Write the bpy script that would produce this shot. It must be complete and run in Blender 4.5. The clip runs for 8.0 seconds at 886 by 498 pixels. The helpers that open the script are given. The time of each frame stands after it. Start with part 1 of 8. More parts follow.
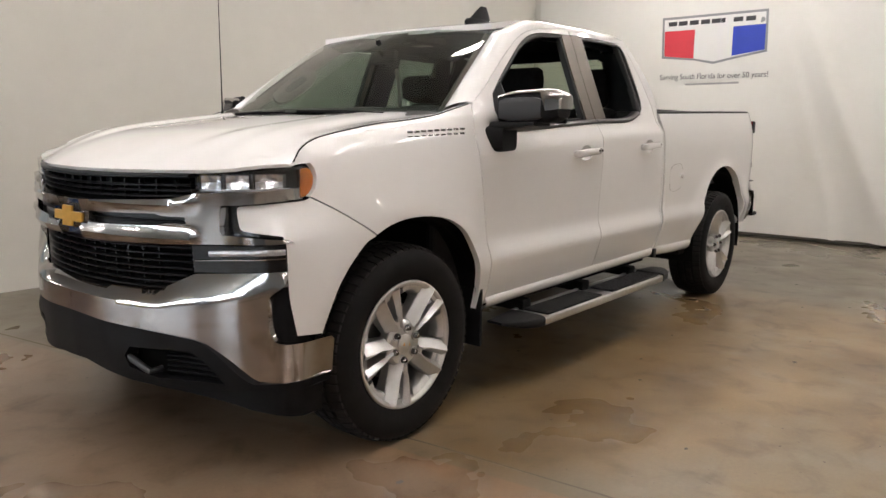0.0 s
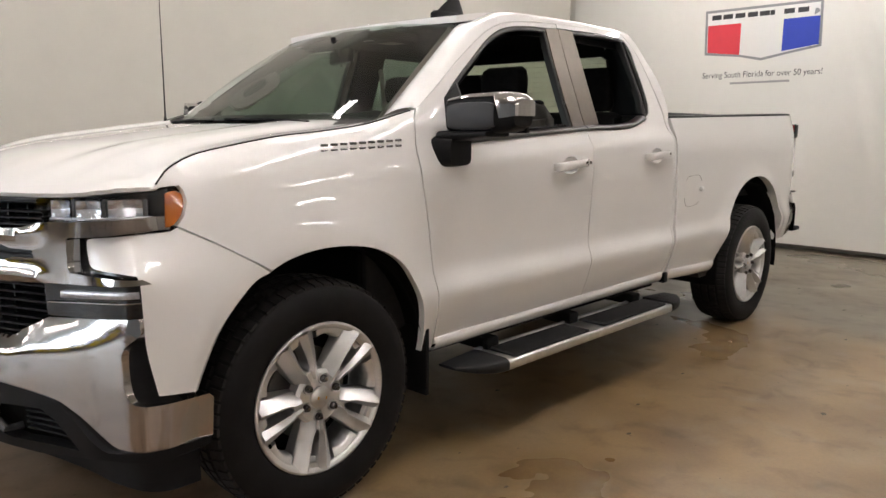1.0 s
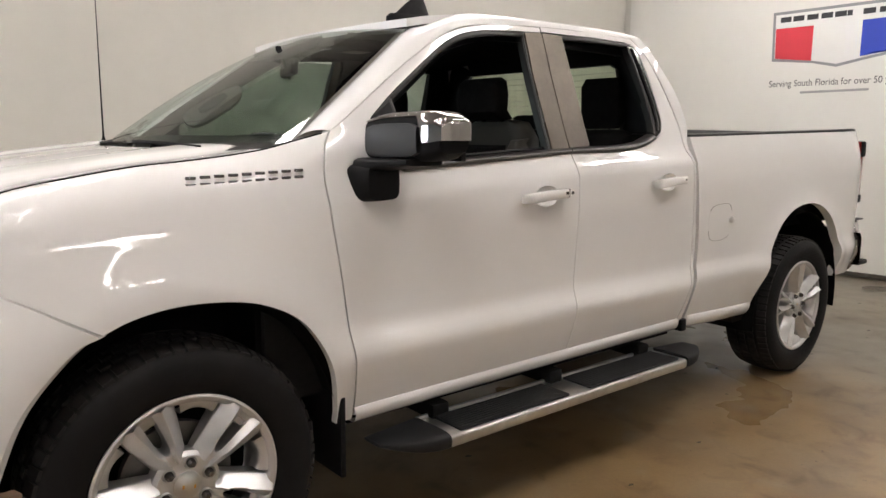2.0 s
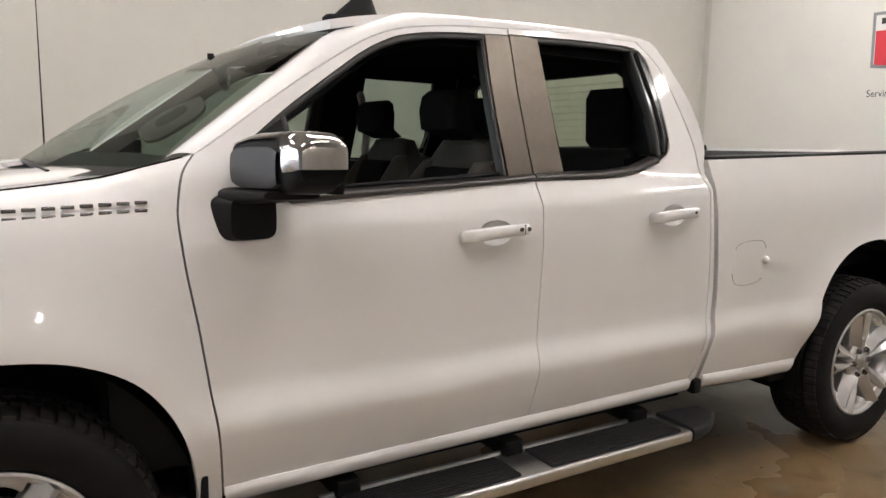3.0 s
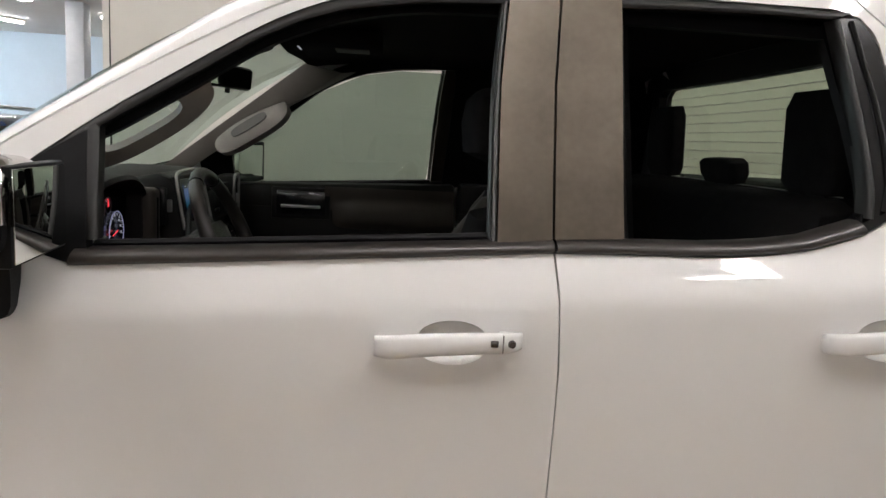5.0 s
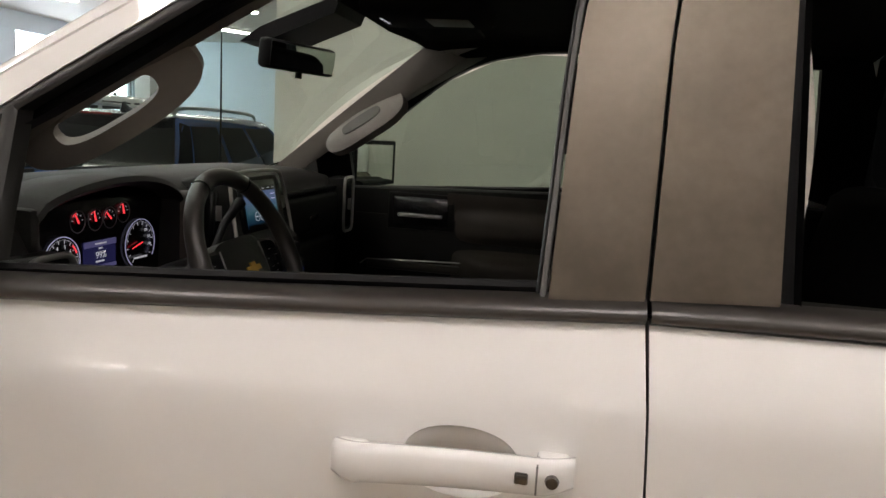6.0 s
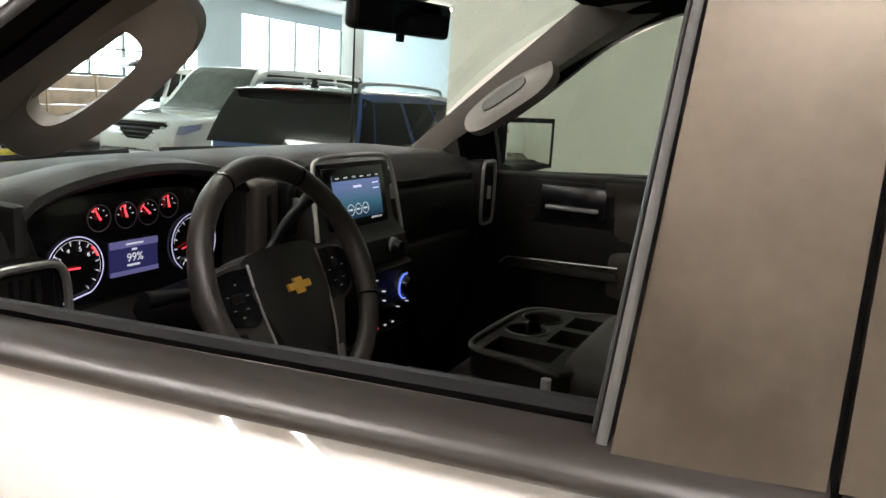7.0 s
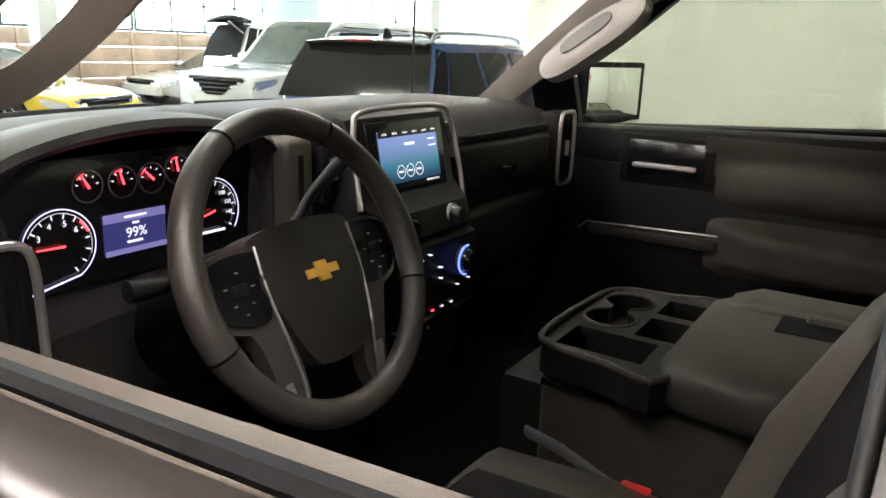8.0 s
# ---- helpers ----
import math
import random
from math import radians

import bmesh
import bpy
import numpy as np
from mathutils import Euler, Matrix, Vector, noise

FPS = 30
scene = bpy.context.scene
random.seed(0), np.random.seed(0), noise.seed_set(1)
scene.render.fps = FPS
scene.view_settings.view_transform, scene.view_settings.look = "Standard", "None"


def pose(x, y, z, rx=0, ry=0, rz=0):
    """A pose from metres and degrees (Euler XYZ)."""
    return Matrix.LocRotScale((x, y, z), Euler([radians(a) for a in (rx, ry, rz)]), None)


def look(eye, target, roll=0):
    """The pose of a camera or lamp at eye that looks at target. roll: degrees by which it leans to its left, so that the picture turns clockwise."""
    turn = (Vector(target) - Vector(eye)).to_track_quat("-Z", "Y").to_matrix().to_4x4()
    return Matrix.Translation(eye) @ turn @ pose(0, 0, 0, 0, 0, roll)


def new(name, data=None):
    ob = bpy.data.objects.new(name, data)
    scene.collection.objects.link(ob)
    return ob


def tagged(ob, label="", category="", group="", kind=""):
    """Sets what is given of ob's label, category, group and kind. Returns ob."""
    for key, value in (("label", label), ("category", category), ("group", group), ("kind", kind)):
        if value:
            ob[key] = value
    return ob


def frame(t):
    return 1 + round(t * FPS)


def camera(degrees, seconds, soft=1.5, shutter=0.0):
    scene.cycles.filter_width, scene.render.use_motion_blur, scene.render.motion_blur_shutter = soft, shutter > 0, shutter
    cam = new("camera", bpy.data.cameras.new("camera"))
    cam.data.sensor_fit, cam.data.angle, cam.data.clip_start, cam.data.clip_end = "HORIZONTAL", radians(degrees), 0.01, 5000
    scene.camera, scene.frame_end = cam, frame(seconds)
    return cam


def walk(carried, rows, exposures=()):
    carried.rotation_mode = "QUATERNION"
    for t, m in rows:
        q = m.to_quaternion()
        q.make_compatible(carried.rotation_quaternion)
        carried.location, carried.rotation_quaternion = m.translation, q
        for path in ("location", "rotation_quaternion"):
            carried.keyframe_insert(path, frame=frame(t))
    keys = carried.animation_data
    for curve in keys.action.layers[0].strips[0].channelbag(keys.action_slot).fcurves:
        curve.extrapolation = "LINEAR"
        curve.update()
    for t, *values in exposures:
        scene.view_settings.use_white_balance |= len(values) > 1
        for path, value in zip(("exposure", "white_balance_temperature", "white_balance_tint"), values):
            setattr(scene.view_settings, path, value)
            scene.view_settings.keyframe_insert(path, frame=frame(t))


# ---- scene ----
from mathutils import geometry

cam = camera(62.1, 8.0)
PATH = [
    (0, (-2.215, -2.973, 1.314), (-0.686, -1.725, 0.991), 0.6),
    (0.5, (-1.849, -3.014, 1.335), (-0.368, -1.71, 1.008), 0.6),
    (1, (-1.484, -2.992, 1.359), (-0.064, -1.621, 1.035), 0.4),
    (1.5, (-1.101, -2.968, 1.388), (0.247, -1.524, 1.074), 0.4),
    (3, (0.065, -2.912, 1.476), (1.104, -1.227, 1.189), 1.0),
    (3.5, (0.438, -2.797, 1.494), (1.326, -1.028, 1.21), 1.5),
    (4, (0.795, -2.663, 1.522), (1.485, -0.808, 1.23), 2.0),
    (4.5, (1.062, -2.528, 1.537), (1.534, -0.606, 1.260), 2.8),
    (4.7, (1.164, -2.432, 1.542), (1.521, -0.486, 1.261), 2.9),
    (5.8, (1.539, -1.849, 1.549), (1.270, 0.111, 1.245), 3.2),
    (6, (1.555, -1.749, 1.541), (1.187, 0.193, 1.234), 3.3),
    (6.5, (1.57, -1.507, 1.549), (0.938, 0.36, 1.214), 3.3),
    (7, (1.599, -1.321, 1.551), (0.738, 0.44, 1.151), 3.2),
    (7.5, (1.577, -1.196, 1.542), (0.591, 0.478, 1.068), 2.7),
    (8, (1.510, -1.096, 1.529), (0.484, 0.537, 0.999), 2.0),
]
walk(cam, [(t, look(e, g, r)) for t, e, g, r in PATH],
     exposures=[(0.0, -0.08, 6650, 11), (3.0, 0.02, 6550, 11), (4.5, 0.0, 6250, 9), (6.0, 0.05, 6800, 12), (6.4, 0.14, 6800, 12), (7.0, 1.02, 6700, 11), (7.5, 1.55, 6800, 13), (8.0, 1.96, 6800, 14)])


# ---- light ----
world = bpy.data.worlds.new("world")
scene.world = world
world.use_nodes = True
wn = world.node_tree.nodes
sky = wn.new("ShaderNodeTexSky")
sky.sky_type, sky.sun_disc, sky.sun_elevation, sky.sun_rotation = "NISHITA", False, radians(50), radians(120)
wn["Background"].inputs["Strength"].default_value = 0.12
world.node_tree.links.new(sky.outputs[0], wn["Background"].inputs[0])

# ---- materials ----


def mat(name, color, rough=0.5, metal=0.0, vary=0.0, scale=8.0, bump=0.0, bump_scale=200.0, coat=0.0, color2=None, emit=None, strength=0.0, spec=0.5, rvary=0.0, island=0.0):
    """A surface with a base colour, mottling at two scales and a fine relief."""
    m = bpy.data.materials.new(name)
    m.use_nodes = True
    nt = m.node_tree
    b = nt.nodes["Principled BSDF"]
    b.inputs["Roughness"].default_value = rough
    b.inputs["Metallic"].default_value = metal
    b.inputs["Coat Weight"].default_value = coat
    b.inputs["Coat Roughness"].default_value = 0.04
    b.inputs["Specular IOR Level"].default_value = spec
    b.inputs["Base Color"].default_value = (*color, 1)
    tc = nt.nodes.new("ShaderNodeTexCoord")
    if vary or color2:
        n1 = nt.nodes.new("ShaderNodeTexNoise")
        n1.inputs["Scale"].default_value, n1.inputs["Detail"].default_value = scale, 6
        n2 = nt.nodes.new("ShaderNodeTexNoise")
        n2.inputs["Scale"].default_value, n2.inputs["Detail"].default_value = scale * 9, 3
        mx = nt.nodes.new("ShaderNodeMath")
        mx.operation = "MULTIPLY_ADD"
        mx.inputs[1].default_value = 0.35
        nt.links.new(tc.outputs["Object"], n1.inputs["Vector"])
        nt.links.new(tc.outputs["Object"], n2.inputs["Vector"])
        nt.links.new(n2.outputs[0], mx.inputs[0])
        nt.links.new(n1.outputs[0], mx.inputs[2])
        ramp = nt.nodes.new("ShaderNodeValToRGB")
        c2 = color2 or [c * (1 - vary) for c in color]
        c1 = color if color2 else [min(1, c * (1 + vary * 0.6)) for c in color]
        ramp.color_ramp.elements[0].position, ramp.color_ramp.elements[0].color = 0.45, (*c2, 1)
        ramp.color_ramp.elements[1].position, ramp.color_ramp.elements[1].color = 0.9, (*c1, 1)
        nt.links.new(mx.outputs[0], ramp.inputs[0])
        nt.links.new(ramp.outputs[0], b.inputs["Base Color"])
        if rvary:
            rr = nt.nodes.new("ShaderNodeMapRange")
            rr.inputs[1].default_value, rr.inputs[2].default_value = 0.4, 0.9
            rr.inputs[3].default_value, rr.inputs[4].default_value = max(0.02, rough - rvary), rough + rvary
            nt.links.new(mx.outputs[0], rr.inputs[0])
            nt.links.new(rr.outputs[0], b.inputs["Roughness"])
    if bump:
        n3 = nt.nodes.new("ShaderNodeTexNoise")
        n3.inputs["Scale"].default_value, n3.inputs["Detail"].default_value = bump_scale, 4
        nt.links.new(tc.outputs["Object"], n3.inputs["Vector"])
        bp = nt.nodes.new("ShaderNodeBump")
        bp.inputs["Strength"].default_value, bp.inputs["Distance"].default_value = bump, 0.002
        nt.links.new(n3.outputs[0], bp.inputs["Height"])
        nt.links.new(bp.outputs[0], b.inputs["Normal"])
    if emit:
        b.inputs["Emission Color"].default_value = (*emit, 1)
        b.inputs["Emission Strength"].default_value = strength
    return m


def glass(name, tint, rough=0.0):
    m = bpy.data.materials.new(name)
    m.use_nodes = True
    nt = m.node_tree
    nt.nodes.remove(nt.nodes["Principled BSDF"])
    tr = nt.nodes.new("ShaderNodeBsdfTransparent")
    tr.inputs[0].default_value = (*tint, 1)
    gl = nt.nodes.new("ShaderNodeBsdfGlossy")
    gl.inputs["Roughness"].default_value = rough
    lw = nt.nodes.new("ShaderNodeLayerWeight")
    pw = nt.nodes.new("ShaderNodeMath")
    pw.operation, pw.inputs[1].default_value = "POWER", 4.0
    fr = nt.nodes.new("ShaderNodeMath")
    fr.operation, fr.inputs[1].default_value, fr.inputs[2].default_value = "MULTIPLY_ADD", 0.75, 0.045
    nt.links.new(lw.outputs["Facing"], pw.inputs[0])
    nt.links.new(pw.outputs[0], fr.inputs[0])
    mix = nt.nodes.new("ShaderNodeMixShader")
    nt.links.new(fr.outputs[0], mix.inputs[0])
    nt.links.new(tr.outputs[0], mix.inputs[1])
    nt.links.new(gl.outputs[0], mix.inputs[2])
    nt.links.new(mix.outputs[0], nt.nodes["Material Output"].inputs[0])
    return m


PAINT = mat("white_paint", (0.80, 0.79, 0.78), 0.5, coat=1.0, vary=0.02, scale=1.5, spec=0.25)
PAINT.node_tree.nodes["Principled BSDF"].inputs["Coat Roughness"].default_value = 0.025
CHROME = mat("chrome", (0.44, 0.42, 0.41), 0.10, 1.0, vary=0.06, scale=6)
SATIN = mat("satin_aluminium", (0.62, 0.62, 0.61), 0.28, 1.0, vary=0.08, scale=30)
BLACK = mat("black_plastic", (0.007, 0.007, 0.0078), 0.5, spec=0.14, vary=0.25, scale=20, bump=0.15, bump_scale=900)
BELT = mat("belt_moulding", (0.028, 0.024, 0.022), 0.33, spec=0.75, vary=0.15, scale=12)
GLOSS = mat("gloss_black", (0.006, 0.006, 0.007), 0.2, coat=0.25, spec=0.35)
GREYPL = mat("grey_plastic", (0.045, 0.047, 0.05), 0.45, vary=0.2, scale=15, bump=0.2, bump_scale=1200)
APPLIQUE = mat("pillar_film", (0.060, 0.049, 0.038), 0.38, vary=0.55, scale=7, bump=0.03, bump_scale=500, rvary=0.08, spec=1.0)
APPLIQUE.node_tree.nodes["Principled BSDF"].inputs["Specular Tint"].default_value = (1.0, 0.86, 0.70, 1)
RUBBER = mat("tyre_rubber", (0.009, 0.0085, 0.0088), 0.6, spec=0.16, vary=0.3, scale=12, bump=0.3, bump_scale=400)
TREAD = mat("tread_rubber", (0.020, 0.019, 0.0185), 0.7, spec=0.2, vary=0.35, scale=25, bump=0.3, bump_scale=400)
SEAL = mat("seal_rubber", (0.010, 0.0095, 0.009), 0.42, spec=0.4, vary=0.2, scale=20)
DARKIN = mat("underbody", (0.005, 0.005, 0.005), 0.9, spec=0.1, vary=0.3, scale=6)
WALL = mat("wall_paint", (0.62, 0.605, 0.555), 0.65, vary=0.05, scale=0.7, bump=0.12, bump_scale=60)
# for the unseen walls: kept pale to bounce light onto the truck's side
SOUTH = mat("bounce_wall_paint", (0.62, 0.595, 0.55), 0.7, vary=0.15, scale=0.5, bump=0.12, bump_scale=60)
CEIL = mat("ceiling_paint", (0.62, 0.61, 0.58), 0.8, vary=0.05, scale=0.8)
FABRIC = mat("banner_vinyl", (0.72, 0.71, 0.67), 0.55, vary=0.03, scale=1.2, bump=0.05, bump_scale=400)


def floor_material():
    m = mat("stained_concrete", (0.27, 0.215, 0.155), 0.34)
    nt = m.node_tree
    b = nt.nodes["Principled BSDF"]
    tc = nt.nodes.new("ShaderNodeTexCoord")

    def noise_tex(scale, detail, dist=0.0):
        n = nt.nodes.new("ShaderNodeTexNoise")
        n.inputs["Scale"].default_value, n.inputs["Detail"].default_value, n.inputs["Distortion"].default_value = scale, detail, dist
        nt.links.new(tc.outputs["Object"], n.inputs["Vector"])
        return n

    def ramp(src, p0, c0, p1, c1):
        r = nt.nodes.new("ShaderNodeValToRGB")
        r.color_ramp.interpolation = "EASE"
        r.color_ramp.elements[0].position, r.color_ramp.elements[0].color = p0, (*c0, 1)
        r.color_ramp.elements[1].position, r.color_ramp.elements[1].color = p1, (*c1, 1)
        nt.links.new(src, r.inputs[0])
        return r

    def mix(f, a, bb, mode="MIX"):
        x = nt.nodes.new("ShaderNodeMix")
        x.data_type, x.blend_type = "RGBA", mode
        if f is None:
            x.inputs[0].default_value = 1
        else:
            nt.links.new(f, x.inputs[0])
        nt.links.new(a, x.inputs[6])
        nt.links.new(bb, x.inputs[7])
        return x.outputs[2]
    def arith(op, a, v, c=None):
        n = nt.nodes.new("ShaderNodeMath")
        n.operation = op
        nt.links.new(a, n.inputs[0])
        n.inputs[1].default_value = v
        if c is not None:
            nt.links.new(c, n.inputs[2])
        return n.outputs[0]
    # a tan stain beside the truck on greenish-grey concrete, its edge broken up
    near = nt.nodes.new("ShaderNodeVectorMath")
    near.operation = "DISTANCE"
    near.inputs[1].default_value = (1.9, -1.7, 0.0)
    nt.links.new(tc.outputs["Object"], near.inputs[0])
    warp = arith("MULTIPLY", noise_tex(0.75, 5, 0.15).outputs[0], 2.2)
    reach = arith("MULTIPLY_ADD", near.outputs["Value"], -0.48, warp)
    base = ramp(arith("ADD", reach, 0.26), 0.0, (0.172, 0.146, 0.104), 0.95, (0.262, 0.175, 0.084))
    pale = ramp(noise_tex(1.1, 4).outputs[0], 0.45, (0, 0, 0), 0.85, (0.55, 0.55, 0.55))
    grey = ramp(noise_tex(6, 4).outputs[0], 0.25, (0.190, 0.168, 0.130), 0.75, (0.29, 0.262, 0.210))
    c = mix(pale.outputs[0], base.outputs[0], grey.outputs[0])
    dark = ramp(noise_tex(1.6, 2, 0.4).outputs[0], 0.40, (1, 1, 1), 0.85, (0.50, 0.44, 0.37))
    c = mix(None, c, dark.outputs[0], "MULTIPLY")
    streak = ramp(noise_tex(5, 4, 0.5).outputs[0], 0.45, (1, 1, 1), 0.85, (0.45, 0.38, 0.30))
    c = mix(None, c, streak.outputs[0], "MULTIPLY")
    specks = ramp(noise_tex(24, 3).outputs[0], 0.68, (1, 1, 1), 0.78, (0.40, 0.34, 0.28))
    c = mix(None, c, specks.outputs[0], "MULTIPLY")
    fine = ramp(noise_tex(60, 2).outputs[0], 0.3, (0.93, 0.93, 0.93), 0.7, (1, 1, 1))
    c = mix(None, c, fine.outputs[0], "MULTIPLY")
    # the slab in front of the joint is a duller, redder pour
    sp = nt.nodes.new("ShaderNodeSeparateXYZ")
    nt.links.new(tc.outputs["Object"], sp.inputs[0])
    ln = nt.nodes.new("ShaderNodeMath")
    ln.operation, ln.inputs[1].default_value = "MULTIPLY_ADD", 0.136
    nt.links.new(sp.outputs[1], ln.inputs[0])
    nt.links.new(sp.outputs[0], ln.inputs[2])
    slab = ramp(ln.outputs[0], 0.0, (1.34, 1.10, 1.02), 0.02, (1, 1, 1))
    off = nt.nodes.new("ShaderNodeMath")
    off.operation, off.inputs[1].default_value = "ADD", 0.25
    nt.links.new(ln.outputs[0], off.inputs[0])
    nt.links.new(off.outputs[0], slab.inputs[0])
    c = mix(None, c, slab.outputs[0], "MULTIPLY")
    scuff = ramp(noise_tex(4.0, 8).outputs[0], 0.52, (0, 0, 0), 0.80, (0.40, 0.40, 0.40))
    c = mix(scuff.outputs[0], c, grey.outputs[0])
    nt.links.new(c, b.inputs["Base Color"])
    rr = nt.nodes.new("ShaderNodeMapRange")
    rr.inputs[1].default_value, rr.inputs[2].default_value, rr.inputs[3].default_value, rr.inputs[4].default_value = 0.35, 0.7, 0.24, 0.44
    nt.links.new(noise_tex(1.1, 4, 0.2).outputs[0], rr.inputs[0])
    nt.links.new(rr.outputs[0], b.inputs["Roughness"])
    bp = nt.nodes.new("ShaderNodeBump")
    bp.inputs["Strength"].default_value, bp.inputs["Distance"].default_value = 0.12, 0.003
    nt.links.new(noise_tex(22, 3).outputs[0], bp.inputs["Height"])
    nt.links.new(bp.outputs[0], b.inputs["Normal"])
    return m


FLOOR = floor_material()
REFLECT = mat("lamp_reflector", (0.78, 0.79, 0.82), 0.24, 0.9, vary=0.1, scale=60)
LENSWHITE = mat("lamp_guide", (0.46, 0.46, 0.48), 0.2, 0.5, coat=1.0, vary=0.3, scale=60)
AMBER = mat("amber_lens", (0.55, 0.15, 0.016), 0.15, coat=1.0, vary=0.15, scale=60)
LENS = glass("lamp_glass", (0.92, 0.93, 0.94))

# ---- mesh helpers ----


def link(name, me, material, parent=None, label=""):
    ob = new(name, me)
    if material is not None:
        me.materials.append(material)
    if parent is not None:
        ob.parent = parent
    if label:
        ob["label"] = label
    return ob


def part(name, bm, material, parent=None, label="", smooth=True, angle=40):
    bmesh.ops.recalc_face_normals(bm, faces=bm.faces)
    me = bpy.data.meshes.new(name)
    if smooth:
        for f in bm.faces:
            f.smooth = True
        lim = radians(angle)
        for e in bm.edges:
            if len(e.link_faces) == 2:
                e.smooth = e.calc_face_angle(0) < lim
    bm.to_mesh(me)
    bm.free()
    return link(name, me, material, parent, label)


def box(bm, x0, x1, y0, y1, z0, z1, bev=0.0, m=None, seg=2):
    g = bmesh.ops.create_cube(bm, size=1.0)
    vs = g["verts"]
    for v in vs:
        v.co = Vector(((x0 + x1) / 2 + v.co.x * (x1 - x0), (y0 + y1) / 2 + v.co.y * (y1 - y0), (z0 + z1) / 2 + v.co.z * (z1 - z0)))
    if m is not None:
        for v in vs:
            v.co = m @ v.co
    if bev:
        es = list({e for v in vs for e in v.link_edges})
        bmesh.ops.bevel(bm, geom=es, offset=bev, segments=seg, affect="EDGES", profile=0.5)
    return bm


def boxpart(name, dims, material, parent=None, label="", bev=0.0, m=None, seg=2):
    return part(name, box(bmesh.new(), *dims, bev=bev, m=m, seg=seg), material, parent, label)


def crv(pts, n=6, closed=False):
    """A smooth line through some points."""
    P = [Vector(p) for p in pts]
    out = []
    k = len(P)
    for i in range(k if closed else k - 1):
        p0 = P[(i - 1) % k] if closed or i > 0 else P[0] * 2 - P[1]
        p1, p2 = P[i], P[(i + 1) % k]
        p3 = P[(i + 2) % k] if closed or i + 2 < k else P[-1] * 2 - P[-2]
        for j in range(n):
            t = j / n
            out.append(0.5 * ((2 * p1) + (p2 - p0) * t + (2 * p0 - 5 * p1 + 4 * p2 - p3) * t * t + (3 * p1 - p0 - 3 * p2 + p3) * t ** 3))
    if not closed:
        out.append(P[-1].copy())
    return out


def inside(p, poly):
    c, n = False, len(poly)
    x, y = p[0], p[1]
    for i in range(n):
        ax, ay = poly[i][0], poly[i][1]
        bx, by = poly[i - 1][0], poly[i - 1][1]
        if (ay > y) != (by > y) and x < (bx - ax) * (y - ay) / (by - ay) + ax:
            c = not c
    return c


def dense(poly, step):
    out = []
    n = len(poly)
    for i in range(n):
        a, b = Vector(poly[i][:2]), Vector(poly[(i + 1) % n][:2])
        k = max(1, math.ceil((b - a).length / step))
        out += [a.lerp(b, j / k) for j in range(k)]
    return out


def skin_mesh(outline, fn, flange=(0, 0, 0), holes=(), step=0.04):
    """A sheet over an outlined piece of the (u, v) plane, laid onto the surface fn(u, v), its rims turned in by the flange."""
    loops = [dense(lp, step) for lp in (outline, *holes)]
    pts, edges = [], []
    for lp in loops:
        o = len(pts)
        pts += lp
        edges += [(o + i, o + (i + 1) % len(lp)) for i in range(len(lp))]
    nb = len(pts)
    rim = np.array([(p[0], p[1]) for p in pts])
    us, vs = rim[:, 0], rim[:, 1]
    for i in range(int((us.max() - us.min()) / step) + 1):
        for j in range(int((vs.max() - vs.min()) / step) + 1):
            p = (us.min() + (i + 0.5) * step, vs.min() + (j + 0.5) * step)
            if inside(p, loops[0]) and not any(inside(p, h) for h in loops[1:]):
                if ((rim - p) ** 2).sum(1).min() > (0.45 * step) ** 2:
                    pts.append(Vector(p))
    V, E, F = geometry.delaunay_2d_cdt(pts, edges, [], 0, 1e-6)[:3]
    bm = bmesh.new()
    bv = [bm.verts.new(fn(p[0], p[1])) for p in V]
    for f in F:
        c = (V[f[0]] + V[f[1]] + V[f[2]]) / 3
        if inside(c, loops[0]) and not any(inside(c, h) for h in loops[1:]):
            bm.faces.new([bv[i] for i in f])
    loose = [v for v in bm.verts if not v.link_faces]
    bmesh.ops.delete(bm, geom=loose, context="VERTS")
    fl = Vector(flange)
    if fl.length:
        be = [e for e in bm.edges if len(e.link_faces) == 1]
        r = bmesh.ops.extrude_edge_only(bm, edges=be)
        for v in r["geom"]:
            if isinstance(v, bmesh.types.BMVert):
                v.co += fl
    return bm


def skin(name, outline, fn, material, parent, flange=(0, 0, 0), holes=(), step=0.04, label=""):
    return part(name, skin_mesh(outline, fn, flange, holes, step), material, parent, label, angle=35)


def loft(rows, closed=False, cap=False):
    """A sheet through rows of points; closed: each row is a ring."""
    bm = bmesh.new()
    vs = [[bm.verts.new(p) for p in r] for r in rows]
    n = len(rows[0])
    for a, b in zip(vs, vs[1:]):
        for j in range(n if closed else n - 1):
            k = (j + 1) % n
            bm.faces.new((a[j], a[k], b[k], b[j]))
    if cap:
        bm.faces.new(vs[0][::-1])
        bm.faces.new(vs[-1])
    return bm


def tube(path, radius, n=8, cap=True, flat=1.0, up=(0, 0, 1)):
    """A round bar along a line of points."""
    P = [Vector(p) for p in path]
    rows = []
    for i, p in enumerate(P):
        d = (P[min(i + 1, len(P) - 1)] - P[max(i - 1, 0)]).normalized()
        s = d.cross(Vector(up))
        if s.length < 1e-4:
            s = d.cross(Vector((1, 0, 0)))
        s.normalize()
        u = s.cross(d)
        r = radius[i] if isinstance(radius, (list, tuple)) else radius
        rows.append([p + s * r * math.cos(2 * math.pi * k / n) + u * r * flat * math.sin(2 * math.pi * k / n) for k in range(n)])
    return loft(rows, True, cap)


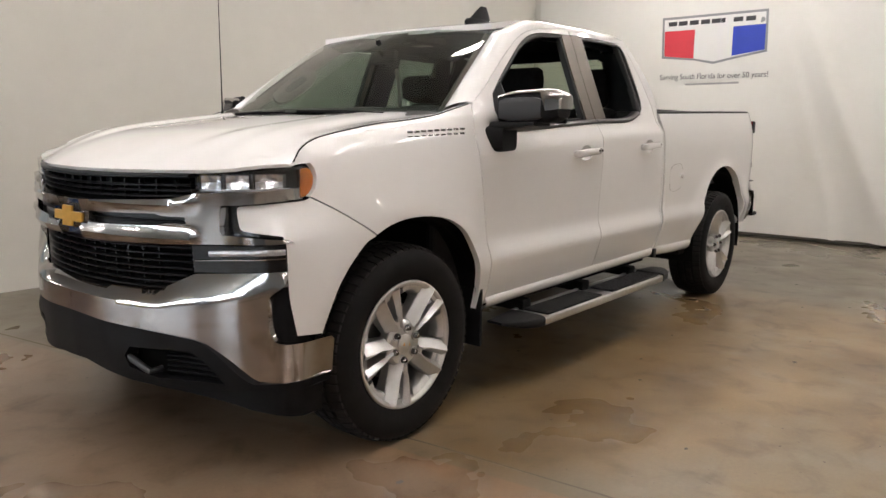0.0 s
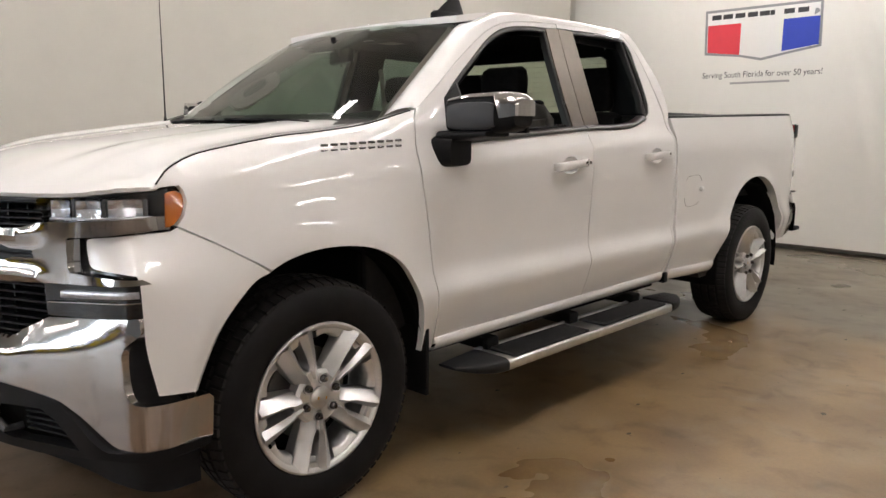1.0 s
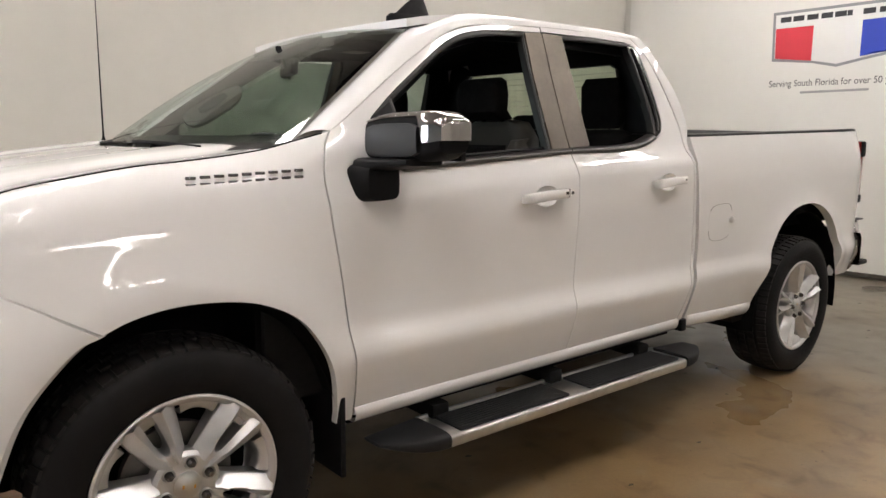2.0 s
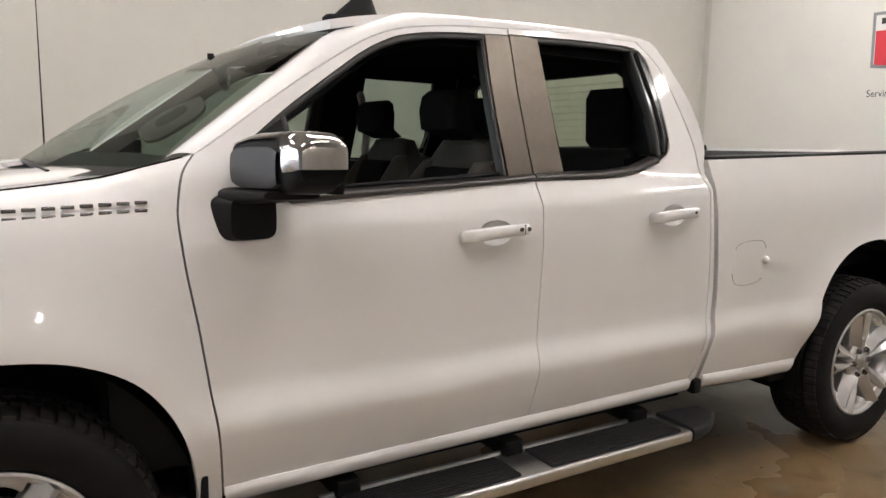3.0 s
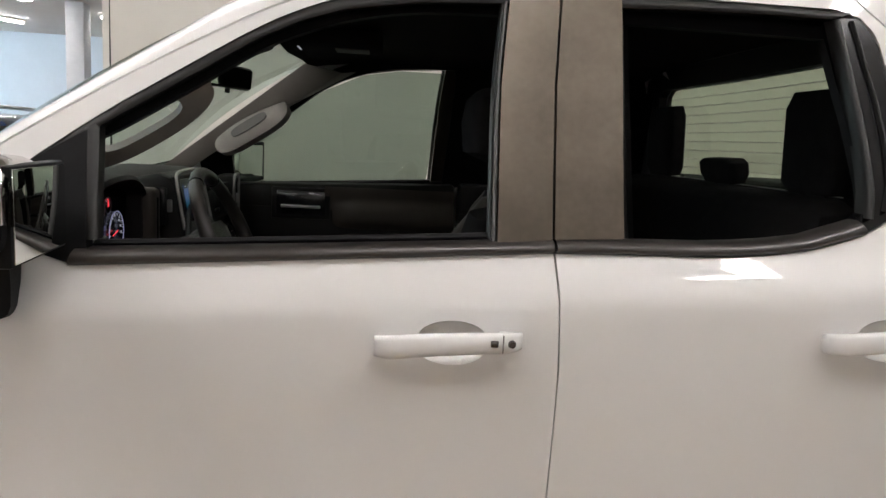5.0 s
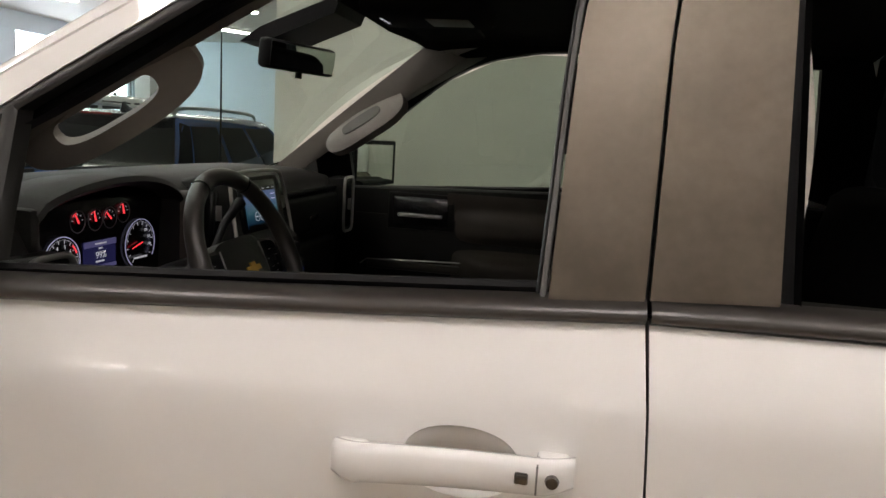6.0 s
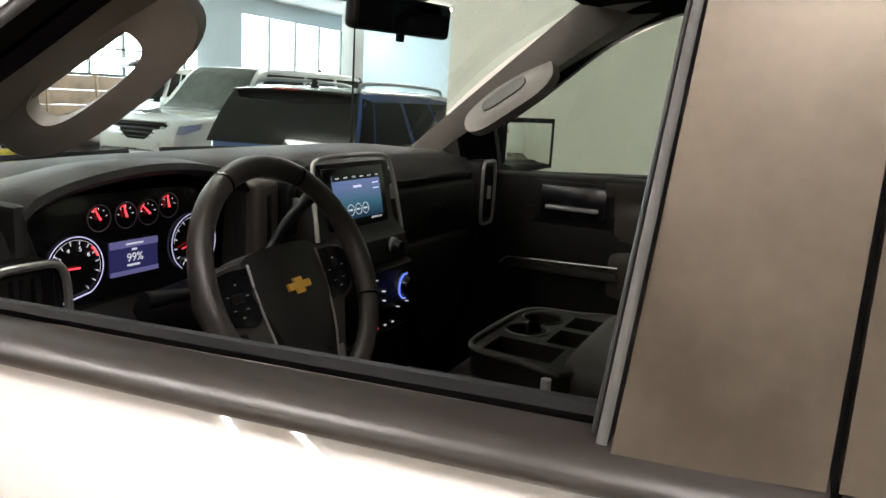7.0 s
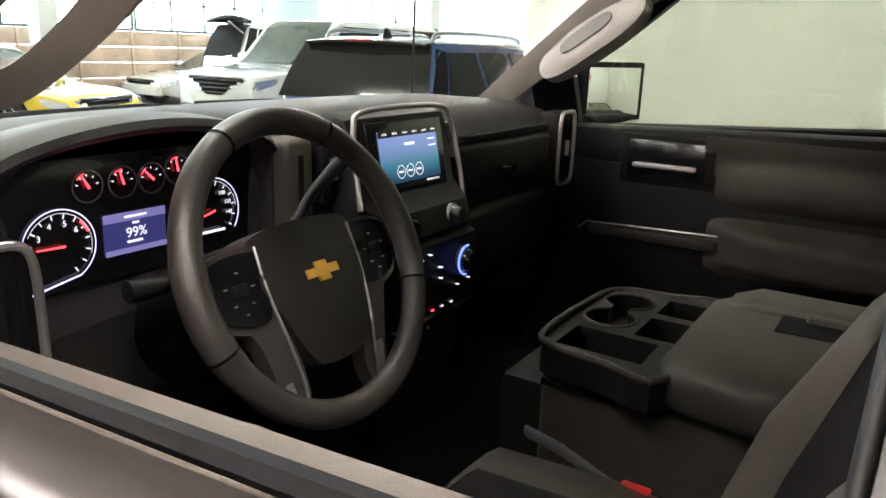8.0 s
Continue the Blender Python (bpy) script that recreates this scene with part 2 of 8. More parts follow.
def revolve(profile, n=48, closed=False):
    """A body turned round the y axis from (radius, y) pairs."""
    rows = []
    for k in range(n + 1):
        a = 2 * math.pi * k / n
        rows.append([Vector((r * math.cos(a), y, r * math.sin(a))) for r, y in profile])
    bm = loft(rows)
    bmesh.ops.remove_doubles(bm, verts=bm.verts, dist=1e-5)
    return bm


def moved(bm, m):
    bmesh.ops.transform(bm, matrix=m, verts=bm.verts)
    return bm


def thing(name, label, category, at=(0, 0, 0), group="", kind=""):
    ob = new(name)
    ob.location = at
    ob.empty_display_size = 0.1
    return tagged(ob, label, category, group, kind)


def cushion(rows_spec, n=18, power=0.5):
    """A padded body through rounded cross-sections: (centre, half width along y, direction of its thickness, half thickness)."""
    rows = []
    for c, hw, d, ht in rows_spec:
        d = Vector(d).normalized()
        rows.append([Vector(c) + Vector((0, 1, 0)) * hw * math.copysign(abs(math.cos(a)) ** power, math.cos(a)) + d * ht * math.copysign(abs(math.sin(a)) ** power, math.sin(a)) for a in [2 * math.pi * k / n for k in range(n)]])
    return loft(rows, True, True)


def smooth_table(table):
    xs = [a for a, _ in table]
    ys = [b for _, b in table]
    n = len(xs)
    d = [(ys[i + 1] - ys[i]) / (xs[i + 1] - xs[i]) for i in range(n - 1)]
    m = [d[0]] + [0 if d[i - 1] * d[i] <= 0 else 2 * d[i - 1] * d[i] / (d[i - 1] + d[i]) for i in range(1, n - 1)] + [d[-1]]

    def f(x):
        if x <= xs[0]:
            return ys[0] + m[0] * (x - xs[0])
        if x >= xs[-1]:
            return ys[-1] + m[-1] * (x - xs[-1])
        i = max(k for k in range(n - 1) if xs[k] <= x)
        h = xs[i + 1] - xs[i]
        t = (x - xs[i]) / h
        return (2 * t ** 3 - 3 * t * t + 1) * ys[i] + (t ** 3 - 2 * t * t + t) * h * m[i] + (3 * t * t - 2 * t ** 3) * ys[i + 1] + (t ** 3 - t * t) * h * m[i + 1]
    return f


# ---- the room ----
CEIL_Z = 4.2


def wall(name, a, b, z0, z1, thick, material, out):
    """An upright slab from a to b, its thickness on the side of the point out."""
    a, b = Vector((*a, 0)), Vector((*b, 0))
    d = (b - a).normalized()
    n = Vector((-d.y, d.x, 0))
    if (Vector((*out, 0)) - a).dot(n) < 0:
        n = -n
    bm = bmesh.new()
    lo = [bm.verts.new(p + Vector((0, 0, z0))) for p in (a, b, b + n * thick, a + n * thick)]
    hi = [bm.verts.new(v.co + Vector((0, 0, z1 - z0))) for v in lo]
    for i in range(4):
        bm.faces.new((lo[i], lo[(i + 1) % 4], hi[(i + 1) % 4], hi[i]))
    bm.faces.new(lo[::-1])
    bm.faces.new(hi)
    ob = part(name, bm, material, smooth=False)
    return ob


CORNER = (7.4, 3.14)
tagged(wall("wall_side", (-0.70, 3.315), CORNER, 0, CEIL_Z, 0.2, WALL, (0, 9)), "plain cream painted wall beside the truck", "wall", kind="structure")
tagged(wall("wall_back", (7.36, 4.0), (7.62, -6.5), 0, CEIL_Z, 0.2, WALL, (12, 0)), "plain white wall behind the hanging banner", "wall", kind="structure")
# these two walls are out of view, added to close the room and bounce light
tagged(wall("wall_back_far", (7.62, -6.5), (7.78, -13.0), 0, CEIL_Z, 0.2, SOUTH, (12, -9)), "unseen pale wall beyond the banner, added to bounce light", "wall", kind="structure")
tagged(wall("wall_camera_side", (-14.0, -13.0), (7.9, -13.0), 0, CEIL_Z, 0.2, SOUTH, (0, -19)), "unseen pale wall closing the hall, added to bounce light", "wall", kind="structure")
tagged(boxpart("floor", (-16, 8.1, -13.4, 22.2, -0.2, 0), FLOOR), "brown stained polished concrete floor, blotchy and worn", "floor", kind="structure")
tagged(boxpart("ceiling", (-16, 8.1, -13.4, 22.2, CEIL_Z, CEIL_Z + 0.2), CEIL), "plain pale painted ceiling", "ceiling", kind="structure")

TUBE = mat("tube_light", (1, 1, 1), 0.5, emit=(1.0, 0.95, 0.925), strength=44.0)


def tube_light(x, y, along=(1, 0), length=2.4):
    t = thing("ceiling_light", "white fluorescent batten light fixed under the ceiling", "ceiling light", (x, y, CEIL_Z - 0.06), "ceiling lights")
    m = Matrix.Rotation(math.atan2(along[1], along[0]), 4, "Z")
    boxpart("housing", (-length / 2, length / 2, -0.09, 0.09, 0.0, 0.06), CEIL, t, bev=0.01, m=m)
    boxpart("diffuser", (-length / 2 + 0.02, length / 2 - 0.02, -0.075, 0.075, -0.05, -0.002), TUBE, t, bev=0.02, m=m)
    return t


# out of view; the last batten is turned across to brighten the banner
for lx in (-4.5, -0.8, 2.9, 6.0):
    tube_light(lx, 0.6, (0, 1) if lx > 5 else (1, 0))
# the row beside the truck: shorter battens set across; then those of the far bay
for lx in (-4.4, -2.5, -0.85, 1.6, 3.6, 5.9):
    tube_light(lx, -2.4, (0.40, 0.92), 1.5)
for lx in (-10.6, -5.4, 6.6):
    tube_light(lx, -9.8, (0.97, -0.25), 2.0)
# one more row, unseen, added only to brighten the side of the truck
for lx in (-8.0, -2.7, 2.5):
    tube_light(lx, -11.8, (0.97, -0.25), 2.4)

# ---- the truck: body ----
# x runs from the front axle to the rear, y across from the centre line, z up.
truck = thing("pickup_truck", "white double-cab pickup truck parked on the concrete floor", "truck")
WHEELBASE, HUB_Z = 3.745, 0.42

door_w = smooth_table([(0.38, 0.905), (0.49, 0.948), (0.58, 0.980), (0.66, 1.003), (0.70, 1.012), (0.712, 1.0125), (0.738, 1.007), (0.79, 0.989), (0.82, 0.985), (0.86, 0.985), (1.0, 0.991), (1.14, 0.998),
                       (1.24, 0.999), (1.262, 0.996), (1.285, 0.985), (1.345, 0.956), (1.44, 0.914), (1.57, 0.861), (1.72, 0.799), (1.83, 0.754), (1.885, 0.728)])
bed_w = smooth_table([(0.38, 0.92), (0.49, 0.95), (0.58, 0.972), (0.68, 0.994), (0.715, 0.999), (0.745, 0.995), (0.80, 0.982), (0.86, 0.983), (1.0, 0.988), (1.2, 0.990), (1.31, 0.980), (1.40, 0.960), (1.49, 0.935)])
fender_w = smooth_table([(0.45, 0.975), (0.6, 0.99), (0.75, 0.997), (0.9, 0.998), (1.05, 0.992), (1.17, 0.980), (1.28, 0.970), (1.40, 0.962), (1.5, 0.95)])
hood_edge = smooth_table([(-0.60, 1.150), (-0.545, 1.180), (-0.50, 1.228), (-0.43, 1.260), (-0.378, 1.280), (-0.262, 1.303), (-0.04, 1.337), (0.055, 1.345), (0.30, 1.376), (0.41, 1.405), (0.53, 1.437)])


def ease(a, b, x):
    t = min(1.0, max(0.0, (x - a) / (b - a)))
    return t * t * (3 - 2 * t)


fall_top = smooth_table([(-0.90, 0.50), (-0.60, 0.100), (-0.55, 0.065), (-0.50, 0.042), (-0.45, 0.022), (-0.40, 0.006), (-0.36, 0.0), (3.0, 0.0)])
fall_low = smooth_table([(-0.90, 0.30), (-0.62, 0.020), (-0.55, 0.007), (-0.45, 0.0), (3.0, 0.0)])


def half_width(x, z):
    """Half the body's width at a place of its side."""
    w = door_w(z - 0.055 * (x - 1.4) * ease(1.10, 1.20, z) * (1 - ease(1.29, 1.38, z)))
    if x < 0.75:
        f = fender_w(z) - 0.105 * ease(-0.56, -0.40, x) * math.exp(-max(0.0, hood_edge(x) - z) / 0.05)
        r = math.hypot(x, z - HUB_Z)
        f += 0.022 * math.exp(-((r - 0.57) / 0.09) ** 2) * ease(0.5, 0.7, z)
        kz = ease(0.93, 1.06, z)
        f -= fall_low(x) * (1 - kz) + fall_top(x) * kz
        k = ease(0.25, 0.70, x)
        w = f * (1 - k) + w * k
    if x > 2.4:
        g = bed_w(z) - 0.012 * (x - 2.5)
        r = math.hypot(x - WHEELBASE, z - HUB_Z)
        g += 0.03 * math.exp(-((r - 0.56) / 0.10) ** 2) * ease(0.5, 0.7, z)
        g -= 1.0 * max(0.0, x - 4.42) ** 2
        k = ease(2.45, 2.56, x)
        w = w * (1 - k) + g * k
    return w


# the nose seen from above: x and y along a line that runs from the middle of the grille round the corner to the front wheel
NOSE_TOP = ((0, -0.885, 0), (0.2, -0.877, 0.2), (0.4, -0.838, 0.4), (0.56, -0.775, 0.56), (0.75, -0.730, 0.685), (0.82, -0.705, 0.757), (0.87, -0.685, 0.80), (0.93, -0.645, 0.85),
            (0.99, -0.60, 0.885), (1.05, -0.55, 0.910), (1.11, -0.497, 0.938), (1.16, -0.45, 0.955), (1.30, -0.31, 0.98))
NOSE_LOW = ((0, -0.885, 0), (0.2, -0.877, 0.2), (0.4, -0.838, 0.4), (0.56, -0.775, 0.56), (0.75, -0.706, 0.755), (0.82, -0.690, 0.822), (0.89, -0.668, 0.89), (0.95, -0.645, 0.945),
            (0.99, -0.617, 0.974), (1.06, -0.55, 0.990), (1.16, -0.45, 0.998), (1.30, -0.31, 0.998))
top_x, top_y = smooth_table([(p, x) for p, x, y in NOSE_TOP]), smooth_table([(p, y) for p, x, y in NOSE_TOP])
low_x, low_y = smooth_table([(p, x) for p, x, y in NOSE_LOW]), smooth_table([(p, y) for p, x, y in NOSE_LOW])


NOSE_MID = NOSE_LOW[:4] + ((0.75, -0.728, 0.690), (0.815, -0.706, 0.755), (0.865, -0.690, 0.822), (0.92, -0.668, 0.890), (0.96, -0.645, 0.945)) + NOSE_LOW[8:]
mid_x, mid_y = smooth_table([(p, x) for p, x, y in NOSE_MID]), smooth_table([(p, y) for p, x, y in NOSE_MID])


def plan(p, z, mid=False):
    """The nose's outline at one height; mid: as the frame of the grille divides it."""
    k, a = ease(0.90, 1.06, z), abs(p)
    fx, fy = (mid_x, mid_y) if mid else (low_x, low_y)
    x, y = fx(a) * (1 - k) + top_x(a) * k, fy(a) * (1 - k) + top_y(a) * k
    j = ease(1.02, 1.18, a)
    if j > 0:
        y = y * (1 - j) + half_width(x, z) * j
    return x, (y if p >= 0 else -y)


def nose(proud=0.0, mid=False):
    """The nose's surface, moved out by a length or by a function of place."""
    def f(p, z):
        x, y = plan(p, z, mid)
        d = proud(abs(p), z) if callable(proud) else proud
        if d:
            x0, y0 = plan(p - 0.01, z, mid)
            x1, y1 = plan(p + 0.01, z, mid)
            t = Vector((x1 - x0, y1 - y0, 0)).normalized()
            return Vector((x, y, z)) + Vector((-t.y, t.x, 0)) * d
        return Vector((x, y, z))
    return f


def side(s, proud=0.0):
    return lambda u, v: Vector((u, s * (half_width(u, v) + proud), v))


def curve2(*pts, n=5):
    return [(p.x, p.y) for p in crv([(a, b, 0) for a, b in pts], n)]


DOOR_FRONT_EDGE = curve2((0.530, 1.434), (0.494, 1.386), (0.477, 1.32), (0.472, 1.25), (0.484, 1.13), (0.515, 0.95), (0.549, 0.70), (0.570, 0.49))
GAP_TOP = curve2((0.530, 1.434), (0.678, 1.539), (0.84, 1.647), (1.003, 1.746), (1.11, 1.802), (1.232, 1.842), (1.42, 1.868), (1.662, 1.881), n=4)
TRIM_TOP = curve2((0.685, 1.480), (0.795, 1.566), (0.92, 1.652), (1.055, 1.742), (1.14, 1.787), (1.225, 1.817), (1.37, 1.840), (1.655, 1.856), n=4)
CAB_REAR = curve2((2.38, 1.894), (2.45, 1.80), (2.495, 1.65), (2.512, 1.48), (2.490, 1.37), (2.515, 1.18), (2.548, 0.90), (2.538, 0.74), (2.495, 0.50), n=4)
SEAM_REAR = curve2((2.295, 1.886), (2.385, 1.79), (2.442, 1.64), (2.470, 1.48), (2.466, 1.36), (2.490, 1.18), (2.516, 0.90), (2.503, 0.74), (2.45, 0.512), n=4)


def belt(x):
    return 1.298 + (x - 0.75) * 0.0615


def cup_rim(xm, z, r=1.0):
    """The outline of the finger recess behind a door handle."""
    return [(xm + 0.008 + 0.064 * r * math.cos(a), z - 0.002 + 0.041 * r * math.copysign(abs(math.sin(a)) ** 0.8, math.sin(a))) for a in [2 * math.pi * i / 32 for i in range(32)]]


def build_door_front(s):
    out = list(DOOR_FRONT_EDGE) + [(1.0, 0.494), (1.622, 0.503)] + curve2((1.628, 0.54), (1.640, 0.9), (1.641, 1.15), (1.629, belt(1.629)))
    out += [(1.2, belt(1.2)), (0.78, belt(0.78)), (0.68, 1.33), (0.66, 1.40)] + TRIM_TOP + [(1.657, 1.876)]
    out += [(x, z - 0.005) for x, z in GAP_TOP[::-1][1:-1]]
    return skin("front_door", out, side(s), PAINT, truck, (0, -s * 0.03, 0), holes=[cup_rim(1.437, 1.192)], step=0.022)


REAR_TRIM = curve2((2.30, 1.848), (2.334, 1.79), (2.350, 1.61), (2.346, 1.50), (2.318, 1.445), (2.25, 1.409), (2.115, 1.372), (1.955, 1.357), (1.77, 1.354), n=4)


def build_door_rear(s):
    out = [(1.633, belt(1.633)), (1.6445, 1.15), (1.6435, 0.9), (1.6315, 0.54), (1.6255, 0.503), (2.0, 0.510), (2.44, 0.512)]
    out += SEAM_REAR[::-1][1:]
    out += [(2.0, 1.889), (1.666, 1.880), (1.664, 1.859), (2.0, 1.866), (2.25, 1.864)] + REAR_TRIM
    return skin("rear_door", out, side(s), PAINT, truck, (0, -s * 0.03, 0), holes=[cup_rim(2.265, 1.219)], step=0.022)


ARCH_F = [(-0.482, 0.57), (-0.435, 0.70), (-0.38, 0.785), (-0.285, 0.880), (-0.215, 0.912), (-0.14, 0.94), (-0.03, 0.958), (0.10, 0.955), (0.225, 0.930), (0.342, 0.868), (0.424, 0.770), (0.473, 0.65), (0.498, 0.52)]


def build_fender(s):
    top = [(-0.545, 1.180)] + [(x, hood_edge(x) - 0.004) for x in np.linspace(-0.528, 0.518, 26)]
    seam = curve2((-0.488, 1.071), (-0.37, 1.004), ARCH_F[4])
    arch = curve2(*ARCH_F[4:])
    edge = [(x - 0.006, z) for x, z in DOOR_FRONT_EDGE]
    out = top + edge + [(0.562, 0.478), (0.50, 0.478)] + arch[::-1] + seam[::-1][1:] + [(-0.468, 1.10), (-0.456, 1.14), (-0.458, 1.172), (-0.468, 1.188), (-0.50, 1.186)]
    return skin("fender", out, side(s), PAINT, truck, (0, -s * 0.03, 0), step=0.03)


def build_corner(s):
    """The white panel between headlight, bumper and front wheel, along the plan of the nose."""
    out = curve2((1.118, 1.066), (1.24, 0.998), (1.387, 0.906)) + [(x + 1.61, z) for x, z in curve2((-0.223, 0.906), *ARCH_F[3::-1])[1:]]
    out += [(1.125, 0.575), (1.022, 0.585)] + curve2((1.018, 0.60), (0.996, 0.72), (0.992, 0.82), (0.989, 0.92)) + curve2((0.985, 0.940), (0.95, 0.945), (0.90, 0.949), (0.868, 0.958), (0.862, 0.985), (0.862, 1.015), (0.868, 1.034), (0.90, 1.039), (1.0, 1.047), (1.06, 1.051), (1.10, 1.056))
    return skin("bumper_corner", [(s * p, z) for p, z in out], nose(0.002, True), PAINT, truck, (0.02, -s * 0.02, 0), step=0.022)


def build_bedside(s):
    front = [(x + 0.030, z) for x, z in CAB_REAR if z < 1.40]
    arch = curve2((3.215, 0.50), (3.243, 0.64), (3.305, 0.80), (3.41, 0.935), (3.56, 1.018), (3.74, 1.044), (3.92, 1.018), (4.075, 0.936), (4.185, 0.80), (4.24, 0.66), (4.26, 0.54))
    out = [(2.515, 1.425), (3.2, 1.442), (3.9, 1.458), (4.64, 1.476), (4.70, 1.45), (4.71, 1.2), (4.70, 0.88), (4.655, 0.80), (4.57, 0.62), (4.50, 0.535)] + arch[::-1]
    out += [(3.19, 0.462), (2.9, 0.472), (2.52, 0.50)] + front[::-1]
    return skin("bedside", out, side(s), PAINT, truck, (0, -s * 0.05, 0), step=0.026)


for s in (-1, 1):
    build_fender(s), build_corner(s), build_bedside(s)
doors = {(s, k): f(s) for s in (-1, 1) for k, f in (("f", build_door_front), ("r", build_door_rear))}


def cab_corner(s):
    out = [(x + 0.006, z) for x, z in SEAM_REAR] + CAB_REAR[::-1]
    return skin("cab_corner", out, side(s), PAINT, truck, (0, -s * 0.06, 0))


def cab_back_corner(s):
    """The rounded edge from the cab's side round to its back."""
    rows = []
    for x, z in CAB_REAR:
        if z < 1.37:
            continue
        w = half_width(x, min(z, 1.885))
        rows.append([Vector((x - 0.004, s * (w - 0.001), z)), Vector((x + 0.006, s * (w - 0.010), z)), Vector((x + 0.004, s * (w - 0.035), z - 0.002)), Vector((x - 0.012, s * (w - 0.10), z)), Vector((min(x - 0.03, 2.44), s * (w - 0.20), z))])
    return part("cab_back_corner", loft(rows), PAINT, truck, angle=60)


for s in (-1, 1):
    cab_corner(s), cab_back_corner(s)

# roof rail and windscreen pillar, hood, roof, windscreen
def WS_BASE(y):
    return Vector((0.15 + 0.27 * (abs(y) / 0.80) ** 2, y, 1.388 - 0.014 * (y / 0.8) ** 2))


def WS_TOP(y):
    return Vector((0.965 + 0.05 * (abs(y) / 0.66) ** 2, y, 1.852 - 0.034 * (y / 0.66) ** 2))


def pillar(s):
    outer = [Vector((x, s * half_width(x, z), z)) for x, z in GAP_TOP] + [Vector((x, s * half_width(x, 1.888), 1.888)) for x in (1.85, 2.05, 2.25, 2.34)] + [Vector((x, s * half_width(x, min(z, 1.888)), z)) for x, z in ((2.385, 1.882), (2.42, 1.850))]
    rows = []
    n = len(outer)
    for i, p in enumerate(outer):
        if p.x < 1.03:
            t = (p.x - 0.53) / (1.03 - 0.53)
            q = WS_BASE(s * 0.80).lerp(WS_TOP(s * 0.66), max(0.0, t * 0.93 + 0.07)) + Vector((0, 0, 0.004))
        else:
            q = Vector((p.x, s * 0.64, 1.893 + 0.016 * ease(1.0, 1.5, p.x) - 0.05 * max(0, (p.x - 2.2) / 0.25) ** 2))
            if p.x < 1.3:
                q = (WS_TOP(s * 0.66) + Vector((0, 0, 0.004))).lerp(q, ease(1.0, 1.3, p.x))
                q.x = p.x
        mid = p.lerp(q, 0.5)
        nrm = Vector((0, s * 0.55, 0.85)) if p.x > 1.2 else Vector((-0.45, s * 0.7, 0.55))
        row = []
        for k in range(7):
            t = k / 6
            row.append(p.lerp(q, t) + nrm * 0.022 * math.sin(math.pi * t) ** 0.8)
        row.append(q - nrm * 0.004)
        row.insert(0, p - nrm * 0.03)
        rows.append(row)
    return part("roof_rail", loft(rows), PAINT, truck, angle=50)


for s in (-1, 1):
    pillar(s)


def roof_z(x, y):
    return Vector((x, y, 1.909 + 0.014 * (1 - (y / 0.64) ** 2) - 0.055 * max(0, (1.45 - x) / 0.45) ** 2 - 0.05 * max(0, (x - 2.2) / 0.25) ** 2))


rf = [(WS_TOP(y).x + 0.01, y) for y in np.linspace(-0.645, 0.645, 11)]
skin("roof", rf + [(2.42, 0.645), (2.45, 0.3), (2.45, -0.3), (2.42, -0.645)], lambda x, y: roof_z(x, y), PAINT, truck, (0, 0, -0.03), step=0.08)


nose_x = smooth_table([(-a, x) for p, x, a in NOSE_TOP[::-1] if 0 < a < 0.92] + [(a, x) for p, x, a in NOSE_TOP if a < 0.92])


lamp_top = smooth_table([(0, 1.143), (0.56, 1.150), (0.685, 1.154), (0.757, 1.158), (0.85, 1.168), (0.91, 1.178)])


def hood_surface(x, y):
    a = abs(y)

    def plain(u):
        crown = 0.032 * max(-0.1, 1 - (a / 0.85) ** 2) + 0.016 * ease(0.40, 0.52, a) * (1 - ease(0.66, 0.80, a)) * ease(-0.85, -0.4, u)
        zz = 1.277 + 0.130 * (u + 0.40) - 0.05 * max(0.0, u + 0.1) ** 2 + crown
        k = ease(0.64, 0.855, a) * ease(-0.80, -0.45, u)
        return zz * (1 - k) + (hood_edge(max(-0.53, min(0.29, u))) + 0.002) * k
    nx = nose_x(min(a, 0.908))
    reach = 0.50 - 0.38 * ease(0.60, 0.88, a)
    t = max(0.0, 1 - max(0.0, x - nx) / reach)
    return Vector((x, y, plain(x) - (plain(nx) - lamp_top(a)) * t ** 2.2))


hl = [(top_x(abs(p)) + 0.012, math.copysign(top_y(abs(p)) - 0.004, p)) for p in np.linspace(-1.045, 1.045, 33)]
hs_ = [(x, half_width(x, hood_edge(x) - 0.004) - 0.005) for x in np.linspace(-0.525, 0.25, 15)]
hood_out = hl + hs_ + [(0.29, 0.857)] + [(WS_BASE(y).x - 0.05, y) for y in np.linspace(0.80, -0.80, 15)] + [(0.29, -0.857)] + [(x, -y) for x, y in hs_[::-1]]
skin("hood", hood_out, hood_surface, PAINT, truck, (0.006, 0, -0.012), step=0.035)

for s in (-1, 1):
    seam_line = [(x, s * (half_width(x, hood_edge(x) - 0.004) - 0.0015), hood_edge(x) - 0.0035) for x in np.linspace(-0.53, 0.50, 30)]
    part("hood_seam", tube(seam_line, 0.0032, 6), DARKIN, truck)

WS_GLASS = glass("windscreen_glass", (0.53, 0.62, 0.57))
rows = []
for j in range(13):
    t = j / 12
    row = []
    for i in range(21):
        u = -1 + i / 10
        p = WS_BASE(u * 0.80).lerp(WS_TOP(u * 0.66), t)
        p += Vector((-0.5, 0, 0.8)) * 0.03 * math.sin(math.pi * t)
        row.append(p)
    rows.append(row)
windscreen = part("windscreen", loft(rows), WS_GLASS, truck, "clear green-tinted laminated glass")
windscreen.visible_shadow = False
boxpart("cowl", (0.10, 0.40, -0.80, 0.80, 1.28, 1.352), BLACK, truck, bev=0.02)
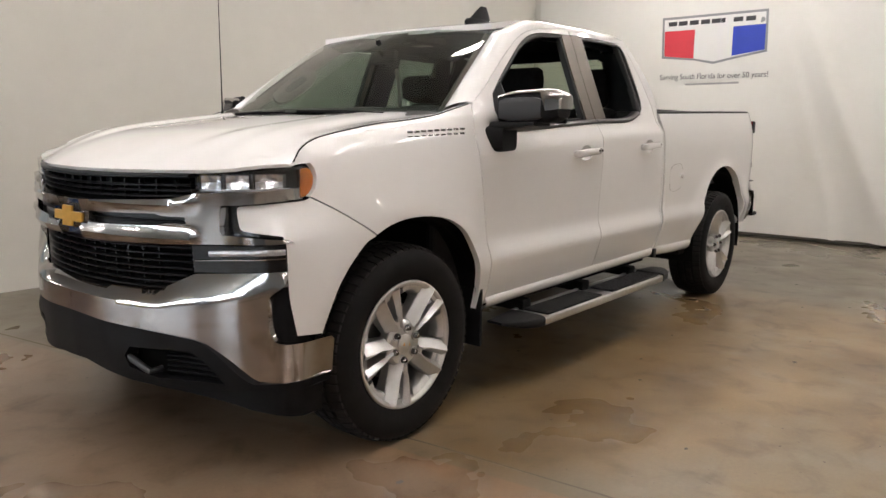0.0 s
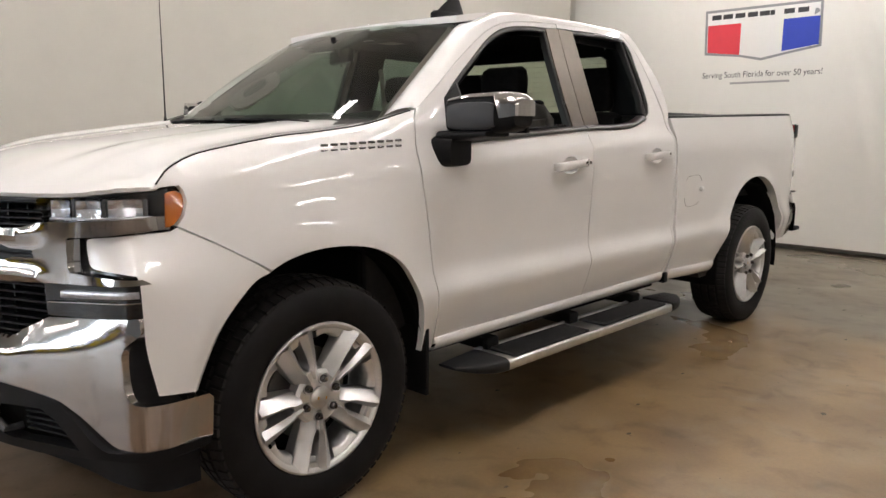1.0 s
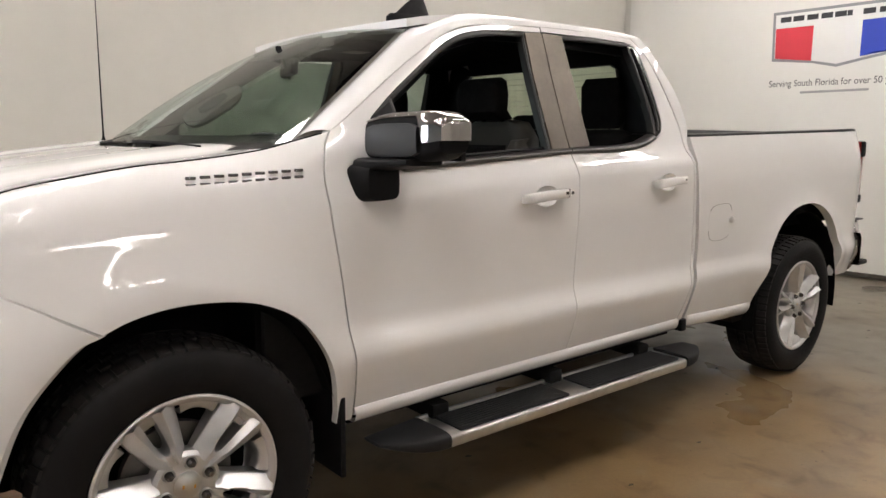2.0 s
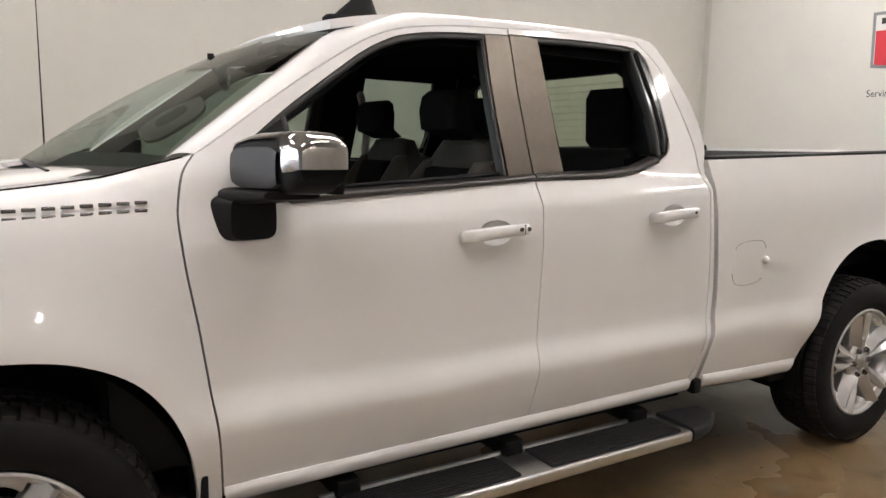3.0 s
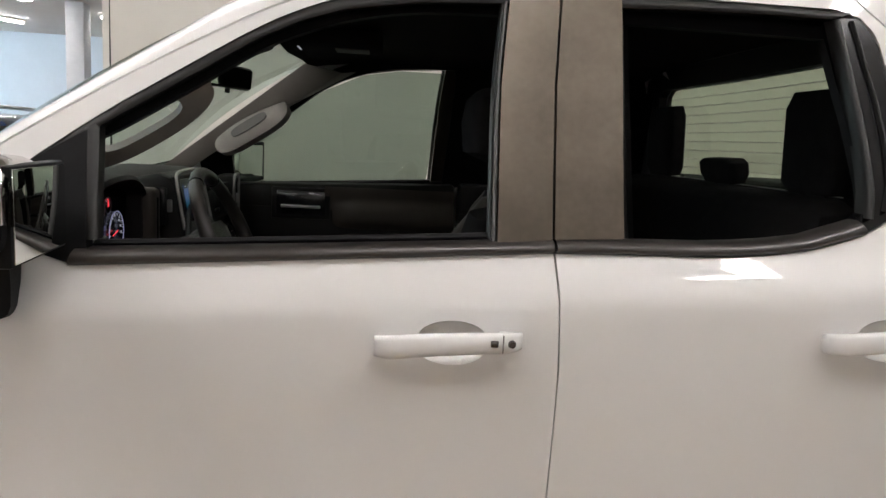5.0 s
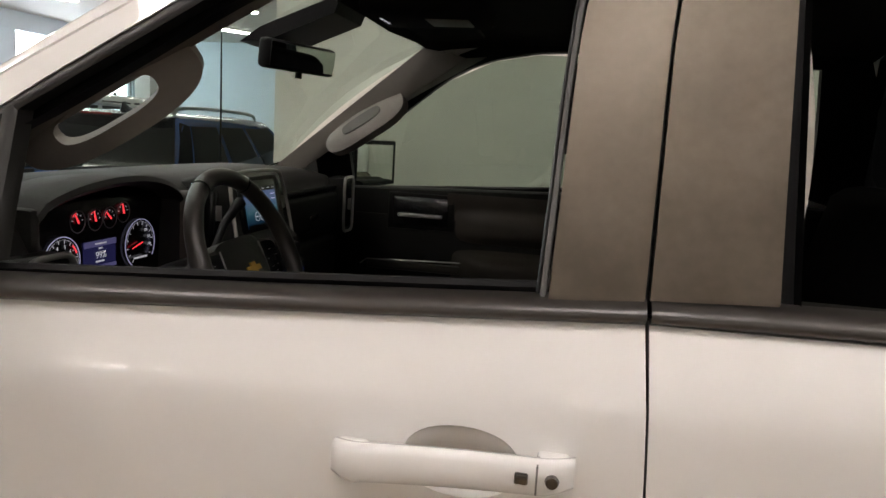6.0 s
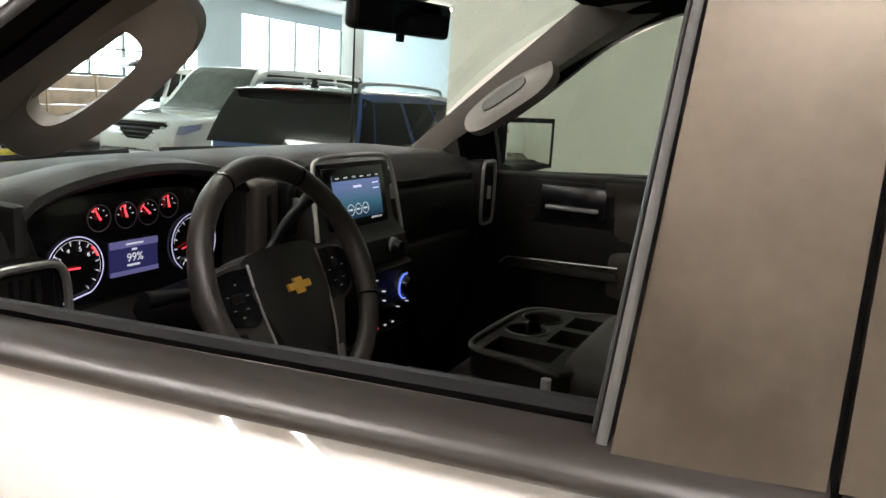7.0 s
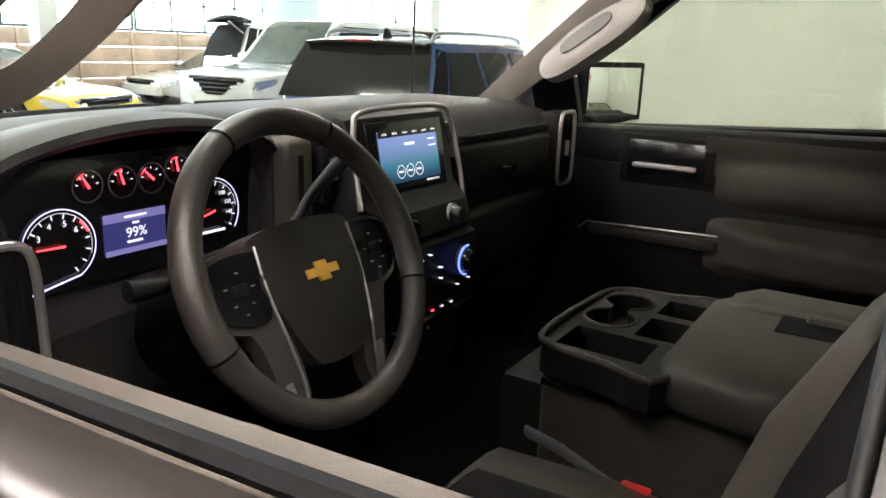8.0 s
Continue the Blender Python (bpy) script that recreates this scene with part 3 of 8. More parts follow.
# rear wall of the cab and its window
boxpart("cab_rear_panel", (2.43, 2.48, -0.88, 0.88, 0.60, 1.38), PAINT, truck, bev=0.02)

# plain underside so that no light falls through
boxpart("chassis", (-0.55, 4.45, -0.55, 0.55, 0.36, 0.62), DARKIN, truck)

# ---- the truck: trim on the sides ----


def strip(name, low, high, s, proud, material, parent, bulge=0.0, depth=0.03, n=5):
    """A band on the body's side between two lines, its middle raised, its rims turned in."""
    m = max(len(low), len(high))

    def at(line, t):
        f = t * (len(line) - 1)
        i = min(int(f), len(line) - 2)
        return Vector((*line[i], 0)).lerp(Vector((*line[i + 1], 0)), f - i)
    rows = []
    for j in range(m * 2):
        t = j / (m * 2 - 1)
        a, b = at(low, t), at(high, t)
        row = []
        for k in range(-1, n + 2):
            q = a.lerp(b, min(1, max(0, k / n)))
            w = half_width(q.x, q.y) + proud + bulge * math.sin(math.pi * min(1, max(0, k / n))) ** 0.6
            if k in (-1, n + 1):
                w -= depth
            row.append(Vector((q.x, s * w, q.y)))
        rows.append(row)
    return part(name, loft(rows), material, parent, angle=50)


CHANNEL = mat("run_channel", (0.075, 0.075, 0.072), 0.5, vary=0.15, scale=15)
FW_LOW = [(0.78, belt(0.78) + 0.030), (1.2, belt(1.2) + 0.026), (1.629, belt(1.629) + 0.024)]
for s in (-1, 1):
    fd, rd = doors[(s, "f")], doors[(s, "r")]
    strip("belt_moulding", [(x, belt(x) + 0.001) for x in (0.77, 1.2, 1.629)], FW_LOW, s, 0.002, BELT, fd, 0.014)
    strip("belt_moulding", [(1.634, belt(1.634) + 0.001), (1.77, 1.356), (1.955, 1.358), (2.115, 1.373), (2.25, 1.410)], [(1.634, belt(1.634) + 0.024), (1.77, 1.381), (1.955, 1.384), (2.105, 1.398), (2.235, 1.436)], s, 0.002, BELT, rd, 0.014)
    # black frame over the front window, and the sail at its front corner
    up = TRIM_TOP
    low = [(0.715, 1.478), (0.80, 1.547), (0.925, 1.631), (1.06, 1.722), (1.145, 1.766), (1.23, 1.795), (1.37, 1.818), (1.545, 1.828), (1.655, 1.836)]
    strip("window_frame", low, up, s, -0.004, SEAL, fd, 0.004)
    skin("mirror_sail", [(0.60, 1.34), (0.655, 1.33), (0.655, 1.40), (0.645, 1.45), (0.60, 1.42)] if s > 0 else [(0.66, 1.40), (0.68, 1.33), (0.78, belt(0.78) + 0.002), (0.800, belt(0.8) + 0.03), (0.775, 1.535), (0.685, 1.478)], side(s, 0.003), BLACK, fd, (0, -s * 0.03, 0))
    if s < 0:
        strip("window_channel", [(0.790, 1.345), (0.765, 1.535)], [(0.815, 1.345), (0.792, 1.552)], s, -0.004, SEAL, fd, 0.006)
    # grey film on the pillar between the doors
    skin("pillar_panel", [(1.524, 1.368), (1.627, 1.376), (1.638, 1.66), (1.655, 1.852), (1.552, 1.845), (1.533, 1.66)], side(s, 0.004), APPLIQUE, fd, (0, -s * 0.02, 0), label="grey-brown matt film, smudged")
    skin("pillar_panel", [(1.6325, 1.377), (1.764, 1.383), (1.783, 1.852), (1.660, 1.855), (1.643, 1.66)], side(s, 0.004), APPLIQUE, rd, (0, -s * 0.02, 0), label="grey-brown matt film, smudged")
    strip("window_channel", [(1.509, 1.372), (1.518, 1.66), (1.536, 1.828)], [(1.514, 1.372), (1.523, 1.66), (1.541, 1.84)], s, -0.010, SEAL, fd, 0.004)
    strip("window_channel", [(1.514, 1.370), (1.523, 1.66), (1.541, 1.83)], [(1.5205, 1.370), (1.5295, 1.66), (1.548, 1.84)], s, -0.002, CHANNEL, fd, 0.001)
    # rear side window: black frame with a broad rear upright
    strip("window_frame", [(1.785, 1.835), (2.0, 1.842), (2.24, 1.842)], [(1.783, 1.858), (2.0, 1.864), (2.29, 1.860)], s, -0.002, SEAL, rd, 0.006)
    skin("window_upright", [(2.238, 1.845), (2.30, 1.847), (2.333, 1.79), (2.349, 1.61), (2.345, 1.50), (2.317, 1.447), (2.25, 1.411), (2.235, 1.436), (2.262, 1.455), (2.268, 1.50), (2.262, 1.60)], side(s, -0.003), GLOSS, rd, (0, -s * 0.03, 0))
    strip("window_rib", [(2.250, 1.44), (2.262, 1.50), (2.258, 1.62), (2.235, 1.84)], [(2.268, 1.44), (2.280, 1.50), (2.276, 1.62), (2.252, 1.84)], s, 0.0, SEAL, rd, 0.012)
    strip("window_rib", [(2.290, 1.455), (2.312, 1.52), (2.308, 1.64), (2.275, 1.84)], [(2.298, 1.452), (2.320, 1.52), (2.316, 1.64), (2.283, 1.84)], s, 0.0, SEAL, rd, 0.008)

# seal strip in the gap between cab and bed
GREYSEAL = mat("grey_seal", (0.16, 0.155, 0.15), 0.6, vary=0.2, scale=20)
for s in (-1, 1):
    gap = [(x + 0.013, z) for x, z in CAB_REAR if z < 1.40]
    part("gap_seal", tube([(x, s * (half_width(x, z) - 0.035), z) for x, z in gap], 0.020, 8), GREYSEAL, truck)
    boxpart("rocker_clip", (2.485, 2.53, s * 0.955 - 0.02, s * 0.955 + 0.02, 0.465, 0.525), BLACK, truck, bev=0.006)
    boxpart("rocker_inner", (0.58, 2.48, min(s * 0.90, s * 0.60), max(s * 0.90, s * 0.60), 0.44, 0.53), DARKIN, truck)


def handle(x0, x1, z, s, keyhole, parent):
    xm = (x0 + x1) / 2
    yb = half_width(xm, z)
    # finger recess pressed into the sheet metal behind the grip
    rows = []
    for r in (1.0, 0.97, 0.93, 0.87, 0.79, 0.68, 0.52, 0.34, 0.16, 0.001):
        rows.append([Vector((x, s * (half_width(x, zz) - 0.040 * (1 - r ** 2) ** 0.75), zz)) for x, zz in cup_rim(xm, z - (0.008 if keyhole else 0.007), r)])
    part("handle_cup", loft(rows, True), PAINT, parent, angle=70)
    def rise(x):
        return z + 0.062 * (x - x1 + 0.022)
    prof = []
    n = 18
    for i in range(n + 1):
        t = i / n
        x = x0 + (x1 - x0) * t
        e = min(1.0, math.sin(math.pi * min(max(t, 0.012), 0.988)) * 3.2) ** 0.45
        out = 0.012 + 0.030 * e
        hgt = 0.0195 * (0.72 + 0.28 * e) * (1.12 - 0.18 * t)
        ring = []
        for k in range(12):
            a = 2 * math.pi * k / 12
            yy = out - 0.011 + 0.012 * math.copysign(abs(math.cos(a)) ** 0.6, math.cos(a))
            ring.append(Vector((x, s * (yb + yy), rise(x) + hgt * math.copysign(abs(math.sin(a)) ** 0.6, math.sin(a)) + 0.003 * math.sin(math.pi * t))))
        prof.append(ring)
    g = part("door_handle", loft(prof, True, True), PAINT, parent, angle=60)
    for xe in (x0 + 0.012, x1 - 0.03):
        boxpart("handle_foot", (xe - 0.010, xe + 0.024, min(s * (yb - 0.01), s * (yb + 0.022)), max(s * (yb - 0.01), s * (yb + 0.022)), rise(xe) - 0.013, rise(xe) + 0.015), PAINT, parent, bev=0.004)
    mk = moved(revolve([(0.0, -0.003), (0.0062, -0.003), (0.0075, 0.002)], 16), Matrix.Translation((x1 - 0.022, s * (yb + 0.0445), z + 0.002)) @ Matrix.Rotation(0 if s < 0 else math.pi, 4, "Z"))
    if keyhole:
        part("lock_cylinder", mk, DARKCHROME, parent)
        boxpart("handle_button", (x1 - 0.060, x1 - 0.046, s * (yb + 0.0445) - 0.003, s * (yb + 0.0445) + 0.003, z - 0.004, z + 0.008), DARKCHROME, parent, bev=0.002)
        boxpart("handle_split", (x1 - 0.0385, x1 - 0.0365, s * (yb + 0.032) - 0.0125, s * (yb + 0.032) + 0.0125, z - 0.014, z + 0.017), GREYSEAL, parent)
    else:
        mk.free()
        boxpart("handle_button", (x1 - 0.050, x1 - 0.040, s * (yb + 0.0445) - 0.003, s * (yb + 0.0445) + 0.003, z - 0.003, z + 0.007), DARKCHROME, parent, bev=0.002)


DARKCHROME = mat("dark_chrome", (0.16, 0.15, 0.15), 0.25, 1.0)
for s in (-1, 1):
    handle(1.306, 1.568, 1.200, s, True, doors[(s, "f")])
    handle(2.140, 2.390, 1.226, s, False, doors[(s, "r")])

# fuel door on the driver's bedside, drawn by its shut line, and its round stop
fo = crv([(2.655, 1.00, 0), (2.668, 1.06, 0), (2.71, 1.084, 0), (2.80, 1.090, 0), (2.858, 1.078, 0), (2.880, 1.02, 0), (2.872, 0.95, 0), (2.84, 0.912, 0), (2.74, 0.902, 0), (2.675, 0.922, 0)], 4, True)
FUELLINE = mat("shut_line", (0.22, 0.20, 0.19), 0.7)
fp = skin("fuel_door", [(p.x, p.y) for p in fo], side(-1, 0.0008), PAINT, truck, (0, 0.004, 0), step=0.03)
n = len(fo)
for a0, a1 in ((4, 19), (26, 39)):
    part("shut_line", tube([(fo[i % n].x, -half_width(fo[i % n].x, fo[i % n].y) - 0.0010, fo[i % n].y) for i in range(a0, a1)], 0.0012, 6), FUELLINE, fp)
bm = bmesh.new()
bmesh.ops.create_uvsphere(bm, u_segments=16, v_segments=10, radius=0.017)
part("fuel_door_stop", moved(bm, Matrix.Translation((2.872, -half_width(2.872, 1.003) - 0.006, 1.003))), PAINT, truck)

BADGE = mat("badge_chrome", (0.26, 0.26, 0.27), 0.18, 1.0)
# plain chrome bars in place of the lettering on the fender
n = 9
for s in (-1, 1):
    for i in range(n):
        xa = 0.036 + 0.368 * i / n
        zc = 1.288 + 0.016 * i / (n - 1)
        yb = half_width(xa + 0.018, zc)
        bm = bmesh.new()
        box(bm, xa + 0.005, xa + 0.035, -0.003, 0.003, zc + 0.0055, zc + 0.0145, bev=0.0015)
        box(bm, xa + 0.005, xa + 0.035, -0.003, 0.003, zc - 0.0145, zc - 0.0055, bev=0.0015)
        part("badge_bar", moved(bm, Matrix.Translation((0, s * (yb + 0.003), 0))), BADGE, truck)

# roof fin and mast aerial
fin_rows = []
for k in range(8):
    t = k / 7
    L, W = 0.19 * (1 - t) + 0.055 * t, 0.036 * (1 - t) + 0.006 * t
    cx = 1.215 + 0.035 * t
    fin_rows.append([Vector((cx + L / 2 * math.cos(a), -0.42 + W * math.copysign(abs(math.sin(a)) ** 0.8, math.sin(a)), 1.898 + 0.092 * (t ** 0.85))) for a in [2 * math.pi * i / 20 for i in range(20)]])
part("roof_fin", loft(fin_rows, True, True), BLACK, truck, "black shark-fin aerial")
base = [(1.20 + 0.11 * math.cos(a), -0.42 + 0.042 * math.sin(a)) for a in [2 * math.pi * i / 24 for i in range(24)]]
part("roof_fin_base", loft([[Vector((x, y, 1.872)) for x, y in base], [Vector((x, y, 1.902)) for x, y in base], [Vector((1.20 + (x - 1.20) * 0.86, -0.42 + (y + 0.42) * 0.8, 1.914)) for x, y in base]], True, True), BLACK, truck)
part("mast_aerial", tube([(0.272, 0.68, 1.37), (0.272, 0.68, 1.43), (0.272, 0.68, 1.9), (0.272, 0.68, 2.28)], [0.006, 0.004, 0.0022, 0.0018], 8), BLACK, truck, "thin black mast aerial")
part("aerial_base", moved(revolve([(0.0, 0.02), (0.006, 0.018), (0.010, 0.0)], 16), pose(0.272, 0.68, 1.385, 90)), BLACK, truck)


# door mirrors
def mirror(s):
    rows = []
    n = 10
    for i in range(n + 1):
        t = i / n
        y = 0.985 + 0.268 * t
        e = (1 - max(0, (t - 0.8) / 0.2) ** 2 * 0.30) * (0.82 + 0.18 * min(1, t * 4))
        xf, xr = (0.605 + 0.078 * t, 0.755 + 0.058 * t) if s < 0 else (0.555 + 0.11 * t, 0.632 + 0.115 * t)
        zc, hz = 1.409 + 0.012 * t, 0.076 * e
        xm, hx = (xf + xr) / 2, (xr - xf) / 2 * (1 - max(0, (t - 0.8) / 0.2) ** 2 * 0.12)
        rows.append([Vector((xm + hx * math.copysign(abs(math.cos(a)) ** 0.45, math.cos(a)), s * y, zc + hz * math.copysign(abs(math.sin(a)) ** 0.45, math.sin(a)))) for a in [2 * math.pi * k / 28 for k in range(28)]])
    part("mirror_head", loft(rows, True, True), BLACK, doors[(s, "f")], "black mirror housing")
    # chrome cap over the top and the outer end
    cap = []
    for i in range(n + 1):
        t = i / n
        y = 0.985 + 0.274 * t
        e = (1 - max(0, (t - 0.8) / 0.2) ** 2 * 0.30) * (0.82 + 0.18 * min(1, t * 4))
        xf, xr = (0.603 + 0.076 * t, 0.757 + 0.060 * t) if s < 0 else (0.553 + 0.11 * t, 0.634 + 0.115 * t)
        zc, hz = 1.409 + 0.012 * t, 0.0795 * e
        xm, hx = (xf + xr) / 2, (xr - xf) / 2 * (1 - max(0, (t - 0.8) / 0.2) ** 2 * 0.12) + 0.002
        a0 = math.pi * (1.016 if t > 0.72 else 0.80)
        cap.append([Vector((xm + hx * math.copysign(abs(math.cos(a)) ** 0.45, math.cos(a)), s * y, zc + hz * math.copysign(abs(math.sin(a)) ** 0.45, math.sin(a)))) for a in [-0.05 + (a0 + 0.05) * k / 20 for k in range(21)]])
    low = min(v.z for v in cap[-1])
    for grow, out in ((0.94, 0.006), (0.80, 0.009)):
        mx = sum(v.x for v in cap[n]) / len(cap[n])
        cap.append([Vector((mx + (v.x - mx) * grow, v.y + s * out, low + (v.z - low) * grow)) for v in cap[n]])
    bm = loft(cap)
    bm.verts.ensure_lookup_table()
    bm.faces.new(bm.verts[-21:])
    part("mirror_cap", bm, CHROME, doors[(s, "f")], "polished chrome cap")
    face = []
    for i in range(9):
        t = i / 8
        y = 0.998 + 0.190 * t
        u = (y - 0.985) / 0.268
        x = 0.600 + 0.078 * u if s < 0 else 0.552 + 0.11 * u
        zc, hz = 1.403 + 0.006 * u, 0.052 - 0.012 * (2 * t - 1) ** 6
        row = [Vector((x + 0.012, s * y, zc - hz))]
        row += [Vector((x - 0.006 * (1 - q ** 4) - 0.003, s * y, zc + hz * q)) for q in (-0.97, -0.8, -0.4, 0, 0.4, 0.8, 0.97)]
        row.append(Vector((x + 0.012, s * y, zc + hz)))
        face.append(row)
    part("mirror_front", loft(face), MIRRORFRONT, doors[(s, "f")], "dark grey front panel of the mirror")
    # the far mirror is turned towards the driver
    gm = Matrix.Translation((0.796, -1.122, 1.413)) @ Matrix.Rotation(0.10, 4, "Z") if s < 0 else Matrix.Translation((0.712, 1.120, 1.414)) @ Matrix.Rotation(-0.42, 4, "Z")
    gh = 0.066 if s < 0 else 0.072
    boxpart("mirror_glass", (0.0, 0.0045, -0.110, 0.110, -gh, gh), MIRROR, doors[(s, "f")], bev=0.0015, m=gm)
    boxpart("mirror_rim", (-0.022, 0.003, -0.110 - (0.007 if s < 0 else 0.018), 0.110 + (0.007 if s < 0 else 0.018), -gh - (0.005 if s < 0 else 0.016), gh + (0.005 if s < 0 else 0.016)), BLACK, doors[(s, "f")], bev=0.006, m=gm)
    # foot on the door and the beam that carries the head
    foot = []
    for i in range(5):
        t = i / 4
        y = 0.955 + 0.075 * t
        z0, z1 = 1.203 + 0.012 * t, 1.330
        x0, x1 = 0.552 + 0.035 * t, 0.694 + 0.014 * t
        foot.append([Vector(((x0 + x1) / 2 + (x1 - x0) / 2 * math.copysign(abs(math.cos(a)) ** 0.45, math.cos(a)) - 0.02 * (z1 - (z0 + z1) / 2) , s * y, (z0 + z1) / 2 + (z1 - z0) / 2 * math.copysign(abs(math.sin(a)) ** 0.45, math.sin(a)))) for a in [2 * math.pi * k / 20 for k in range(20)]])
    beam = []
    for i in range(7):
        t = i / 6
        y = 0.965 + 0.20 * t
        z0, z1 = 1.300 + 0.028 * t, 1.350
        x0, x1 = 0.570 + 0.06 * t, 0.715 + 0.06 * t
        beam.append([Vector(((x0 + x1) / 2 + (x1 - x0) / 2 * math.copysign(abs(math.cos(a)) ** 0.5, math.cos(a)), s * y, (z0 + z1) / 2 + (z1 - z0) / 2 * math.copysign(abs(math.sin(a)) ** 0.6, math.sin(a)))) for a in [2 * math.pi * k / 20 for k in range(20)]])
    part("mirror_foot", loft(foot, True, True), BLACK, doors[(s, "f")])
    part("mirror_arm", loft(beam, True, True), BLACK, doors[(s, "f")])


MIRRORFRONT = mat("mirror_front_plastic", (0.022, 0.022, 0.023), 0.4, vary=0.1, scale=15, bump=0.3, bump_scale=1200)
MIRROR = mat("mirror_silver", (0.85, 0.87, 0.85), 0.02, 1.0)
for s in (-1, 1):
    mirror(s)

# ---- wheels ----


def spoke(mid, sg):
    """One of two faceted spokes beside a slot: a ridge close to the slot, a broad facet falling away to the wide gap."""
    u, v = Vector((math.cos(mid), 0, math.sin(mid))), Vector((-math.sin(mid), 0, math.cos(mid))) * sg
    rows = []
    for i in range(11):
        t = i / 10
        r = 0.080 + 0.176 * t
        inner_e = 0.004 + 0.010 * ease(0.118, 0.140, r) + 0.006 * t
        outer_e = 0.048 + 0.042 * t ** 0.9
        rid = inner_e + (outer_e - inner_e) * (0.20 + 0.14 * t)
        y = -0.004 - 0.020 * t ** 0.8
        pts = [(inner_e - 0.001, 0.050), (inner_e, y + 0.006), (rid - 0.002, y - 0.015), (rid + 0.001, y - 0.0155), (outer_e - 0.003, y + 0.024 - 0.008 * t), (outer_e, y + 0.030 - 0.008 * t), (outer_e + 0.001, 0.055)]
        rows.append([u * r + v * d + Vector((0, q, 0)) for d, q in pts])
    return loft(rows)


ALLOY = mat("silver_alloy", (0.64, 0.635, 0.63), 0.36, 0.8, vary=0.05, scale=25, coat=0.3)
DISC = mat("brake_disc", (0.20, 0.19, 0.18), 0.45, 0.8, vary=0.2, scale=20)


def wheel(x, s):
    """A wheel with its outer face towards y = s."""
    m = Matrix.Translation((x, s * 0.957, HUB_Z)) @ Matrix.Rotation(0 if s < 0 else math.pi, 4, "Z") @ Matrix.Rotation(0.175 if x < 1 else 0.5, 4, "Y")
    w = part("wheel", moved(revolve([(0.236, 0.20), (0.240, 0.03), (0.247, -0.006)], 48), m), ALLOY, truck)
    tread = [(0.262, 0.215), (0.30, 0.240), (0.35, 0.243), (0.392, 0.236), (0.408, 0.222)]
    prof = tread[:]
    yv = 0.205
    prof.append((0.409, yv))
    prof += [(0.409, 0.005), (0.402, -0.014), (0.385, -0.028), (0.352, -0.037), (0.315, -0.034), (0.285, -0.026), (0.276, -0.020), (0.268, -0.012), (0.262, 0.0)]
    part("tyre", moved(revolve(prof, 72), m), RUBBER, w)
    blocks = bmesh.new()
    nb = 64
    for ring, (y0, y1, r0, r1, sk) in enumerate(((-0.019, 0.030, 0.398, 0.4195, 0.012), (0.050, 0.088, 0.410, 0.4205, 0.010), (0.106, 0.143, 0.410, 0.4205, -0.010), (0.160, 0.225, 0.402, 0.4195, -0.012))):
        for i in range(nb):
            a0 = 2 * math.pi * (i + 0.5 * (ring % 2)) / nb
            da = 2 * math.pi / nb * (0.40 if i % 2 else 0.34)
            vs = []
            for (yy, rr) in ((y0, r0), (y1, r0 if ring == 3 else r0)):
                for sg in (-1, 1):
                    a = a0 + sg * da + sk * (yy - y0) * 3
                    for rad in (rr, r1 - (0.012 if (ring == 0 and yy == y0) or (ring == 3 and yy == y1) else 0)):
                        vs.append(blocks.verts.new((rad * math.cos(a), yy, rad * math.sin(a))))
            for f in ((1, 3, 7, 5), (0, 1, 5, 4), (2, 6, 7, 3), (0, 2, 3, 1), (4, 5, 7, 6)):
                blocks.faces.new([vs[q] for q in f])
    tr = part("tread", moved(blocks, m), TREAD, w, smooth=False)
    tr["kind"] = "stuff"
    lip = [(0.247, 0.02), (0.249, -0.012), (0.256, -0.022), (0.266, -0.026), (0.273, -0.023), (0.2735, -0.015), (0.268, -0.008)]
    part("rim_lip", moved(revolve(lip, 64), m), ALLOY, w)
    for k in range(5):
        mid = math.radians(-90 + 72 * k)
        for sg in (-1, 1):
            part("spoke", moved(spoke(mid, sg), m), ALLOY, w, angle=15)
        u, v = Vector((math.cos(mid), 0, math.sin(mid))), Vector((-math.sin(mid), 0, math.cos(mid)))
        # the rounded bridge that joins two spokes to a U
        web = []
        for j in range(9):
            t = -1 + j / 4
            r1 = 0.118 + 0.020 * t * t
            web.append([u * 0.075 + v * t * 0.006 + Vector((0, -0.006, 0)), u * (r1 - 0.018) + v * t * 0.010 + Vector((0, -0.013, 0)), u * (r1 - 0.004) + v * t * 0.013 + Vector((0, -0.012, 0)), u * r1 + v * t * 0.014 + Vector((0, -0.004, 0)), u * (r1 + 0.004) + v * t * 0.014 + Vector((0, 0.05, 0))])
        part("spoke_web", moved(loft(web), m), ALLOY, w)
        # the stepped window at the rim end of the slot, and the flange closing the wide gap
        step = [[u * r + v * t * 0.021 + Vector((0, y, 0)) for r, y in ((0.212, 0.045), (0.216, 0.004), (0.232, -0.002), (0.236, -0.012), (0.252, -0.016))] for t in (-1, -0.5, 0, 0.5, 1)]
        part("slot_step", moved(loft(step), m), ALLOY, w, angle=20)
        g = mid + math.radians(36)
        gu, gv = Vector((math.cos(g), 0, math.sin(g))), Vector((-math.sin(g), 0, math.cos(g)))
        fl = []
        for j in range(9):
            t = -1 + j / 4
            r1 = 0.224 - 0.016 * t * t
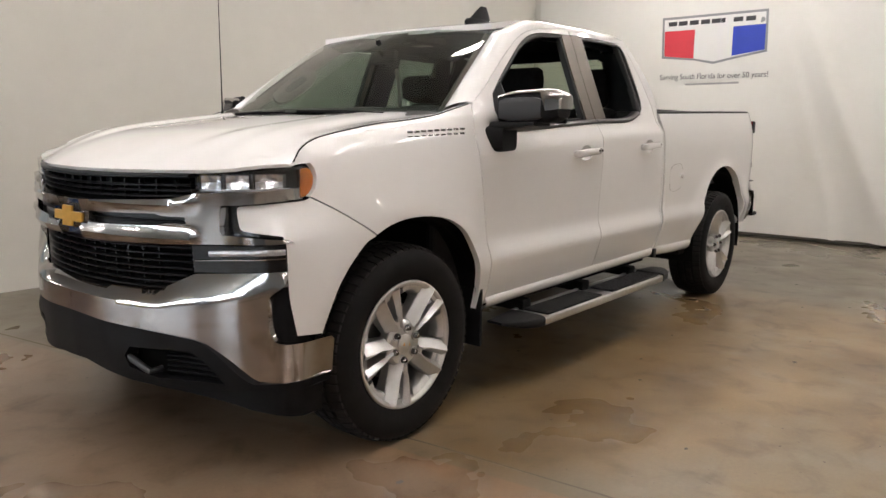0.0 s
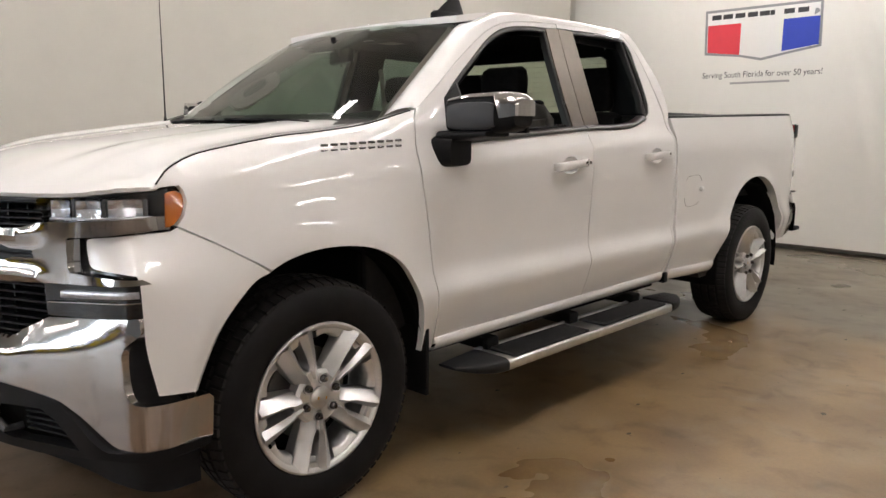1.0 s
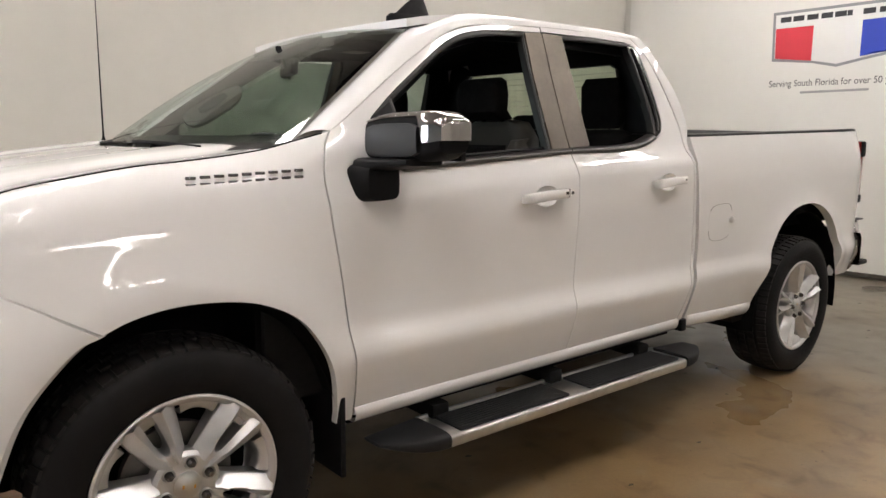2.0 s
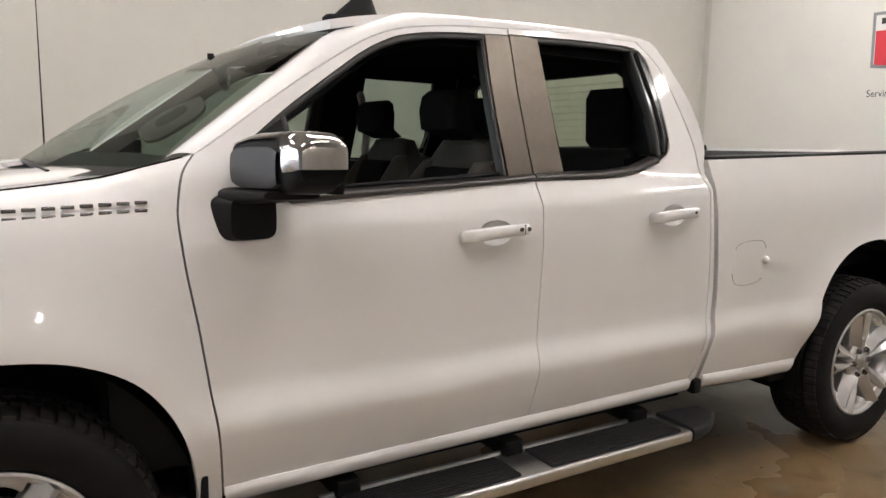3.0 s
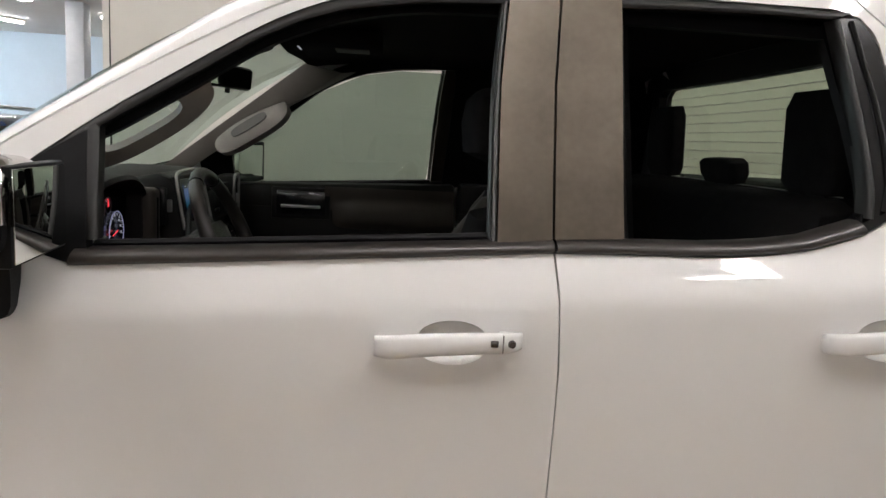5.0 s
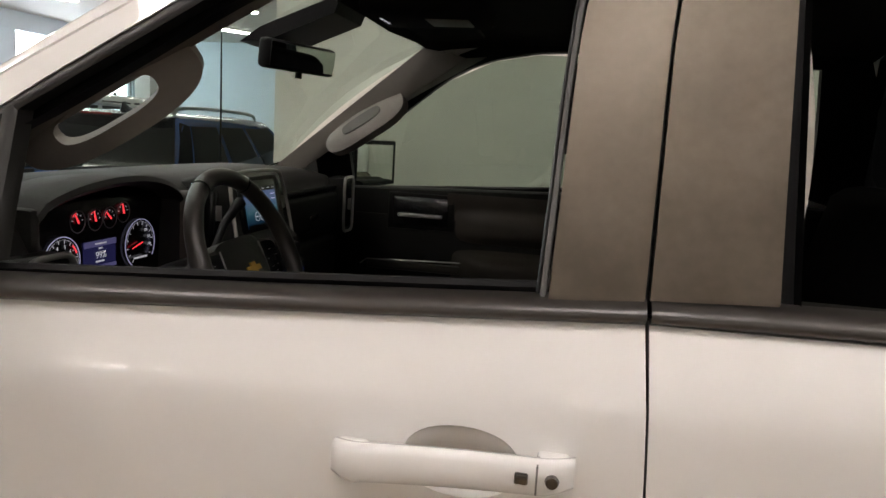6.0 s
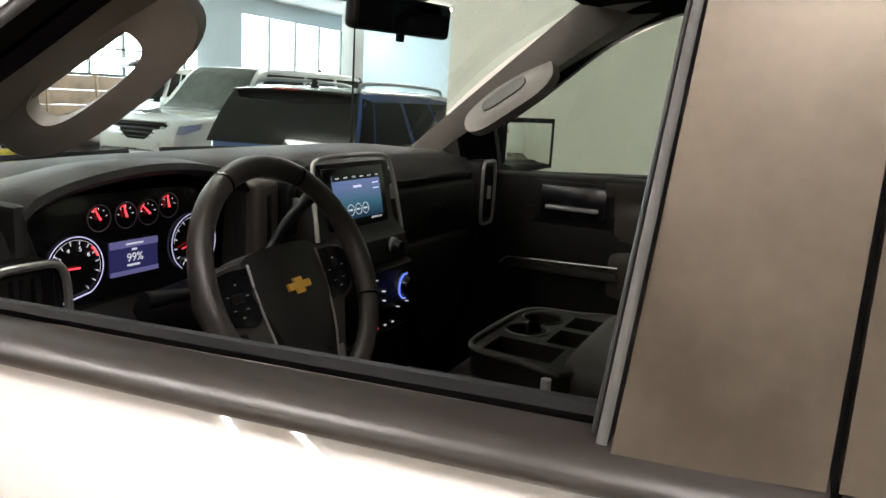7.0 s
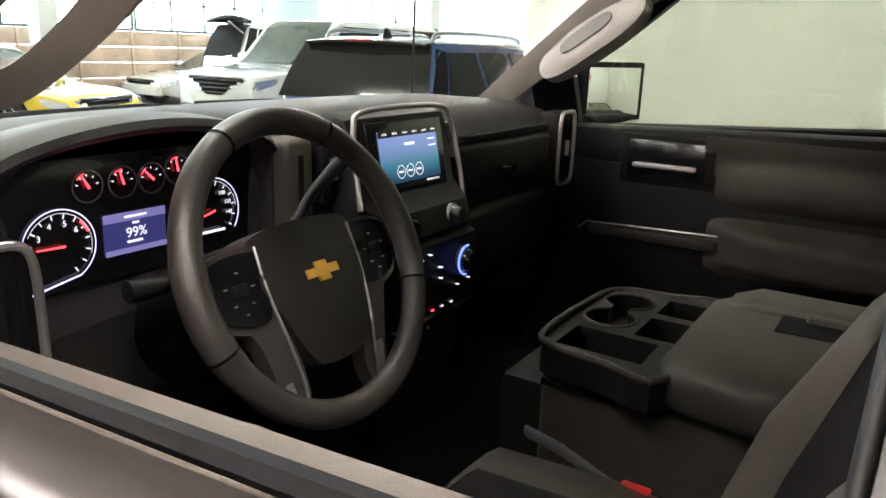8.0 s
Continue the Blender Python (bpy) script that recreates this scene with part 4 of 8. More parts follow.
            fl.append([gu * r1 + gv * t * 0.046 + Vector((0, 0.05, 0)), gu * (r1 + 0.003) + gv * t * 0.047 + Vector((0, 0.004, 0)), gu * (r1 + 0.010) + gv * t * 0.050 + Vector((0, -0.006, 0)), (gu + gv * t * 0.24).normalized() * 0.250 + Vector((0, -0.012, 0))])
        part("gap_flange", moved(loft(fl), m), ALLOY, w)
    hubp = [(0.0, -0.004), (0.030, -0.004), (0.046, -0.002), (0.088, -0.004), (0.100, 0.006), (0.100, 0.05)]
    part("hub", moved(revolve(hubp, 40), m), ALLOY, w)
    part("centre_cap", moved(revolve([(0.0, -0.020), (0.014, -0.019), (0.034, -0.013), (0.041, -0.008), (0.042, 0.0)], 32), m), SATIN, w)
    bow = bmesh.new()
    box(bow, -0.020, 0.020, -0.019, -0.0145, -0.0055, 0.0055, bev=0.001)
    box(bow, -0.008, 0.008, -0.019, -0.0145, -0.0115, 0.0115, bev=0.001)
    part("cap_emblem", moved(bow, m), GOLD, w)
    for k in range(6):
        a = math.radians(60 * k + 30)
        part("lug_nut", moved(revolve([(0.0, -0.026), (0.008, -0.025), (0.0125, -0.019), (0.0135, 0.0)], 6), m @ Matrix.Translation((0.068 * math.cos(a), -0.002, 0.068 * math.sin(a)))), DARKCHROME, w)
        part("lug_pocket", moved(revolve([(0.014, -0.006), (0.0185, -0.010), (0.0205, -0.003)], 20), m @ Matrix.Translation((0.068 * math.cos(a), -0.001, 0.068 * math.sin(a)))), ALLOY, w)
    part("brake_disc", moved(revolve([(0.06, 0.075), (0.165, 0.075), (0.165, 0.10), (0.06, 0.10)], 40), m), DISC, w)
    part("brake_shield", moved(revolve([(0.0, 0.13), (0.235, 0.13)], 32), m), DARKIN, w)
    return w


GOLD = mat("gold_emblem", (0.72, 0.40, 0.07), 0.35, 0.35, vary=0.1, scale=40)
for s in (-1, 1):
    for x in (0.0, WHEELBASE):
        wheel(x, s)
        # liner behind the arch
        rows = []
        for k in range(25):
            a = math.radians(-8 + 196 * k / 24)
            r = 0.565 if x < 1 else 0.585
            rows.append([Vector((x + (r + d) * math.cos(a) * 0.93, s * y, HUB_Z + (r + d) * math.sin(a))) for y, d in ((0.965, -0.018), (0.90, 0.0), (0.62, 0.0), (0.58, -0.25))])
        part("wheel_liner", loft(rows), DARKIN, truck)
        boxpart("wheel_well_back", (x - 0.55, x + 0.55, min(s * 0.56, s * 0.60), max(s * 0.56, s * 0.60), 0.40, 1.0), DARKIN, truck)
        xf = x + (0.505 if x < 1 else -0.52)
    boxpart("mud_flap", (0.502, 0.522, min(s * 0.985, s * 0.74), max(s * 0.985, s * 0.74), 0.295, 0.575), BLACK, truck, bev=0.006)
    boxpart("frame_rail", (0.40, 0.60, min(s * 0.80, s * 0.60), max(s * 0.80, s * 0.60), 0.33, 0.44), GREYPL, truck, bev=0.01)
    fl = [(3.02, 0.472), (3.19, 0.462), (3.215, 0.50), (3.243, 0.64), (3.27, 0.64), (3.29, 0.50), (3.29, 0.40), (3.10, 0.40)]
    skin("rear_flap", fl, side(s, -0.012), BLACK, truck, (0, -s * 0.16, 0))

# ---- side steps ----
RIBBED = mat("step_rubber", (0.009, 0.009, 0.010), 0.55, spec=0.3, vary=0.2, scale=40, bump=0.6, bump_scale=500)
for s in (-1, 1):
    strip("rocker_panel", [(0.572, 0.462), (1.5, 0.470), (2.468, 0.474)], [(0.566, 0.520), (1.5, 0.528), (2.458, 0.536)], s, 0.002, PAINT, truck, 0.014)
    strip("bed_sill", [(2.535, 0.474), (2.9, 0.452), (3.18, 0.444)], [(2.548, 0.536), (2.9, 0.520), (3.20, 0.512)], s, 0.002, PAINT, truck, 0.012)
    st = boxpart("side_step", (0.86, 2.32, min(s * 0.915, s * 1.122), max(s * 0.915, s * 1.122), 0.348, 0.392), SATIN, truck, "brushed aluminium step board", bev=0.012, seg=3)
    for x0, x1 in ((0.92, 1.50), (1.63, 2.27)):
        pad = boxpart("step_pad", (x0, x1, min(s * 0.950, s * 1.104), max(s * 0.950, s * 1.104), 0.388, 0.402), RIBBED, st, "ribbed black tread pad", bev=0.004)
        for k in range(9):
            yy = s * (0.962 + 0.0165 * k)
            boxpart("tread_rib", (x0 + 0.012, x1 - 0.012, yy - 0.004, yy + 0.004, 0.400, 0.4045), RIBBED, pad)
    boxpart("step_edge", (0.86, 2.32, s * 0.924 - 0.007, s * 0.924 + 0.007, 0.390, 0.403), SATIN, st, bev=0.002)
    for x0, sg in ((0.86, -1), (2.32, 1)):
        rows = []
        for i in range(8):
            t = i / 7
            x = x0 + sg * 0.235 * t
            yo, yi = 1.127 - 0.10 * t ** 2.2, 0.905 + 0.03 * t
            zt, zb = 0.404 - 0.010 * t ** 2, 0.342 + 0.040 * t ** 2
            rows.append([Vector((x, s * ((yo + yi) / 2 + (yo - yi) / 2 * math.copysign(abs(math.cos(a)) ** 0.4, math.cos(a))), (zt + zb) / 2 + (zt - zb) / 2 * math.copysign(abs(math.sin(a)) ** 0.5, math.sin(a)))) for a in [2 * math.pi * q / 20 for q in range(20)]])
        part("step_end", loft(rows, True, True), RIBBED, st, "black moulded end cap")
    for x in (0.95, 1.58, 2.2):
        boxpart("step_bracket", (x - 0.04, x + 0.04, min(s * 0.60, s * 0.96), max(s * 0.60, s * 0.96), 0.385, 0.445), DARKIN, st, bev=0.01)

# ---- bed ----
for s in (-1, 1):
    strip_rows = []
    for i in range(14):
        x = 2.515 + (4.64 - 2.515) * i / 13
        z = 1.426 + (x - 2.515) * 0.0236
        w = half_width(x, z)
        strip_rows.append([Vector((x, s * (w - 0.004), z - 0.006)), Vector((x, s * (w - 0.006), z + 0.010)), Vector((x, s * (w - 0.03), z + 0.016)), Vector((x, s * (w - 0.075), z + 0.014)), Vector((x, s * (w - 0.085), z - 0.03))])
    part("bed_rail_cap", loft(strip_rows), BLACK, truck)
    boxpart("bed_rail", (2.60, 4.60, min(s * 0.80, s * 0.84), max(s * 0.80, s * 0.84), 1.425, 1.462), GREYPL, truck, "dark grey cargo rail", bev=0.006)
    boxpart("bed_inner_wall", (2.53, 4.66, min(s * 0.79, s * 0.83), max(s * 0.79, s * 0.83), 0.95, 1.43), BLACK, truck)
boxpart("bed_floor", (2.53, 4.66, -0.80, 0.80, 0.88, 0.95), BLACK, truck)
boxpart("bed_front_wall", (2.52, 2.56, -0.88, 0.88, 0.75, 1.425), BLACK, truck, bev=0.008)
boxpart("tailgate", (4.66, 4.71, -0.78, 0.78, 0.86, 1.47), PAINT, truck, bev=0.012)
TAIL = mat("tail_lens", (0.25, 0.01, 0.01), 0.1, coat=1.0, vary=0.2, scale=30)
for s in (-1, 1):
    y0, y1 = sorted((s * 0.80, s * 0.896))
    tl = boxpart("tail_light", (4.66, 4.732, y0, y1, 0.99, 1.41), TAIL, truck, "dark red tail light with a black trim", bev=0.018)
    boxpart("tail_light_trim", (4.67, 4.742, min(s * 0.79, s * 0.903), max(s * 0.79, s * 0.903), 1.30, 1.408), BLACK, tl, bev=0.014)
    boxpart("tail_light_trim", (4.67, 4.738, min(s * 0.79, s * 0.899), max(s * 0.79, s * 0.899), 0.99, 1.05), BLACK, tl, bev=0.012)
rows = []
for i in range(25):
    y = -0.97 + 1.94 * i / 24
    xb = 4.90 - 0.28 * (abs(y) / 0.97) ** 5
    rows.append([Vector((xb - d, y, z)) for d, z in ((0.16, 0.60), (0.03, 0.58), (0.0, 0.62), (0.0, 0.76), (0.03, 0.80), (0.16, 0.81))])
part("rear_bumper", loft(rows), CHROME, truck, "chromed steel rear bumper")
for s in (-1, 1):
    rows = []
    for z, xf, g in ((0.535, 4.495, -0.03), (0.55, 4.500, -0.002), (0.60, 4.545, 0.014), (0.67, 4.585, 0.018), (0.74, 4.618, 0.018), (0.81, 4.650, 0.012), (0.86, 4.682, 0.004), (0.872, 4.692, -0.02)):
        w = half_width(xf, z) + g
        rows.append([Vector((xf + dx, s * (w - dy), z)) for dx, dy in ((-0.012, 0.03), (-0.004, 0.006), (0.03, 0.0), (0.07, 0.006), (0.11, 0.030), (0.145, 0.08), (0.16, 0.18))])
    part("bumper_end", loft(rows), CHROME, truck, "chromed bumper corner wrapping round the bedside", angle=60)
    boxpart("bumper_step", (4.66, 4.80, min(s * 0.80, s * 0.955), max(s * 0.80, s * 0.955), 0.565, 0.598), BLACK, truck, bev=0.012)
    boxpart("bumper_pad", (4.70, 4.81, min(s * 0.72, s * 0.900), max(s * 0.72, s * 0.900), 0.868, 0.880), BLACK, truck, bev=0.008)

# ---- the truck: front ----


GRILLE = mat("grille_black", (0.004, 0.004, 0.0045), 0.38, spec=0.22, vary=0.2, scale=40)


def both(half):
    """A full outline, left and right, from the right half: from the middle at the top round to the middle at the bottom."""
    return list(half) + [(-y, z) for y, z in half[::-1] if y > 1e-6]


def bar(name, p0, p1, z0, z1, proud, depth, material, parent, n=14, label="", rise=0.0):
    """A bar along the nose; rise lifts it with the distance from the middle."""
    rows = []
    fo, fi = nose(proud), nose(proud - depth)
    for i in range(n + 1):
        p = p0 + (p1 - p0) * i / n
        h = rise * abs(p)
        b = min(0.005, (z1 - z0) * 0.3)
        row = []
        for f, z in ((fi, z0), (fo, z0 + b), (fo, z1 - b), (fi, z1)):
            q = f(p, 1.1 if z0 > 1.04 else 0.9)
            row.append(Vector((q.x, q.y, z + h)))
        row.insert(1, row[1].lerp(row[0], 0.15) - Vector((0, 0, b * 0.9)))
        row.insert(4, row[3].lerp(row[4], 0.15) + Vector((0, 0, b * 0.9)))
        rows.append(row)
    return part(name, loft(rows, True, True), material, parent, label, angle=50)


def span(s, a, b):
    return (a, b) if s > 0 else (-b, -a)


# black backing of the grille
skin("grille_backing", both([(0, 1.13), (0.64, 1.142), (1.02, 1.15), (1.02, 0.80), (0.60, 0.70), (0, 0.69)]), nose(-0.065), DARKIN, truck, step=0.06)
grille = bar("grille", -0.63, 0.63, 1.118, 1.134, 0.0, 0.05, GRILLE, truck, label="black slatted grille", rise=0.018)
for z in (1.092, 1.072, 1.052):
    bar("slat", -0.63, 0.63, z - 0.004, z + 0.004, -0.012, 0.03, GRILLE, grille, rise=0.018)
for k, z in enumerate((0.868, 0.842, 0.816, 0.790, 0.764, 0.738, 0.716)):
    wlim = (0.605, 0.605, 0.605, 0.60, 0.575, 0.54, 0.50)[k]
    bar("slat", -wlim, wlim, z - 0.005, z + 0.005, -0.012, 0.035, GRILLE, grille, rise=0.012)
for k in range(-8, 9):
    for z0, z1 in ((1.045, 1.12), (0.715, 0.885)):
        if abs(k) < 7 or z0 > 1:
            bar("mullion", k * 0.076 - 0.003, k * 0.076 + 0.003, z0, z1, -0.030, 0.02, GRILLE, grille, 1)
# the chrome frame with its slot, the strip below the lamp and the arm below the vent
for s in (-1, 1):
    ch = [(0.09, 1.033), (0.4, 1.048), (0.555, 1.057), (0.62, 1.068), (0.70, 1.078), (0.90, 1.090), (1.06, 1.100), (1.066, 1.060), (0.95, 1.050), (0.87, 1.043), (0.815, 1.040), (0.806, 1.032), (0.804, 0.95), (0.812, 0.936),
          (0.87, 0.936), (0.98, 0.931), (0.988, 0.917), (0.80, 0.902), (0.61, 0.893), (0.3, 0.886), (0.09, 0.882)]
    slot = [(0.145, 0.990), (0.30, 0.995), (0.48, 1.001), (0.505, 0.992), (0.62, 0.992), (0.626, 0.968), (0.52, 0.966), (0.485, 0.956), (0.30, 0.950), (0.14, 0.946)]
    chrome = skin("chrome_bar", [(s * p, z) for p, z in ch], nose(lambda p, z: 0.018 * ease(1.08, 0.9, p) + 0.004 + 0.014 * (math.exp(-((z - 1.024 - 0.03 * p) / 0.014) ** 2) + math.exp(-((z - 0.915) / 0.016) ** 2)) * ease(0.75, 0.6, p), True), CHROME, truck, (0.04, 0, 0), holes=[[(s * p, z) for p, z in slot]], step=0.02, label="polished chrome grille frame")
    a, b = span(s, 0.13, 0.635)
    bar("slot_back", a, b, 0.935, 1.005, -0.012, 0.02, GRILLE, chrome)
    bar("slot_rib", *span(s, 0.15, 0.60), 0.968, 0.975, 0.002, 0.02, GRILLE, chrome)
    skin("side_vent", [(s * p, z) for p, z in ((0.795, 1.048), (1.0, 1.056), (1.01, 0.91), (0.795, 0.925))], nose(-0.014, True), GLOSS, truck, step=0.03)
    hs = [(s * p, z) for p, z in [(0.635, 1.144), (0.82, 1.153), (0.93, 1.160), (1.05, 1.171)] + curve2((1.10, 1.177), (1.135, 1.180), (1.147, 1.168), (1.150, 1.139), (1.140, 1.10), (1.120, 1.074), (1.10, 1.062), (1.075, 1.057)) + [(1.062, 1.060), (1.060, 1.098), (0.90, 1.088), (0.70, 1.076), (0.635, 1.068)]]
    lamp = skin("headlight", hs, nose(-0.035), GLOSS, truck, step=0.02, label="headlight with clear lens and amber corner")
    for p0, p1 in ((0.705, 0.795), (0.815, 0.905), (0.925, 1.03)):
        rows = []
        for i in range(6):
            p = p0 + (p1 - p0) * i / 5
            bow = 0.02 * math.sin(math.pi * i / 5)
            rows.append([nose(-0.012 - bow * 0.7 * math.sin(math.pi * j / 4) + 0.004 * (i % 2) * (j % 2))(s * p, 1.088 + 0.012 * (p - 0.7) / 0.36 + (0.052 - 0.004 * (i == 5)) * j / 4) for j in range(5)])
        part("reflector", loft(rows), REFLECT, lamp, "silver lamp reflector", angle=12)
        bar("reflector_fin", *span(s, p1 + 0.002, p1 + 0.012), 1.088, 1.148, -0.014, 0.02, GREYPL, lamp, 1)
    bar("light_guide", *span(s, 0.70, 1.055), 1.062, 1.070, -0.006, 0.02, LENSWHITE, lamp, 10, rise=0.030)
    am = [(s * p, z) for p, z in [(1.094, 1.164), (1.108, 1.170)] + curve2((1.125, 1.172), (1.138, 1.162), (1.142, 1.137), (1.132, 1.102), (1.114, 1.078), (1.098, 1.068)) + [(1.086, 1.066)]]
    skin("amber_corner", am, nose(-0.010), AMBER, lamp, (0.01, -s * 0.01, 0), step=0.015, label="amber reflector")
    skin("lens", hs, nose(0.002), LENS, lamp, step=0.02).visible_shadow = False
    dr = [(s * p, z) for p, z in ((0.605, 0.886), (0.80, 0.897), (0.992, 0.912), (1.0, 0.822), (0.80, 0.800), (0.61, 0.788))]
    house = skin("running_light", dr, nose(-0.006), GLOSS, truck, (0.05, 0, 0), step=0.02, label="black lamp housing with a clear strip")
    bar("light_strip", *span(s, 0.675, 0.985), 0.794, 0.814, 0.004, 0.02, LENSWHITE, house, 10, rise=0.085)
    bar("trim_line", *span(s, 0.62, 0.99), 0.775, 0.781, 0.004, 0.02, CHROME, house, 10, rise=0.088)

ridge = smooth_table([(0, 0.672), (0.45, 0.673), (0.655, 0.689), (0.865, 0.73), (0.99, 0.775), (1.2, 0.80)])
out_by = smooth_table([(0, 0.050), (0.55, 0.048), (0.75, 0.034), (0.90, 0.014), (0.96, 0.010), (1.2, 0.010)])
rim_z = smooth_table([(0, 0.705), (0.48, 0.716), (0.615, 0.785), (0.80, 0.800), (1.0, 0.819), (1.2, 0.82)])


def bumper_out(p, z):
    r = ridge(p)
    if z > r:
        return out_by(p) * max(0.0, (1 - (z - r) / max(0.02, rim_z(p) - r))) ** 0.8 - 0.006
    return out_by(p) * (1 - 0.18 * ((r - z) / 0.3) ** 2) - 0.006


bh = [(0, 0.705), (0.25, 0.708), (0.48, 0.712), (0.50, 0.728), (0.615, 0.783), (0.80, 0.799), (0.997, 0.819), (0.993, 0.786)] + curve2((0.965, 0.757), (0.926, 0.722), (0.919, 0.66), (0.926, 0.60), (0.945, 0.567), (0.985, 0.557)) + [(1.05, 0.556), (1.125, 0.556), (1.142, 0.54), (1.14, 0.415),
      (1.005, 0.420), (0.87, 0.412), (0.845, 0.420), (0.80, 0.45), (0.67, 0.535), (0.63, 0.548), (0.42, 0.570), (0, 0.583)]
front_bumper = skin("front_bumper", both(bh), nose(bumper_out), CHROME, truck, (0.05, 0, 0), step=0.022, label="polished chrome front bumper")
for s in (-1, 1):
    skin("bumper_pocket", [(s * p, z) for p, z in ((0.90, 0.545), (1.10, 0.548), (1.06, 0.60), (1.03, 0.80), (0.98, 0.80), (0.90, 0.72))], nose(-0.014), BLACK, front_bumper, step=0.03)
val_out = smooth_table([(0.25, -0.01), (0.34, 0.024), (0.40, 0.034), (0.50, 0.040), (0.6, 0.038)])
vh = [(0, 0.580), (0.42, 0.567), (0.63, 0.545), (0.67, 0.532), (0.80, 0.447), (0.845, 0.417), (0.87, 0.409), (1.005, 0.417), (1.135, 0.412), (1.13, 0.385), (0.85, 0.385), (0.72, 0.365), (0.565, 0.346), (0.35, 0.355), (0, 0.400)]
fogs = [[(s * p, z) for p, z in ((0.33, 0.452), (0.36, 0.492), (0.605, 0.502), (0.66, 0.472), (0.745, 0.392), (0.475, 0.382), (0.345, 0.41))] for s in (1, -1)]
val = skin("valance", both(vh), nose(lambda p, z: val_out(z) * ease(1.0, 0.8, p)), BLACK, truck, (0.05, 0, 0), holes=fogs, step=0.03, label="black plastic lower valance")
for s in (-1, 1):
    skin("fog_recess", [(s * p, z) for p, z in ((0.31, 0.46), (0.33, 0.51), (0.62, 0.52), (0.70, 0.48), (0.78, 0.38), (0.46, 0.36), (0.32, 0.40))], nose(-0.03), DARKIN, val, step=0.04)
    hk = [nose(0.02)(s * p, z) for p, z in ((0.31, 0.452), (0.36, 0.432), (0.43, 0.398))]
    part("tow_hook", tube([hk[0] + Vector((0.05, 0, 0)), *hk, hk[2] + Vector((0.05, 0, 0))], 0.014, 8), GREYPL, val, "grey tow hook")
    for z in (0.40, 0.42, 0.44, 0.46):
        bar("fog_rib", *span(s, 0.48, 0.68), z - 0.004, z + 0.004, -0.012, 0.02, BLACK, val, 4)
lipb = [(0, 0.41), (0.35, 0.365), (0.60, 0.36), (0.85, 0.39), (1.10, 0.39), (1.105, 0.270), (0.98, 0.288), (0.825, 0.294), (0.61, 0.317), (0.35, 0.338), (0, 0.36)]
skin("air_dam", both(lipb), nose(-0.012), BLACK, truck, (0.05, 0, 0), step=0.04)
# gold cross-shaped emblem with a chrome edge
EMB = [(-0.118, -0.018), (-0.040, -0.018), (-0.046, -0.040), (0.034, -0.040), (0.040, -0.018), (0.112, -0.018), (0.118, 0.018), (0.040, 0.018), (0.046, 0.040), (-0.034, 0.040), (-0.040, 0.018), (-0.112, 0.018)]
em = skin("emblem", [(-y * 1.1, 0.961 + z * 1.14) for y, z in EMB], lambda y, z: Vector((nose_x(y) - 0.030, y, z)), CHROME, truck, (0.05, 0, 0), step=0.05)
skin("emblem_face", [(-y, 0.961 + z) for y, z in EMB], lambda y, z: Vector((nose_x(y) - 0.036, y, z)), GOLD, em, (0.01, 0, 0), step=0.05, label="gold emblem face")
bar("emblem_mount", -0.10, 0.10, 0.884, 1.032, 0.010, 0.05, CHROME, truck, 4)
boxpart("radiator_block", (-0.60, -0.50, -0.70, 0.70, 0.40, 1.10), DARKIN, truck)
# wipers
for s in (-1, 1):
    part("wiper", tube([(0.20, s * 0.55 - 0.1, 1.378), (0.175, s * 0.30 - 0.1, 1.388), (0.165, s * 0.05 - 0.05, 1.390)], 0.007, 6), BLACK, truck)

# ---- the hall in front of the truck ----
# brown boards, with the haze of the windscreen put into a paler colour
BOARD = mat("hazed_brown_board", (0.52, 0.37, 0.29), 0.7, vary=0.3, scale=3, bump=0.2, bump_scale=80)
POST = mat("grey_paint", (0.55, 0.56, 0.57), 0.5, vary=0.1, scale=3)
TILE = mat("pale_wall", (0.62, 0.71, 0.78), 0.6, vary=0.05, scale=1)
FRAMEM = mat("window_steel", (0.10, 0.11, 0.11), 0.5, vary=0.2, scale=10)


def daylight_material():
    m = mat("daylight", (0.5, 0.5, 0.5), 0.9, emit=(0.78, 0.88, 1.0), strength=12.0)
    nt = m.node_tree
    tc = nt.nodes.new("ShaderNodeTexCoord")
    n = nt.nodes.new("ShaderNodeTexNoise")
    n.inputs["Scale"].default_value, n.inputs["Detail"].default_value = 0.9, 5
    nt.links.new(tc.outputs["Object"], n.inputs["Vector"])
    r = nt.nodes.new("ShaderNodeValToRGB")
    r.color_ramp.elements[0].position, r.color_ramp.elements[0].color = 0.30, (0.10, 0.20, 0.04, 1)
    r.color_ramp.elements[1].position, r.color_ramp.elements[1].color = 0.44, (0.78, 0.88, 1.0, 1)
    nt.links.new(n.outputs[0], r.inputs[0])
    nt.links.new(r.outputs[0], nt.nodes["Principled BSDF"].inputs["Emission Color"])
    return m


WX = -14.0
tagged(boxpart("backdrop", (WX - 2.2, WX - 2.1, -13.4, 25, 0, 5), daylight_material()), "bright daylight with some green outside the windows", "backdrop", kind="structure")
# west wall: low boarded part, window band above
west = tagged(boxpart("wall_west", (WX - 0.25, WX, -13.2, 25, 0, 0.25), POST), "low wall with brown boards under a window band", "wall", kind="structure")
yb = 2.0
random.seed(4)
bm_board = {}
